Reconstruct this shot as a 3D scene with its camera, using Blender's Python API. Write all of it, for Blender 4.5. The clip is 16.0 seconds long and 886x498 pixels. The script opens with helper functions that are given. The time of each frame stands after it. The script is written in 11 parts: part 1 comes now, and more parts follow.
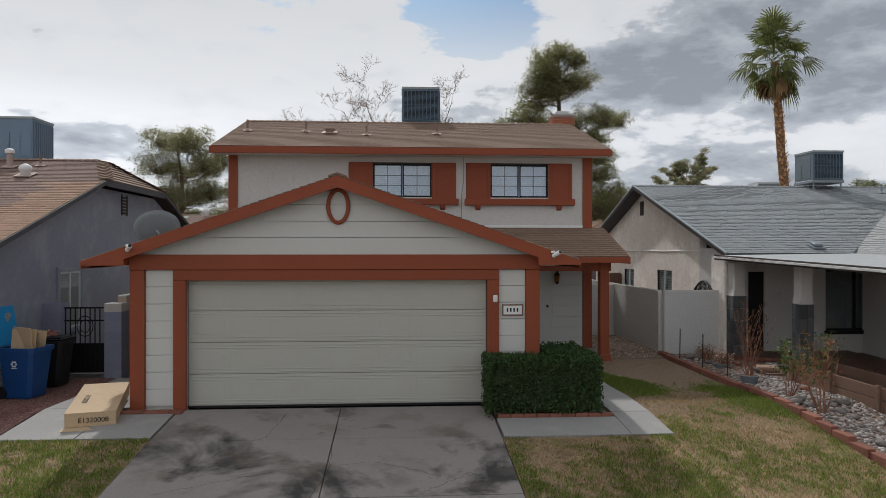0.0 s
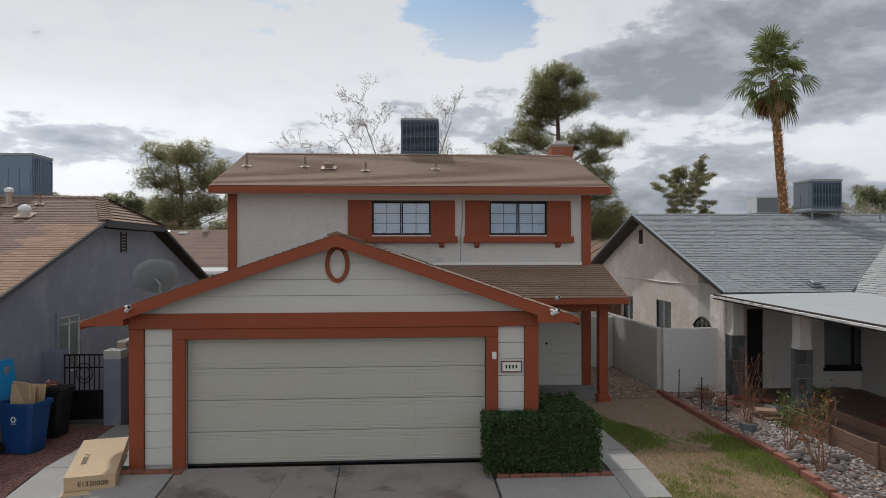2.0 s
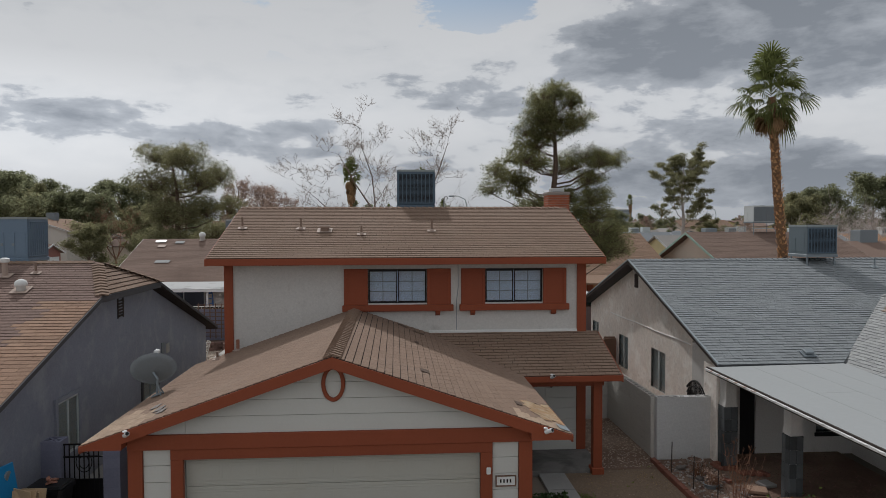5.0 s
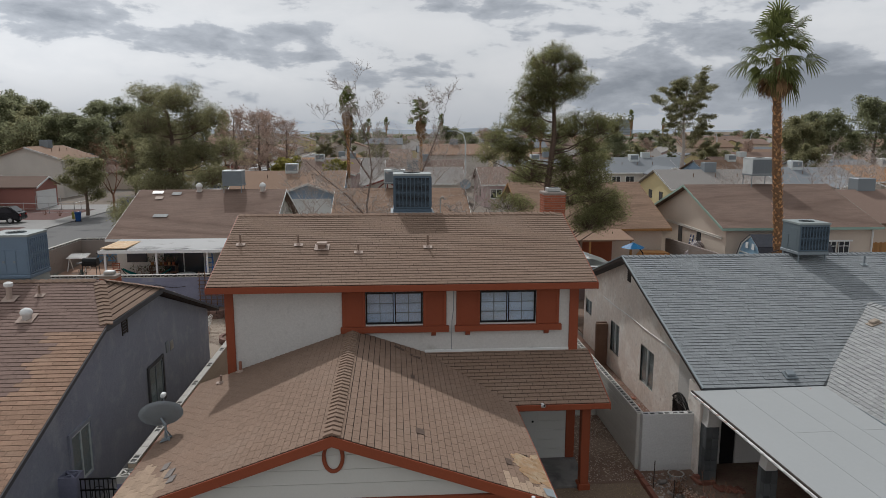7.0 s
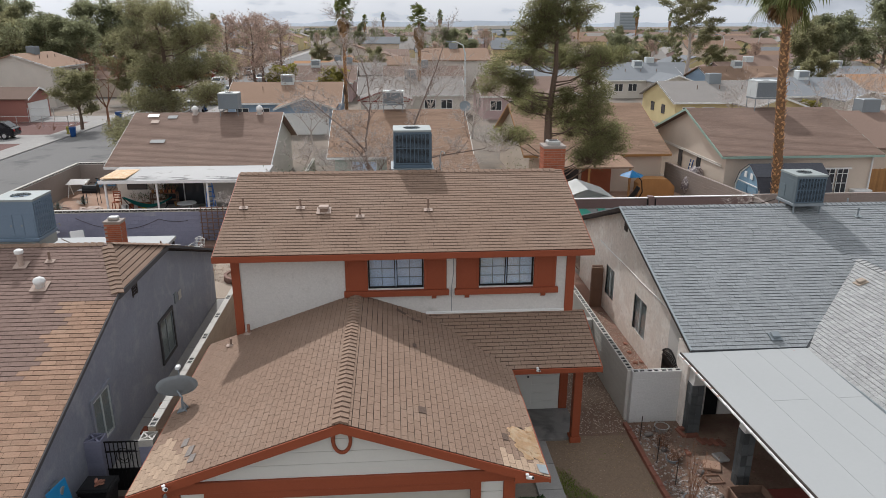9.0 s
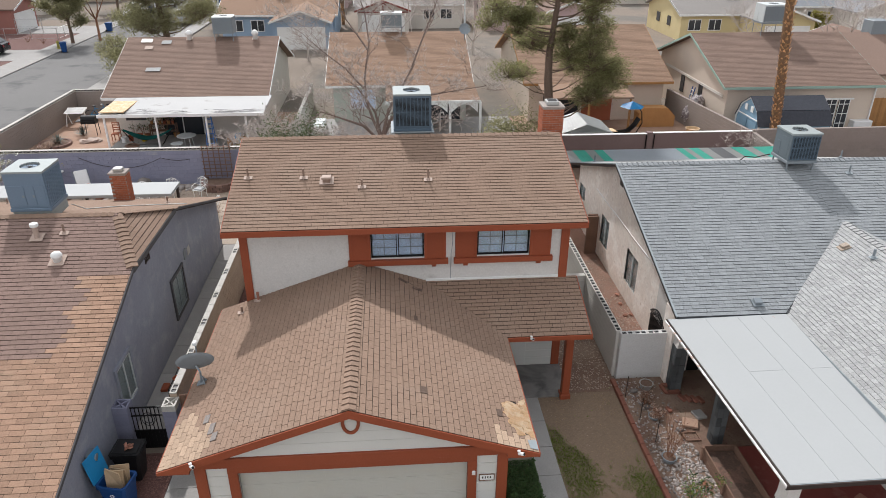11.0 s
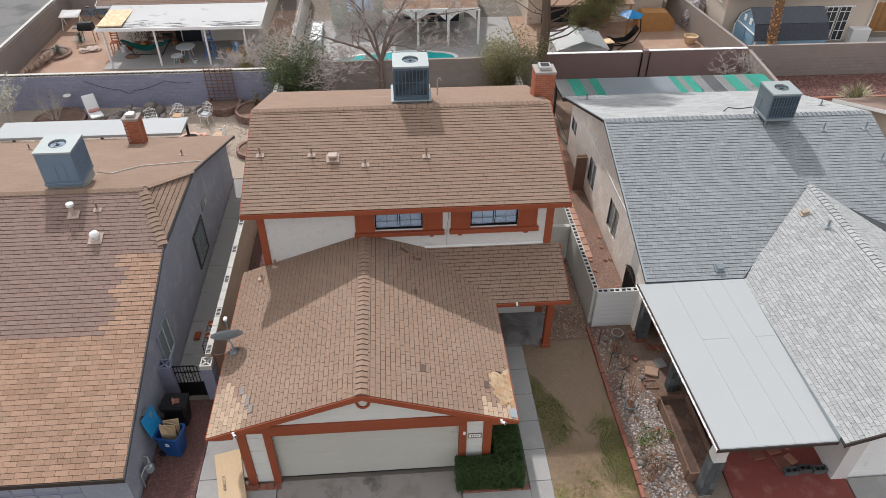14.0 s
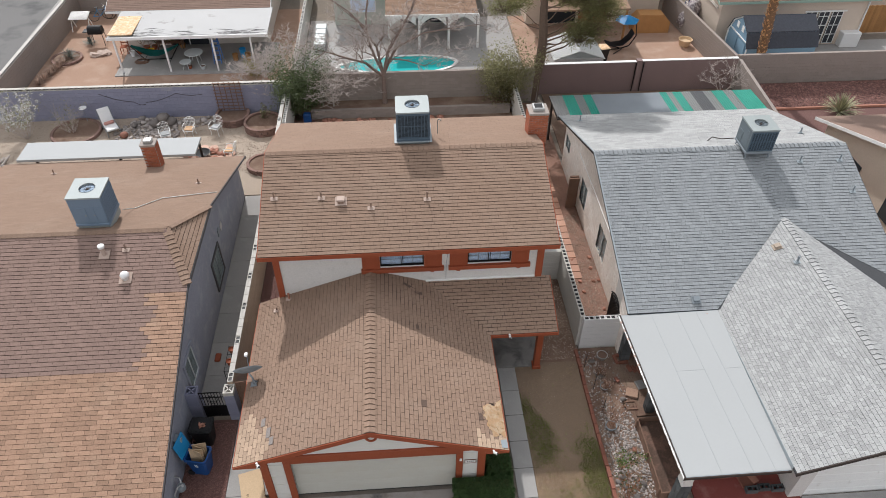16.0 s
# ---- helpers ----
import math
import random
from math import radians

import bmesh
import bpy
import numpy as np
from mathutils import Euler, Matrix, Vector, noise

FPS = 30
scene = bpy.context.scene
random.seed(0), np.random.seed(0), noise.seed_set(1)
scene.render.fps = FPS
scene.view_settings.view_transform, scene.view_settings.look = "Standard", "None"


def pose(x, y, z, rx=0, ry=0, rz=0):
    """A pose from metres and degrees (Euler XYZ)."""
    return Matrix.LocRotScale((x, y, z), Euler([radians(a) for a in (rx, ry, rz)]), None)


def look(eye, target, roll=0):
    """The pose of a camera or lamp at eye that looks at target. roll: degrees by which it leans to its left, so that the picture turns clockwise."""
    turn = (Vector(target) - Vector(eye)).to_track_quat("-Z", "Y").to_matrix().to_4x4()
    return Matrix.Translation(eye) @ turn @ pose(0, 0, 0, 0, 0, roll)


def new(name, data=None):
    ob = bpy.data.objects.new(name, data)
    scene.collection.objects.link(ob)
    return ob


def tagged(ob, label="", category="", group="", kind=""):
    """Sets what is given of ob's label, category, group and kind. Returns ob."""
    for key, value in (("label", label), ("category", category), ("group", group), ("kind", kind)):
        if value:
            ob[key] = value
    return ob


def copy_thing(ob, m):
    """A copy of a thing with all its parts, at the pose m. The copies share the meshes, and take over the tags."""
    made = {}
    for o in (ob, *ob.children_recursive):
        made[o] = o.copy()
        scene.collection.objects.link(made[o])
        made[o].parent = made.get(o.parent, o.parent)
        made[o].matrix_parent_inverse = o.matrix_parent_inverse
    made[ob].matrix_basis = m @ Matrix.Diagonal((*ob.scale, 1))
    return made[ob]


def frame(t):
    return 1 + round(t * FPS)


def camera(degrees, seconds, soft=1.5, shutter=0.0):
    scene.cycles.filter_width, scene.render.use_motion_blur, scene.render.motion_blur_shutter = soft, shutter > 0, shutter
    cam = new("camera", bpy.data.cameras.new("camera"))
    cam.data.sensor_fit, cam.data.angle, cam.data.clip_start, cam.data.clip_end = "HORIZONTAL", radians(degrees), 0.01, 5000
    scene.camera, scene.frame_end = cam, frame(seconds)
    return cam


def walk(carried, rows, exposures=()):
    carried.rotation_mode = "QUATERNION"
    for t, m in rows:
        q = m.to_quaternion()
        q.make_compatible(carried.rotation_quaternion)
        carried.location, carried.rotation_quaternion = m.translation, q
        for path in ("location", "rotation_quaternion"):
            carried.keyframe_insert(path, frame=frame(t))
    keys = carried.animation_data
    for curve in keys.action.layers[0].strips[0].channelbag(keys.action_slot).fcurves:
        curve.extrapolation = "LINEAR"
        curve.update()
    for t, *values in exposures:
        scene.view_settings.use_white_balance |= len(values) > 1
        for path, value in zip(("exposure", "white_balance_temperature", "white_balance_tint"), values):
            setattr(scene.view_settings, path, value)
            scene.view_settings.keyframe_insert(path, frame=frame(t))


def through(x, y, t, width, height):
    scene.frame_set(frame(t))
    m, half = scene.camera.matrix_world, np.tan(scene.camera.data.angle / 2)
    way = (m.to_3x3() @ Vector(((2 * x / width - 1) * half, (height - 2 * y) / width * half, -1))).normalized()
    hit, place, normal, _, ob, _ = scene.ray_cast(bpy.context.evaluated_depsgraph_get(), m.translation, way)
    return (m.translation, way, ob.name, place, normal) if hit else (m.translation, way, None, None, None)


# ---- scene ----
cam = camera(65.3, 16.0, soft=0.7)
METRES, EYE, TILT, LEAN, TURN = 17.8, 2.58, 0.0, 0.0, -3.7
ROWS = [
    (0.0, 0.0, 0.0, 0.0, 0.0, 0.0, -0.0),
    (0.5, 0.0016, 0.0018, 0.0146, -0.0, 0.04, 0.04),
    (1.0, 0.0024, 0.0008, 0.0258, -0.02, 0.06, 0.05),
    (1.5, 0.0013, 0.0003, 0.0392, -0.05, 0.08, 0.07),
    (2.0, 0.0005, -0.0009, 0.052, -0.05, 0.11, 0.09),
    (2.5, 0.0008, -0.0011, 0.0669, -0.1, 0.13, 0.1),
    (3.0, 0.0005, -0.0015, 0.0834, -0.13, 0.14, 0.11),
    (3.5, 0.0011, -0.0022, 0.0994, -0.15, 0.14, 0.14),
    (6.0, 0.0063, -0.0013, 0.2672, -0.31, -5.41, 0.06),
    (6.5, 0.0079, -0.0013, 0.3102, -0.34, -7.49, 0.01),
    (7.0, 0.0071, 0.0005, 0.3534, -0.37, -9.59, -0.03),
    (7.5, 0.0066, 0.0008, 0.3873, -0.4, -11.67, -0.05),
    (8.0, 0.0058, 0.0021, 0.407, -0.43, -13.78, -0.07),
    (8.5, 0.0058, 0.0026, 0.4255, -0.45, -15.88, -0.09),
    (9.0, 0.0044, 0.0044, 0.456, -0.48, -18.0, -0.1),
    (11.5, 0.0036, 0.0079, 0.606, -0.55, -28.45, -0.18),
    (12.0, 0.0037, 0.0081, 0.6415, -0.57, -30.55, -0.2),
    (12.5, 0.0048, 0.01, 0.6802, -0.54, -32.6, -0.19),
    (13.0, 0.0056, 0.013, 0.7234, -0.55, -34.71, -0.23),
    (13.5, 0.0074, 0.0142, 0.7688, -0.53, -36.8, -0.26),
    (14.0, 0.0065, 0.014, 0.8136, -0.54, -38.87, -0.3),
    (14.5, 0.0049, 0.0163, 0.8591, -0.52, -40.27, -0.3),
    (15.0, 0.005, 0.0204, 0.9067, -0.49, -40.98, -0.3),
    (15.5, 0.0063, 0.0255, 0.9518, -0.46, -41.71, -0.3),
    (16.0, 0.0087, 0.0279, 0.9981, -0.42, -42.53, -0.3),
]
walk(cam, [(t, pose(0, 0, EYE, TILT, LEAN, TURN) @ pose(METRES * x, METRES * y, METRES * z, 90 + pitch, roll, yaw)) for t, x, y, z, yaw, pitch, roll in ROWS],
     exposures=[(0.0, -0.93, 6300, 10), (1.5, -0.89, 6300, 10), (3.5, -1.1, 6300, 10), (6.0, -1.36, 6300, 10), (7.3, -1.1, 6300, 10), (8.5, -0.73, 6320, 11), (11.5, -0.25, 6360, 12), (16.0, -0.35, 6360, 12)])

# ---- light: a bright broken overcast, the sun behind the house and to its left ----
SUN_EL, SUN_AZ = 43.0, -14.0
to_sun = Vector((math.sin(radians(SUN_AZ)) * math.cos(radians(SUN_EL)), math.cos(radians(SUN_AZ)) * math.cos(radians(SUN_EL)), math.sin(radians(SUN_EL))))
sun = new("sun", bpy.data.lights.new("sun", "SUN"))
sun.data.energy, sun.data.angle, sun.data.color = 4.3, radians(1.2), (1.0, 0.975, 0.94)
sun.matrix_world = look((0, 0, 60), Vector((0, 0, 60)) - to_sun)

world = bpy.data.worlds.new("sky")
scene.world = world
world.use_nodes = True


class Nodes:
    """Short hand for a node tree."""

    def __init__(self, tree):
        self.tree = tree

    def n(self, kind, **sets):
        node = self.tree.nodes.new("ShaderNode" + kind)
        for key, value in sets.items():
            if key == "blend":
                node.blend_type = value
            elif key == "op":
                node.operation = value
            elif key == "dtype":
                node.data_type = value
        return node

    def link(self, a, b):
        self.tree.links.new(a, b)

    def math(self, op, a, b=None, clamp=False):
        node = self.n("Math", op=op)
        node.use_clamp = clamp
        for i, v in enumerate((a, b)):
            if v is None:
                continue
            if isinstance(v, (int, float)):
                node.inputs[i].default_value = v
            else:
                self.link(v, node.inputs[i])
        return node.outputs[0]

    def noise(self, vec, scale, detail=4.0, rough=0.55, dist=0.0):
        node = self.n("TexNoise")
        if vec is not None:
            self.link(vec, node.inputs["Vector"])
        node.inputs["Scale"].default_value, node.inputs["Detail"].default_value = scale, detail
        node.inputs["Roughness"].default_value, node.inputs["Distortion"].default_value = rough, dist
        return node.outputs["Fac"]

    def ramp(self, fac, stops):
        node = self.n("ValToRGB")
        els = node.color_ramp.elements
        while len(els) < len(stops):
            els.new(0.5)
        for el, (pos, col) in zip(els, stops):
            el.position, el.color = pos, (*col, 1) if len(col) == 3 else col
        self.link(fac, node.inputs["Fac"])
        return node.outputs["Color"]

    def mix(self, fac, a, b, blend="MIX"):
        node = self.n("MixRGB", blend=blend)
        for slot, v in (("Fac", fac), ("Color1", a), ("Color2", b)):
            if isinstance(v, (int, float)):
                node.inputs[slot].default_value = v
            elif isinstance(v, tuple):
                node.inputs[slot].default_value = (*v, 1)
            else:
                self.link(v, node.inputs[slot])
        return node.outputs["Color"]

    def range(self, v, a, b, c, d):
        node = self.n("MapRange")
        node.clamp = True
        self.link(v, node.inputs[0])
        for i, x in enumerate((a, b, c, d)):
            node.inputs[i + 1].default_value = x
        return node.outputs[0]


def sky():
    t = world.node_tree
    t.nodes.clear()
    k = Nodes(t)
    out, bg = k.n("OutputWorld"), k.n("Background")
    air = k.n("TexSky")
    air.sky_type, air.sun_disc = "NISHITA", False
    air.sun_elevation, air.sun_rotation = radians(SUN_EL), radians(SUN_AZ)
    air.air_density, air.dust_density = 1.0, 2.0
    blue = k.mix(1.0, air.outputs[0], (0.070, 0.104, 0.132), "MULTIPLY")
    co = k.n("TexCoord").outputs["Generated"]
    sep = k.n("SeparateXYZ")
    k.link(co, sep.inputs[0])
    x, y, z = sep.outputs
    # the cloud deck: the ray's meeting with a flat layer overhead
    zz = k.math("ADD", k.math("MAXIMUM", z, 0.0), 0.14)
    com = k.n("CombineXYZ")
    k.link(k.math("DIVIDE", x, zz), com.inputs[0])
    k.link(k.math("DIVIDE", y, zz), com.inputs[1])
    com.inputs[2].default_value = 5.2
    flat = com.outputs[0]
    big = k.noise(flat, 0.50, 2.0, 0.5, 0.2)
    # heaps of cloud drawn out along the horizon, with crisp sunlit rims and grey undersides
    def heap(dz, scale, stretch, detail, seed):
        com2 = k.n("CombineXYZ")
        k.link(k.math("ADD", x, seed), com2.inputs[0])
        k.link(y, com2.inputs[1])
        k.link(k.math("MULTIPLY", k.math("ADD", z, dz), stretch), com2.inputs[2])
        return k.noise(com2.outputs[0], scale, detail, 0.56, 0.25)

    mid = heap(0.0, 8.0, 2.9, 9.0, 3.4)
    fine = heap(0.0, 26.0, 2.2, 7.0, 7.7)
    side = k.range(x, -0.10, 0.36, -0.03, 0.04)
    puff = k.math("ADD", k.math("MULTIPLY", mid, 0.66), k.math("MULTIPLY", fine, 0.20))
    thick = k.math("ADD", k.math("ADD", k.math("MULTIPLY", big, 0.42), puff), side)
    # the larger heaps and the bright gaps between them: direction, half width, half height, how much thicker
    for cx, cy, cz, rx, rz, more in (
        (0.452, 0.859, 0.240, 0.30, 0.085, 0.17),
        (0.051, 0.966, 0.254, 0.14, 0.050, 0.07),
        (-0.398, 0.907, 0.137, 0.16, 0.030, 0.025),
        (0.398, 0.905, 0.149, 0.13, 0.035, -0.07),
        (-0.277, 0.925, 0.260, 0.34, 0.110, -0.12),
        (-0.205, 0.970, 0.132, 0.16, 0.032, 0.06),
        (-0.426, 0.893, 0.145, 0.10, 0.030, 0.03),
        (-0.292, 0.954, 0.069, 0.16, 0.022, 0.01),
        (-0.074, 0.995, 0.065, 0.14, 0.025, 0.06),
        (0.098, 0.987, 0.127, 0.20, 0.035, -0.12),
        (-0.399, 0.912, 0.095, 0.16, 0.020, -0.08),
        (0.501, 0.862, 0.073, 0.26, 0.060, 0.10),
        (-0.380, 0.920, 0.050, 0.26, 0.060, -0.06),
        (0.237, 0.967, 0.095, 0.10, 0.030, -0.05)):
        away = k.n("VectorMath", op="SUBTRACT")
        k.link(co, away.inputs[0])
        away.inputs[1].default_value = (cx, cy, cz)
        form = k.n("VectorMath", op="MULTIPLY")
        k.link(away.outputs[0], form.inputs[0])
        form.inputs[1].default_value = (1 / rx, 0.5 / rx, 1 / rz)
        size = k.n("VectorMath", op="LENGTH")
        k.link(form.outputs[0], size.inputs[0])
        thick = k.math("ADD", thick, k.range(size.outputs["Value"], 0.25, 1.25, more, 0.0))
    # the high left is one bright thin sheet
    veil = k.math("MULTIPLY", k.range(z, 0.17, 0.33, 0.0, 1.0), k.range(x, 0.10, 0.32, 1.0, 0.0))
    thick = k.math("SUBTRACT", thick, k.math("MULTIPLY", veil, 0.08))
    thick = k.math("SUBTRACT", thick, k.range(z, 0.08, 0.22, 0.030, 0.0))
    # a thin place with a glimpse of blue, high and a little right of the sun
    vm = k.n("VectorMath", op="DISTANCE")
    k.link(co, vm.inputs[0])
    vm.inputs[1].default_value = (0.115, 0.935, 0.335)
    thick = k.math("ADD", thick, k.range(vm.outputs["Value"], 0.0, 0.16, -0.44, 0.0))
    grey = k.ramp(thick, [(0.50, (1.38, 1.39, 1.40)), (0.620, (1.30, 1.32, 1.34)), (0.642, (1.10, 1.13, 1.17)), (0.662, (0.88, 0.925, 0.99)), (0.80, (0.53, 0.575, 0.64))])
    cover = k.ramp(thick, [(0.30, (0, 0, 0)), (0.38, (1, 1, 1))])
    cover = k.math("MAXIMUM", cover, k.range(z, 0.22, 0.36, 1.0, 0.0))
    grey = k.mix(1.0, grey, k.math("MINIMUM", k.range(z, 0.03, 0.15, 0.97, 1.14), k.range(z, 0.17, 0.32, 1.14, 0.95)), "MULTIPLY")
    left = k.math("MULTIPLY", k.range(x, -0.42, 0.02, 0.28, 0.0), k.range(z, 0.13, 0.22, 1.0, 0.0))
    grey = k.mix(1.0, grey, k.math("ADD", left, 1.0), "MULTIPLY")
    cloudy = k.mix(cover, blue, grey)
    low = k.range(z, 0.0, 0.075, 0.62, 0.0)
    haze = k.mix(low, cloudy, (0.78, 0.84, 0.92))
    under = k.range(z, -0.06, -0.01, 1.0, 0.0)
    k.link(k.mix(under, haze, (0.25, 0.23, 0.21)), bg.inputs["Color"])
    bg.inputs["Strength"].default_value = 1.0
    k.link(bg.outputs[0], out.inputs[0])


sky()


# ---- materials ----
def mat(name, base, rough=0.8, metal=0.0, big=(0.6, 0.12), small=(18.0, 0.10), bump=(60.0, 0.15), island=0.0, each=0.0, second=None, spots=None, spec=0.35, fade=None):
    """A surface: base colour; big and small: scale and strength of two noises; bump: scale and strength; island, each: how far pieces differ;
    second: (colour, scale, low, high) patches of another colour; spots: the same, finer and sharper; fade: (colour, from y, to y)."""
    m = bpy.data.materials.new(name)
    m.use_nodes = True
    t = m.node_tree
    k = Nodes(t)
    b = t.nodes["Principled BSDF"]
    co = k.n("TexCoord").outputs["Object"]
    col = base
    if second:
        c2, sc, lo, hi = second
        f = k.range(k.noise(co, sc, 5.0, 0.6, 0.4), lo, hi, 0.0, 1.0)
        col = k.mix(f, base, c2)
    if spots:
        c2, sc, lo, hi = spots
        f = k.range(k.noise(co, sc, 3.0, 0.6), lo, hi, 0.0, 1.0)
        col = k.mix(f, col, c2)
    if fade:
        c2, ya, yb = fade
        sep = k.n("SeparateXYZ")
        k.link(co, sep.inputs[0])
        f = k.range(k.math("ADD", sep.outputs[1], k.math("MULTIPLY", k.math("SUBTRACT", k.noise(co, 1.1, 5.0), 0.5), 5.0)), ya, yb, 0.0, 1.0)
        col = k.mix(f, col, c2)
    v = k.math("ADD", k.math("MULTIPLY", k.math("SUBTRACT", k.noise(co, big[0], 4.0), 0.5), 2 * big[1]), 1.0)
    v = k.math("ADD", v, k.math("MULTIPLY", k.math("SUBTRACT", k.noise(co, small[0], 5.0, 0.65), 0.5), 2 * small[1]))
    if bump and rough >= 0.84:
        g = 0.34 if rough >= 0.94 else 0.16
        v = k.math("ADD", v, k.math("MULTIPLY", k.math("SUBTRACT", k.noise(co, 26.0, 2.0, 0.8), 0.5), 2 * g))
    if island:
        r = k.n("NewGeometry").outputs["Random Per Island"]
        v = k.math("ADD", v, k.math("MULTIPLY", k.math("SUBTRACT", r, 0.5), island))
    if each:
        r = k.n("ObjectInfo").outputs["Random"]
        v = k.math("ADD", v, k.math("MULTIPLY", k.math("SUBTRACT", r, 0.5), each))
    hsv = k.n("HueSaturation")
    k.link(v, hsv.inputs["Value"])
    if isinstance(col, tuple):
        hsv.inputs["Color"].default_value = (*col, 1)
    else:
        k.link(col, hsv.inputs["Color"])
    k.link(hsv.outputs[0], b.inputs["Base Color"])
    b.inputs["Metallic"].default_value = metal
    b.inputs["Specular IOR Level"].default_value = spec
    k.link(k.math("ADD", k.math("MULTIPLY", k.math("SUBTRACT", k.noise(co, small[0] * 0.6), 0.5), 0.25), rough, clamp=True), b.inputs["Roughness"])
    if bump and bump[1] > 0:
        bp = k.n("Bump")
        bp.inputs["Strength"].default_value, bp.inputs["Distance"].default_value = bump[1], 0.02
        k.link(k.noise(co, bump[0], 6.0, 0.65), bp.inputs["Height"])
        k.link(bp.outputs[0], b.inputs["Normal"])
    return m


def leafy(name, base, rough=0.6, island=0.8, through=0.4):
    """Leaves: a rough surface that lets part of the light through."""
    m = mat(name, base, rough, big=(0.6, 0.22), small=(7, 0.2), bump=None, island=island)
    t = m.node_tree
    k = Nodes(t)
    b = t.nodes["Principled BSDF"]
    tr, mx = k.n("BsdfTranslucent"), k.n("MixShader")
    k.link(b.inputs["Base Color"].links[0].from_socket, tr.inputs["Color"])
    mx.inputs[0].default_value = through
    k.link(b.outputs[0], mx.inputs[1])
    k.link(tr.outputs[0], mx.inputs[2])
    k.link(mx.outputs[0], t.nodes["Material Output"].inputs["Surface"])
    return m


def glass(name, tint=(0.93, 0.96, 0.97), gloss=0.13):
    """A thin pane: mostly clear, with a share of mirror reflection."""
    m = bpy.data.materials.new(name)
    m.use_nodes = True
    t = m.node_tree
    k = Nodes(t)
    t.nodes.remove(t.nodes["Principled BSDF"])
    a, b, mx = k.n("BsdfTransparent"), k.n("BsdfGlossy"), k.n("MixShader")
    a.inputs["Color"].default_value = (*tint, 1)
    b.inputs["Roughness"].default_value = 0.02
    mx.inputs[0].default_value = gloss
    k.link(a.outputs[0], mx.inputs[1])
    k.link(b.outputs[0], mx.inputs[2])
    k.link(mx.outputs[0], t.nodes["Material Output"].inputs["Surface"])
    return m


STUCCO = mat("white_stucco", (0.62, 0.60, 0.57), 0.9, big=(0.5, 0.08), bump=(45, 0.5), spots=((0.50, 0.48, 0.45), 2.2, 0.62, 0.8))
SIDING = mat("white_siding", (0.60, 0.595, 0.56), 0.7, big=(0.7, 0.05), small=(30, 0.05), bump=(90, 0.08))
DOORPAINT = mat("cream_door_paint", (0.475, 0.465, 0.415), 0.55, big=(0.4, 0.05), small=(14, 0.04), bump=(120, 0.04), second=((0.47, 0.45, 0.39), 1.3, 0.5, 0.75))
REDPAINT = mat("brick_red_paint", (0.275, 0.066, 0.028), 0.62, big=(0.8, 0.14), small=(22, 0.12), bump=(70, 0.2), each=0.12)
SHINGLE = mat("tan_brown_shingle", (0.265, 0.180, 0.131), 0.95, big=(0.35, 0.07), small=(60, 0.14), bump=(140, 0.5), island=0.10, each=0.10, spots=((0.28, 0.20, 0.15), 0.7, 0.5, 0.8))
WORNGREY = mat("worn_grey_shingle", (0.23, 0.205, 0.19), 0.95, small=(30, 0.3), bump=(140, 0.5))
SHINGLE_DARK = mat("worn_dark_shingle", (0.13, 0.09, 0.07), 0.95, small=(60, 0.16), bump=(140, 0.5))
SHINGLE_LIGHT = mat("light_tan_shingle", (0.40, 0.292, 0.21), 0.95, small=(60, 0.14), bump=(140, 0.5), island=0.25, each=0.2)
SHINGLE_RED = mat("reddish_tan_shingle", (0.345, 0.218, 0.150), 0.95, big=(0.4, 0.08), small=(60, 0.14), bump=(140, 0.5), island=0.30, spots=((0.34, 0.228, 0.16), 0.9, 0.5, 0.7))
SHINGLE_MAUVE = mat("mauve_brown_shingle", (0.245, 0.168, 0.140), 0.95, big=(0.35, 0.07), small=(60, 0.14), bump=(140, 0.5), island=0.14)
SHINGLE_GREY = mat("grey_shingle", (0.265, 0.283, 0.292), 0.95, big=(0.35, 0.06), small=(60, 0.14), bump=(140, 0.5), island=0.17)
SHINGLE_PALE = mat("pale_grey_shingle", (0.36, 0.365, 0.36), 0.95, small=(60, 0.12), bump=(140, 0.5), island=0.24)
# roof underlay, near black so bared strips pass for shade lines below the tabs
FELT = mat("felt_and_shade_line", (0.035, 0.022, 0.018), 0.95)
PLYWOOD = mat("bare_plywood", (0.68, 0.46, 0.27), 0.85, big=(2.2, 0.2), small=(25, 0.2), bump=(40, 0.3), second=((0.76, 0.61, 0.43), 4, 0.45, 0.62), spots=((0.50, 0.30, 0.16), 7, 0.57, 0.68))
CONCRETE = mat("driveway_concrete", (0.272, 0.245, 0.228), 0.9, big=(0.5, 0.12), small=(35, 0.08), bump=(90, 0.2), second=((0.05, 0.048, 0.047), 0.62, 0.52, 0.62), spots=((0.17, 0.14, 0.115), 1.2, 0.5, 0.75), each=0.05)
WALKCONC = mat("pale_concrete", (0.31, 0.30, 0.287), 0.9, big=(0.7, 0.1), small=(35, 0.08), bump=(90, 0.2), each=0.1, spots=((0.36, 0.35, 0.33), 1.8, 0.55, 0.75))
PORCHCONC = mat("stained_porch_concrete", (0.20, 0.19, 0.18), 0.7, big=(1.2, 0.3), second=((0.08, 0.078, 0.075), 1.1, 0.45, 0.65))
DARKSTEEL = mat("dark_blue_grey_steel", (0.105, 0.15, 0.195), 0.45, 0.3, bump=None)
BLUESTEEL = mat("slate_blue_steel", (0.17, 0.235, 0.31), 0.45, 0.2, bump=None, big=(1, 0.08))
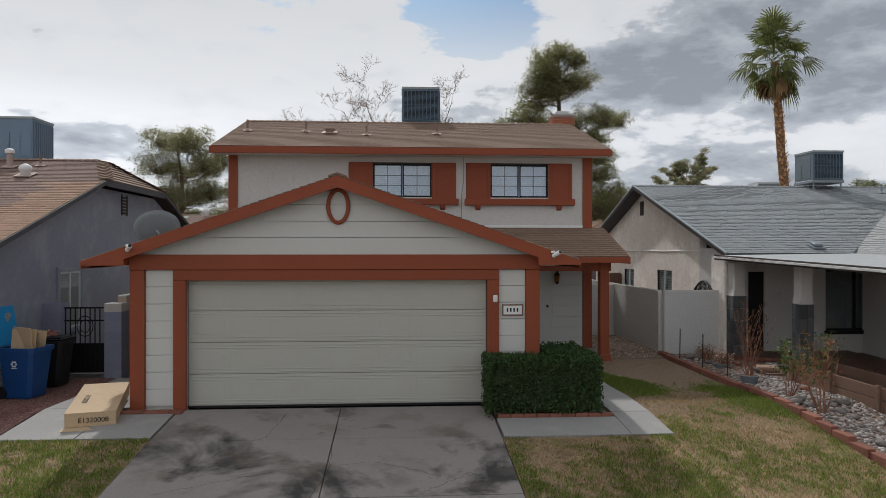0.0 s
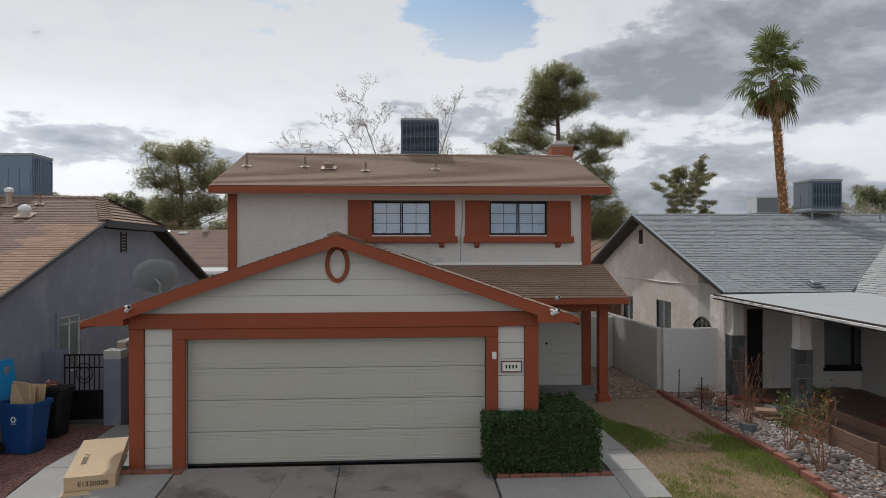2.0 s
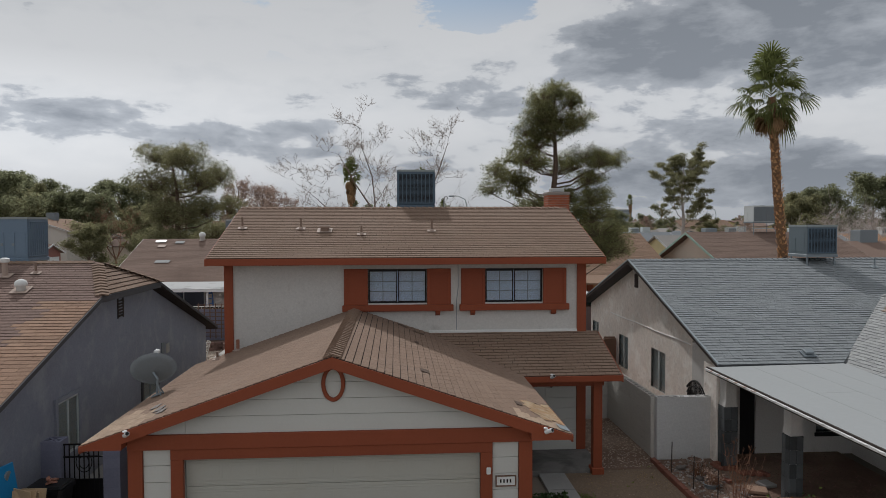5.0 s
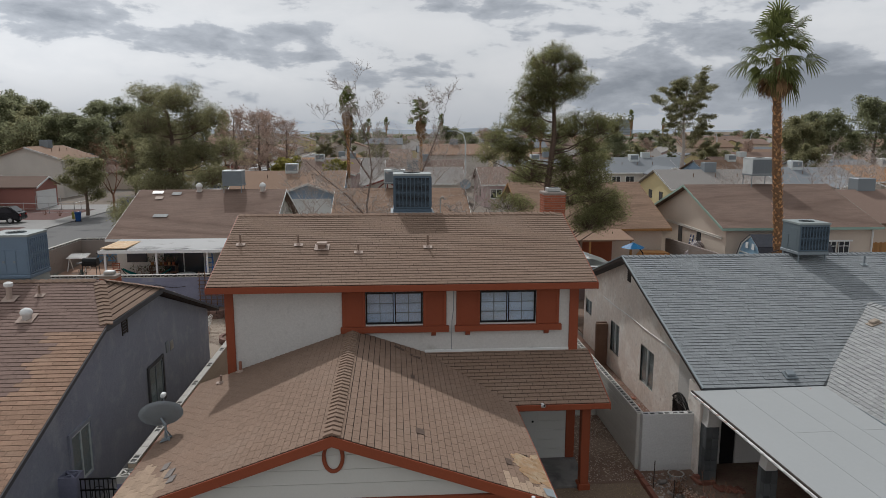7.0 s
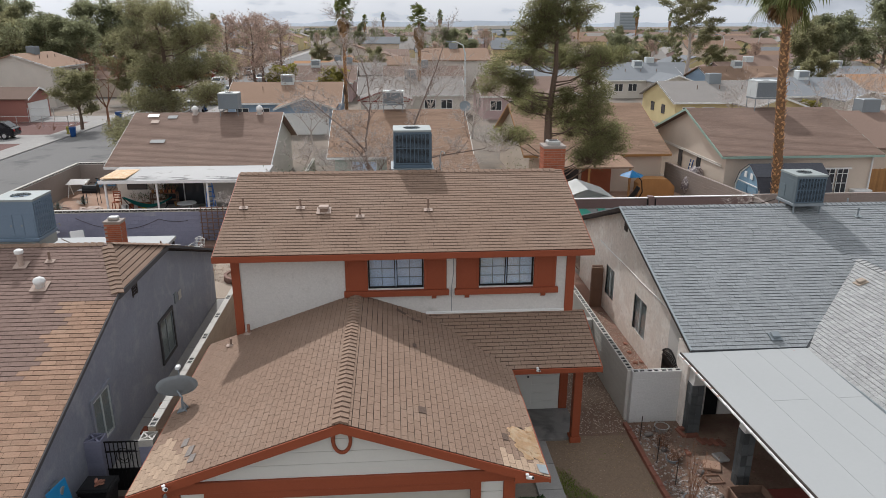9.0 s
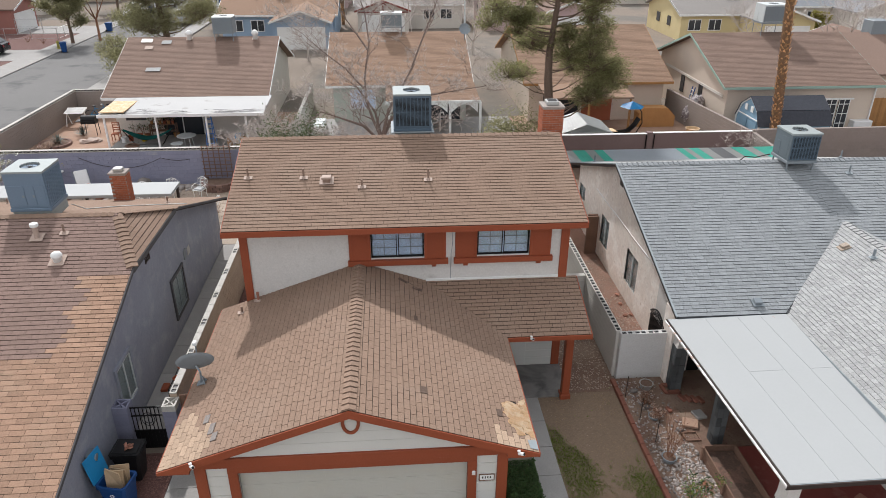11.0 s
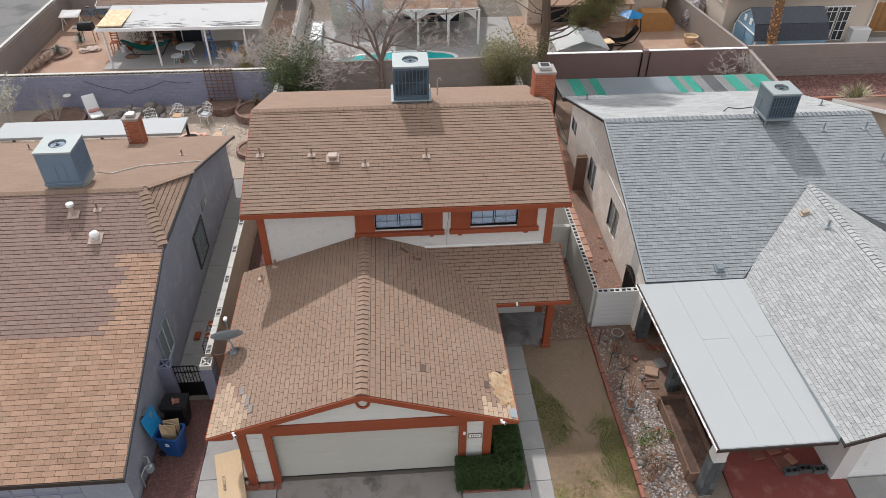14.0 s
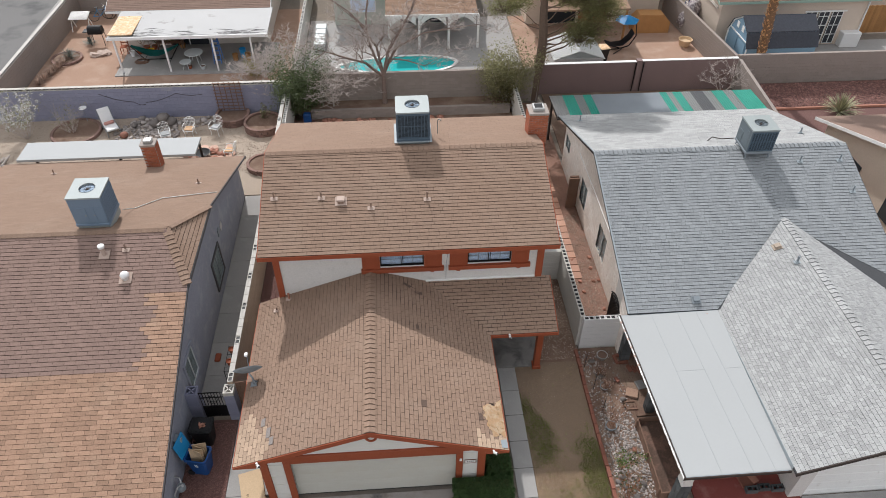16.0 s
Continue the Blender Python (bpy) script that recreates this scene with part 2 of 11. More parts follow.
PALESTEEL = mat("pale_painted_steel", (0.60, 0.64, 0.64), 0.5, 0.1, bump=None, big=(1.5, 0.06), spots=((0.45, 0.47, 0.46), 4, 0.62, 0.8))
GREYSTEEL = mat("grey_painted_steel", (0.23, 0.26, 0.28), 0.5, 0.2, bump=None)
MIDSTEEL = mat("mid_grey_steel", (0.30, 0.34, 0.36), 0.5, 0.1, bump=None)
ACBODY = mat("slate_grey_enamel", (0.15, 0.185, 0.205), 0.5, 0.2, bump=None, big=(1, 0.08))
ACTOP = mat("pale_grey_green_enamel", (0.31, 0.345, 0.34), 0.5, 0.1, bump=None, big=(1.5, 0.08))
GALV = mat("galvanised_metal", (0.52, 0.52, 0.51), 0.4, 0.7, bump=None)
BLACKIRON = mat("black_iron", (0.012, 0.012, 0.013), 0.5, 0.3, bump=None)
BLACKPLASTIC = mat("black_plastic", (0.014, 0.014, 0.015), 0.5, bump=None)
BLUEPLASTIC = mat("blue_plastic", (0.012, 0.065, 0.22), 0.45, bump=(30, 0.05))
SKYPLASTIC = mat("bright_blue_plastic", (0.02, 0.26, 0.55), 0.4, bump=(30, 0.05))
WHITEPAINT = mat("white_paint", (0.78, 0.78, 0.76), 0.6, bump=(80, 0.06), spots=((0.6, 0.58, 0.54), 3, 0.65, 0.8))
WHITEROOF = mat("white_coated_panel", (0.375, 0.388, 0.388), 0.65, big=(0.5, 0.03), small=(14, 0.03), bump=(60, 0.06))
WHITEPLASTIC = mat("white_plastic", (0.75, 0.75, 0.74), 0.4, bump=None)
PIPE = mat("weathered_vent_pipe", (0.24, 0.165, 0.125), 0.7, bump=None)
RUSTFLASH0 = mat("rusty_pipe", (0.33, 0.15, 0.10), 0.85, small=(20, 0.2))
FLASH = mat("pinkish_flashing", (0.43, 0.33, 0.275), 0.7, bump=None, small=(20, 0.2))
BRICK = mat("red_brick", (0.33, 0.105, 0.055), 0.85, big=(3, 0.15), small=(40, 0.2), bump=(80, 0.4), each=0.35, island=0.3)
MORTAR = mat("mortar", (0.34, 0.30, 0.27), 0.95)
CURBBRICK = mat("old_red_brick", (0.235, 0.095, 0.066), 0.9, big=(3, 0.2), small=(40, 0.2), bump=(80, 0.4), each=0.35, island=0.3)
BLOCK_W = mat("whitewashed_block", (0.54, 0.52, 0.48), 0.9, big=(0.8, 0.1), small=(30, 0.08), bump=(60, 0.4), each=0.04, spots=((0.46, 0.43, 0.39), 1.6, 0.55, 0.8))
BLOCK_WW = mat("white_painted_block", (0.60, 0.595, 0.585), 0.9, big=(0.8, 0.1), small=(30, 0.08), bump=(60, 0.4), each=0.03, spots=((0.52, 0.51, 0.49), 1.6, 0.55, 0.8))
BLOCK_T = mat("tan_block", (0.46, 0.36, 0.27), 0.9, big=(0.8, 0.12), small=(30, 0.1), bump=(60, 0.4), each=0.1)
BLOCK_L = mat("lavender_painted_block", (0.255, 0.26, 0.345), 0.9, big=(0.7, 0.15), small=(30, 0.1), bump=(60, 0.4), each=0.1, spots=((0.36, 0.36, 0.40), 1.5, 0.58, 0.75))
BLOCK_G = mat("grey_brown_block", (0.29, 0.25, 0.225), 0.9, big=(0.7, 0.12), small=(30, 0.1), bump=(60, 0.4), each=0.12)
BLOCK_D = mat("mauve_brown_block", (0.225, 0.160, 0.150), 0.9, big=(0.5, 0.12), small=(30, 0.1), bump=(60, 0.3), each=0.08)
STUCCO_BLUE = mat("blue_grey_stucco", (0.29, 0.305, 0.36), 0.9, big=(0.7, 0.16), small=(9, 0.14), bump=(28, 0.7), second=((0.36, 0.37, 0.41), 1.6, 0.5, 0.7))
STUCCO_TAN = mat("pinkish_tan_stucco", (0.78, 0.705, 0.635), 0.9, big=(0.6, 0.12), small=(7, 0.22), bump=(16, 0.6), second=((0.86, 0.81, 0.75), 1.6, 0.48, 0.62), spots=((0.66, 0.58, 0.51), 3.2, 0.60, 0.72))
SLATETRIM = mat("dark_slate_trim", (0.085, 0.083, 0.088), 0.7)
DARKTRIM = mat("dark_brown_trim", (0.045, 0.033, 0.028), 0.7)
STONE_DARK = mat("dark_slate_tile", (0.085, 0.092, 0.095), 0.7, big=(3, 0.3), small=(14, 0.2), bump=(30, 0.4), each=0.7)
SOIL = mat("bare_earth", (0.175, 0.112, 0.082), 1.0, big=(0.6, 0.2), small=(25, 0.3), bump=(40, 0.8), second=((0.25, 0.18, 0.135), 0.8, 0.45, 0.65))
LAWN = mat("worn_lawn_ground", (0.33, 0.235, 0.145), 1.0, big=(0.6, 0.15), small=(25, 0.5), bump=(40, 0.8), second=((0.20, 0.19, 0.075), 2.1, 0.50, 0.60), spots=((0.22, 0.16, 0.11), 6.0, 0.54, 0.62))
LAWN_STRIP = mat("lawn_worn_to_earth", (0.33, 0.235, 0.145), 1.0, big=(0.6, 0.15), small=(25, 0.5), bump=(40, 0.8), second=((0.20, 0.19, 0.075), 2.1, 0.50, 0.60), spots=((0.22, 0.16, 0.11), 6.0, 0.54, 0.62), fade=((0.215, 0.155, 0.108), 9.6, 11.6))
DESERT = mat("dusty_desert_ground", (0.225, 0.185, 0.15), 1.0, big=(0.05, 0.15), small=(3, 0.15), bump=(8, 0.4), second=((0.16, 0.145, 0.125), 0.12, 0.45, 0.6))
PATIODIRT = mat("pinkish_packed_dirt", (0.36, 0.235, 0.17), 1.0, big=(0.5, 0.12), small=(14, 0.15), bump=(30, 0.5), second=((0.41, 0.295, 0.225), 1.0, 0.5, 0.7))
REDGRAVEL = mat("dark_red_gravel", (0.155, 0.085, 0.075), 0.95, big=(0.7, 0.15), small=(70, 0.4), bump=(70, 0.9))
TANGRAVEL = mat("tan_gravel", (0.40, 0.33, 0.265), 0.95, big=(0.7, 0.12), small=(60, 0.35), bump=(60, 0.9))
STONES = mat("river_stone", (0.315, 0.28, 0.258), 0.85, small=(30, 0.15), bump=(60, 0.3), island=1.0)
REDSTONES = mat("red_stone", (0.36, 0.17, 0.12), 0.9, small=(30, 0.2), bump=(60, 0.3), island=0.6)
ASPHALT = mat("asphalt", (0.165, 0.162, 0.158), 0.9, big=(0.15, 0.1), small=(20, 0.12), bump=(60, 0.4), spots=((0.10, 0.10, 0.10), 0.35, 0.55, 0.7))
GRASS_G = leafy("green_grass", (0.175, 0.235, 0.045), 0.8, 0.9, 0.45)
GRASS_D = leafy("dry_grass", (0.38, 0.275, 0.145), 0.9, 0.7, 0.4)
LEAF_HEDGE = leafy("hedge_leaf", (0.045, 0.085, 0.024), 0.6, 0.9, 0.2)
LEAF_OLEANDER = leafy("oleander_leaf", (0.105, 0.135, 0.06), 0.6, 0.9, 0.35)
LEAF_PINE = leafy("pine_needles", (0.24, 0.238, 0.115), 0.6, 0.8, 0.85)
LEAF_OLIVE = leafy("olive_leaf", (0.27, 0.26, 0.145), 0.6, 0.8, 0.82)
LEAF_DARK = leafy("dark_leaf", (0.25, 0.26, 0.155), 0.6, 0.8, 0.85)
LEAF_RUST = leafy("rusty_leaf", (0.42, 0.31, 0.25), 0.6, 0.7, 0.5)
LEAF_ORANGE = leafy("orange_rust_leaf", (0.30, 0.11, 0.035), 0.6, 0.8, 0.4)
LEAF_BRIGHT = leafy("bright_green_leaf", (0.14, 0.20, 0.04), 0.6, 0.8, 0.4)
LEAF_YELLOW = leafy("yellow_green_leaf", (0.30, 0.27, 0.07), 0.6, 0.7, 0.4)
PALMLEAF = leafy("palm_frond", (0.145, 0.165, 0.055), 0.75, 0.8, 0.5)
PALMDEAD = mat("dry_palm_thatch", (0.30, 0.185, 0.095), 0.9, bump=None, island=0.7)
PALMTRUNK = mat("palm_trunk", (0.20, 0.115, 0.065), 0.95, big=(2, 0.2), small=(15, 0.3), bump=(20, 0.8))
PALMBASE = mat("palm_leaf_base", (0.52, 0.30, 0.145), 0.9, big=(2, 0.2), small=(15, 0.2), bump=(20, 0.5), island=0.9)
DARKDECK = mat("dark_roof_joint", (0.075, 0.078, 0.082), 0.9)
BARK = mat("bark", (0.15, 0.105, 0.08), 0.95, big=(2, 0.2), small=(14, 0.3), bump=(20, 0.8))
BROWNBARK = mat("brown_grey_bark", (0.22, 0.165, 0.14), 0.95, big=(2, 0.2), small=(14, 0.3), bump=(20, 0.8))
PALEBARK = mat("pale_grey_bark", (0.47, 0.415, 0.38), 0.9, big=(2, 0.15), small=(14, 0.2), bump=(20, 0.5))
TWIG = mat("reddish_twig", (0.26, 0.13, 0.08), 0.9, bump=None, island=0.5)
WOODWEATHER = mat("weathered_wood", (0.20, 0.12, 0.085), 0.9, big=(2, 0.2), small=(20, 0.25), bump=(30, 0.5), each=0.3)
WOODORANGE = mat("orange_brown_wood", (0.36, 0.185, 0.07), 0.8, big=(2, 0.2), small=(20, 0.2), bump=(30, 0.3), each=0.3)
CARDBOARD = mat("cardboard", (0.56, 0.41, 0.26), 0.85, big=(2, 0.06), small=(20, 0.06), bump=(60, 0.06), each=0.12)
INK = mat("black_ink", (0.02, 0.018, 0.016), 0.8, bump=None)
REDCONC = mat("red_painted_concrete", (0.215, 0.055, 0.045), 0.7, big=(0.7, 0.2), spots=((0.28, 0.12, 0.10), 2, 0.55, 0.75))
POOLWATER = mat("pool_water", (0.03, 0.42, 0.42), 0.05, bump=(6, 0.05), big=(0.6, 0.1))
GLASS = glass("window_glass")
DARKGLASS = mat("dark_window", (0.03, 0.035, 0.042), 0.12, bump=None, spec=0.6)
BLIND = mat("pale_blind", (0.64, 0.75, 0.92), 0.8, bump=None)
INSIDE = mat("dim_interior", (0.16, 0.15, 0.14), 0.9, bump=None)
LAMPGLOW = mat("amber_lamp_glass", (0.22, 0.09, 0.02), 0.4, bump=None)


# ---- building helpers ----
OFFSET = {}


def thing(name, at=(0, 0, 0), label="", category="", group="", kind="", local=False):
    """An Empty at the base of a thing. Its parts are written in world metres, or from the base where local."""
    ob = new(name)
    ob.location = at
    ob.empty_display_size = 0.2
    OFFSET[ob.name] = Vector((0, 0, 0)) if local else Vector(at)
    return tagged(ob, label, category, group, kind)


def finish(name, bm, material, smooth=False):
    me = bpy.data.meshes.new(name)
    bm.normal_update()
    bm.to_mesh(me)
    bm.free()
    for m in material if isinstance(material, (list, tuple)) else (material,):
        me.materials.append(m)
    if smooth:
        me.polygons.foreach_set("use_smooth", [True] * len(me.polygons))
    return me


def part(name, bm, material, parent, label="", smooth=False, kind=""):
    off = OFFSET[parent.name]
    if off.length_squared:
        bmesh.ops.translate(bm, verts=bm.verts, vec=-off)
    ob = new(name, finish(name, bm, material, smooth))
    ob.parent = parent
    OFFSET[ob.name] = off
    return tagged(ob, label, kind=kind)


def solo(name, bm, material, label, category, group="", kind="", smooth=False):
    """A thing of one mesh, with its origin at its base."""
    lo = [min(v.co[i] for v in bm.verts) for i in range(3)]
    hi = [max(v.co[i] for v in bm.verts) for i in range(3)]
    base = Vector(((lo[0] + hi[0]) / 2, (lo[1] + hi[1]) / 2, lo[2]))
    bmesh.ops.translate(bm, verts=bm.verts, vec=-base)
    ob = new(name, finish(name, bm, material, smooth))
    ob.location = base
    OFFSET[ob.name] = base
    return tagged(ob, label, category, group, kind)


def B():
    return bmesh.new()


def box(bm, x0, x1, y0, y1, z0, z1, bev=0.0, rot=None):
    vs = bmesh.ops.create_cube(bm, size=1.0)["verts"]
    c = Vector(((x0 + x1) / 2, (y0 + y1) / 2, (z0 + z1) / 2))
    for v in vs:
        v.co = Vector((v.co.x * (x1 - x0), v.co.y * (y1 - y0), v.co.z * (z1 - z0)))
        if rot is not None:
            v.co = rot @ v.co
        v.co += c
    if bev:
        es = list({e for v in vs for e in v.link_edges})
        bmesh.ops.bevel(bm, geom=es, offset=bev, segments=1, affect="EDGES")
    return bm


def prism(bm, pts, vec):
    """A closed solid: the polygon pts swept by vec."""
    vec = Vector(vec)
    a = [bm.verts.new(p) for p in pts]
    b = [bm.verts.new(Vector(p) + vec) for p in pts]
    n = len(a)
    fs = [bm.faces.new(a), bm.faces.new(b[::-1])]
    for i in range(n):
        fs.append(bm.faces.new((a[i], b[i], b[(i + 1) % n], a[(i + 1) % n])))
    bmesh.ops.recalc_face_normals(bm, faces=fs)
    return bm


def tube(bm, pts, radii, n=8, cap=True):
    """A tapered tube along pts."""
    pts = [Vector(p) for p in pts]
    if not isinstance(radii, (list, tuple)):
        radii = [radii] * len(pts)
    rings = []
    for i, p in enumerate(pts):
        d = (pts[min(i + 1, len(pts) - 1)] - pts[max(i - 1, 0)]).normalized()
        s = d.orthogonal().normalized() if i == 0 else (side - d * side.dot(d)).normalized()
        side = s
        u = d.cross(s)
        rings.append([bm.verts.new(p + (s * math.cos(a) + u * math.sin(a)) * radii[i]) for a in (2 * math.pi * j / n for j in range(n))])
    for a, b in zip(rings, rings[1:]):
        for j in range(n):
            bm.faces.new((a[j], a[(j + 1) % n], b[(j + 1) % n], b[j]))
    if cap:
        bm.faces.new(rings[0][::-1])
        bm.faces.new(rings[-1])
    return bm


def lathe(bm, at, profile, n=20, axis=None):
    """A turned form: (radius, height) pairs about an upright axis at at."""
    at = Vector(at)
    rings = [[bm.verts.new(at + Vector((r * math.cos(a), r * math.sin(a), h))) for a in (2 * math.pi * j / n for j in range(n))] for r, h in profile]
    for a, b in zip(rings, rings[1:]):
        for j in range(n):
            bm.faces.new((a[j], a[(j + 1) % n], b[(j + 1) % n], b[j]))
    bm.faces.new(rings[0][::-1])
    bm.faces.new(rings[-1])
    return bm


BALLS = {}


def ball(sub):
    """Corners and faces of a unit ball, made once."""
    if sub not in BALLS:
        t = bmesh.new()
        bmesh.ops.create_icosphere(t, subdivisions=sub, radius=1.0)
        t.verts.index_update()
        BALLS[sub] = ([v.co.copy() for v in t.verts], [[v.index for v in f.verts] for f in t.faces])
        t.free()
    return BALLS[sub]


def stone(bm, c, rx, ry, rz, rng, sub=1):
    co, faces = ball(sub)
    q = Euler((rng.uniform(-0.3, 0.3), rng.uniform(-0.3, 0.3), rng.uniform(0, 6.3))).to_matrix()
    c, vs = Vector(c), []
    for v in co:
        d = v * rng.uniform(0.82, 1.1)
        vs.append(bm.verts.new(q @ Vector((d.x * rx, d.y * ry, d.z * rz)) + c))
    for f in faces:
        bm.faces.new([vs[k] for k in f])


def clip(poly, a, b):
    """Keep the part of a flat polygon to the left of the line a-b."""
    out = []
    f = lambda p: (b[0] - a[0]) * (p[1] - a[1]) - (b[1] - a[1]) * (p[0] - a[0])
    for p, q in zip(poly, poly[1:] + poly[:1]):
        fp, fq = f(p), f(q)
        if fp >= 0:
            out.append(p)
        if fp * fq < 0:
            s = fp / (fp - fq)
            out.append((p[0] + s * (q[0] - p[0]), p[1] + s * (q[1] - p[1])))
    return out


def shingle_tabs(area, exposure, width, seed, gap=0.018, jitter=0.04, cut=0.007):
    """Flat outlines of the tabs over the convex area (counter-clockwise, u along the eave, v up the slope), each with its row's foot."""
    rng = random.Random(seed)
    us, vs = [p[0] for p in area], [p[1] for p in area]
    v, row, out = min(vs), 0, []
    while v < max(vs) - 0.01:
        u = min(us) - width * ((row % 2) * 0.5 + rng.uniform(0, 0.08)) - width
        while u < max(us):
            w = width * rng.uniform(1 - jitter, 1 + jitter)
            # the bared dark strip stands for the shadow line at each course's butt
            top = v + exposure - gap
            p = [(u + cut / 2, v), (u + w - cut / 2, v), (u + w - cut / 2, top), (u + cut / 2, top)]
            for a, b in zip(area, area[1:] + area[:1]):
                p = clip(p, a, b) if len(p) > 2 else p
            if len(p) > 2 and abs(sum(p[i][0] * p[(i + 1) % len(p)][1] - p[(i + 1) % len(p)][0] * p[i][1] for i in range(len(p)))) > 0.0008:
                out.append((p, v))
            u += w
        v += exposure
        row += 1
    return out


def tab_mesh(bm, p, foot, exposure, thick, place):
    top = [bm.verts.new(place(u, v, thick - (thick - 0.0015) * (v - foot) / exposure)) for u, v in p]
    low = [bm.verts.new(place(u, v, -0.002)) for u, v in p]
    bm.faces.new(top)
    n = len(p)
    for i in range(n):
        j = (i + 1) % n
        bm.faces.new((low[i], low[j], top[j], top[i]))


def slope_frame(origin, along, up):
    o, a, u = Vector(origin), Vector(along).normalized(), Vector(up).normalized()
    n = a.cross(u).normalized()
    return lambda x, y, h=0.0: o + a * x + u * y + n * h


def shingle_slope(parent, area, frame_fn, exposure, width, seed, material, thick=0.022, keep=None, patch=None, patch_material=None, holes=None, gap=0.018, jitter=0.04, cut=0.007, uneven=0.0):
    """Covers a slope with tabs. keep(x, y, z) picks those that are pieces of their own, holes those left out."""
    bm, bm2, single = B(), B(), []
    lot = random.Random(seed + 500)
    for p, foot in shingle_tabs(area, exposure, width, seed, gap, jitter, cut):
        cu, cv = sum(q[0] for q in p) / len(p), sum(q[1] for q in p) / len(p)
        c = frame_fn(cu, cv)
        if holes and holes(c):
            continue
        special = patch and patch(c)
        if keep and keep(c) and len(single) < 300:
            single.append((p, foot, special))
        else:
            tab_mesh(bm2 if special else bm, p, foot, exposure, thick * (1 + uneven * lot.choice((-1, -0.8, 0.9, 1))), frame_fn)
    if len(bm.verts):
        part("shingle_course", bm, material, parent, kind="stuff")
    else:
        bm.free()
    if len(bm2.verts):
        part("patched_shingle_course", bm2, patch_material, parent, "lighter replacement shingles", kind="stuff")
    else:
        bm2.free()
    for p, foot, special in single:
        b = B()
        tab_mesh(b, p, foot, exposure, thick, frame_fn)
        part("shingle", b, patch_material if special else material, parent)


def roof_slab(bm, pts, thick):
    """A flat roof deck below the polygon pts."""
    prism(bm, pts, (0, 0, -thick))


def cap_row(parent, a, b, material, width=0.30, step=0.185, seed=0, drop=0.34):
    """Ridge caps from a to b: bent shingles overlapping along the line."""
    a, b = Vector(a), Vector(b)
    d = (b - a).normalized()
    s = d.cross(Vector((0, 0, 1))).normalized()
    up = s.cross(d).normalized()
    if up.z < 0:
        up = -up
    bm = B()
    n = max(1, int((b - a).length / step))
    h = width / 2
    for i in range(n):
        p, q = a + d * (i * step), a + d * ((i + 1) * step - 0.022)
        t0, t1 = 0.042, 0.020
        top0 = [p + up * t0, p + s * h + up * (t0 - h * drop), p - s * h + up * (t0 - h * drop)]
        top1 = [q + up * t1, q + s * h + up * (t1 - h * drop), q - s * h + up * (t1 - h * drop)]
        lo0 = [v - up * 0.03 for v in top0]
        V = [bm.verts.new(v) for v in top0 + top1 + lo0]
        for f in ((0, 1, 4, 3), (2, 0, 3, 5), (6, 7, 1, 0), (8, 6, 0, 2), (7, 4, 1), (8, 2, 5)):
            bm.faces.new([V[k] for k in f])
    bmesh.ops.recalc_face_normals(bm, faces=bm.faces)
    return part("ridge_cap", bm, material, parent, kind="stuff")


def ground_z(y):
    """The lot falls gently from the house towards the street."""
    pts = ((-60, -0.85), (3, -0.80), (6, -0.62), (8.2, -0.36), (10, -0.15), (11.4, -0.02), (13, -0.07), (16, -0.05), (17.5, 0.0), (30, 0.0))
    if y <= pts[0][0]:
        return pts[0][1]
    for (a, za), (b, zb) in zip(pts, pts[1:]):
        if y <= b:
            return za + (zb - za) * (y - a) / (b - a)
    return pts[-1][1]


def patch(name, x0, x1, y0, y1, lift, material, label, category, step=0.5, thick=None, kind="structure"):
    """A thin sheet on the ground."""
    bm = B()
    n = max(1, int((y1 - y0) / step))
    rows = []
    for i in range(n + 1):
        y = y0 + (y1 - y0) * i / n
        z = ground_z(y) + lift
        rows.append([bm.verts.new((x0, y, z)), bm.verts.new((x1, y, z)), bm.verts.new((x1, y, z - 0.1)), bm.verts.new((x0, y, z - 0.1))])
    for a, b in zip(rows, rows[1:]):
        bm.faces.new((a[0], a[1], b[1], b[0]))
        bm.faces.new((a[1], a[2], b[2], b[1]))
        bm.faces.new((a[3], a[0], b[0], b[3]))
    for r in (rows[0][::-1], rows[-1]):
        bm.faces.new(r)
    bmesh.ops.recalc_face_normals(bm, faces=bm.faces)
    me = finish(name, bm, material)
    ob = new(name, me)
    OFFSET[ob.name] = Vector((0, 0, 0))
    return tagged(ob, label, category, kind=kind)


# ---- ground ----
def ground():
    bm = B()
    xs = [-4000, -400, -60, -20, 20, 60, 400, 4000]
    ys = [-4000, -60, 3, 6, 7.1, 8.2, 9.1, 10, 10.7, 11.4, 12.2, 13, 14.5, 16, 17.5, 30, 60, 150, 500, 4500]
    grid = [[bm.verts.new((x, y, ground_z(y) - 0.06)) for x in xs] for y in ys]
    for a, b in zip(grid, grid[1:]):
        for i in range(len(xs) - 1):
            bm.faces.new((a[i], a[i + 1], b[i + 1], b[i]))
    ob = new("ground", finish("ground", bm, DESERT))
    tagged(ob, "dusty tan desert ground under the neighbourhood", "ground", kind="structure")


ground()


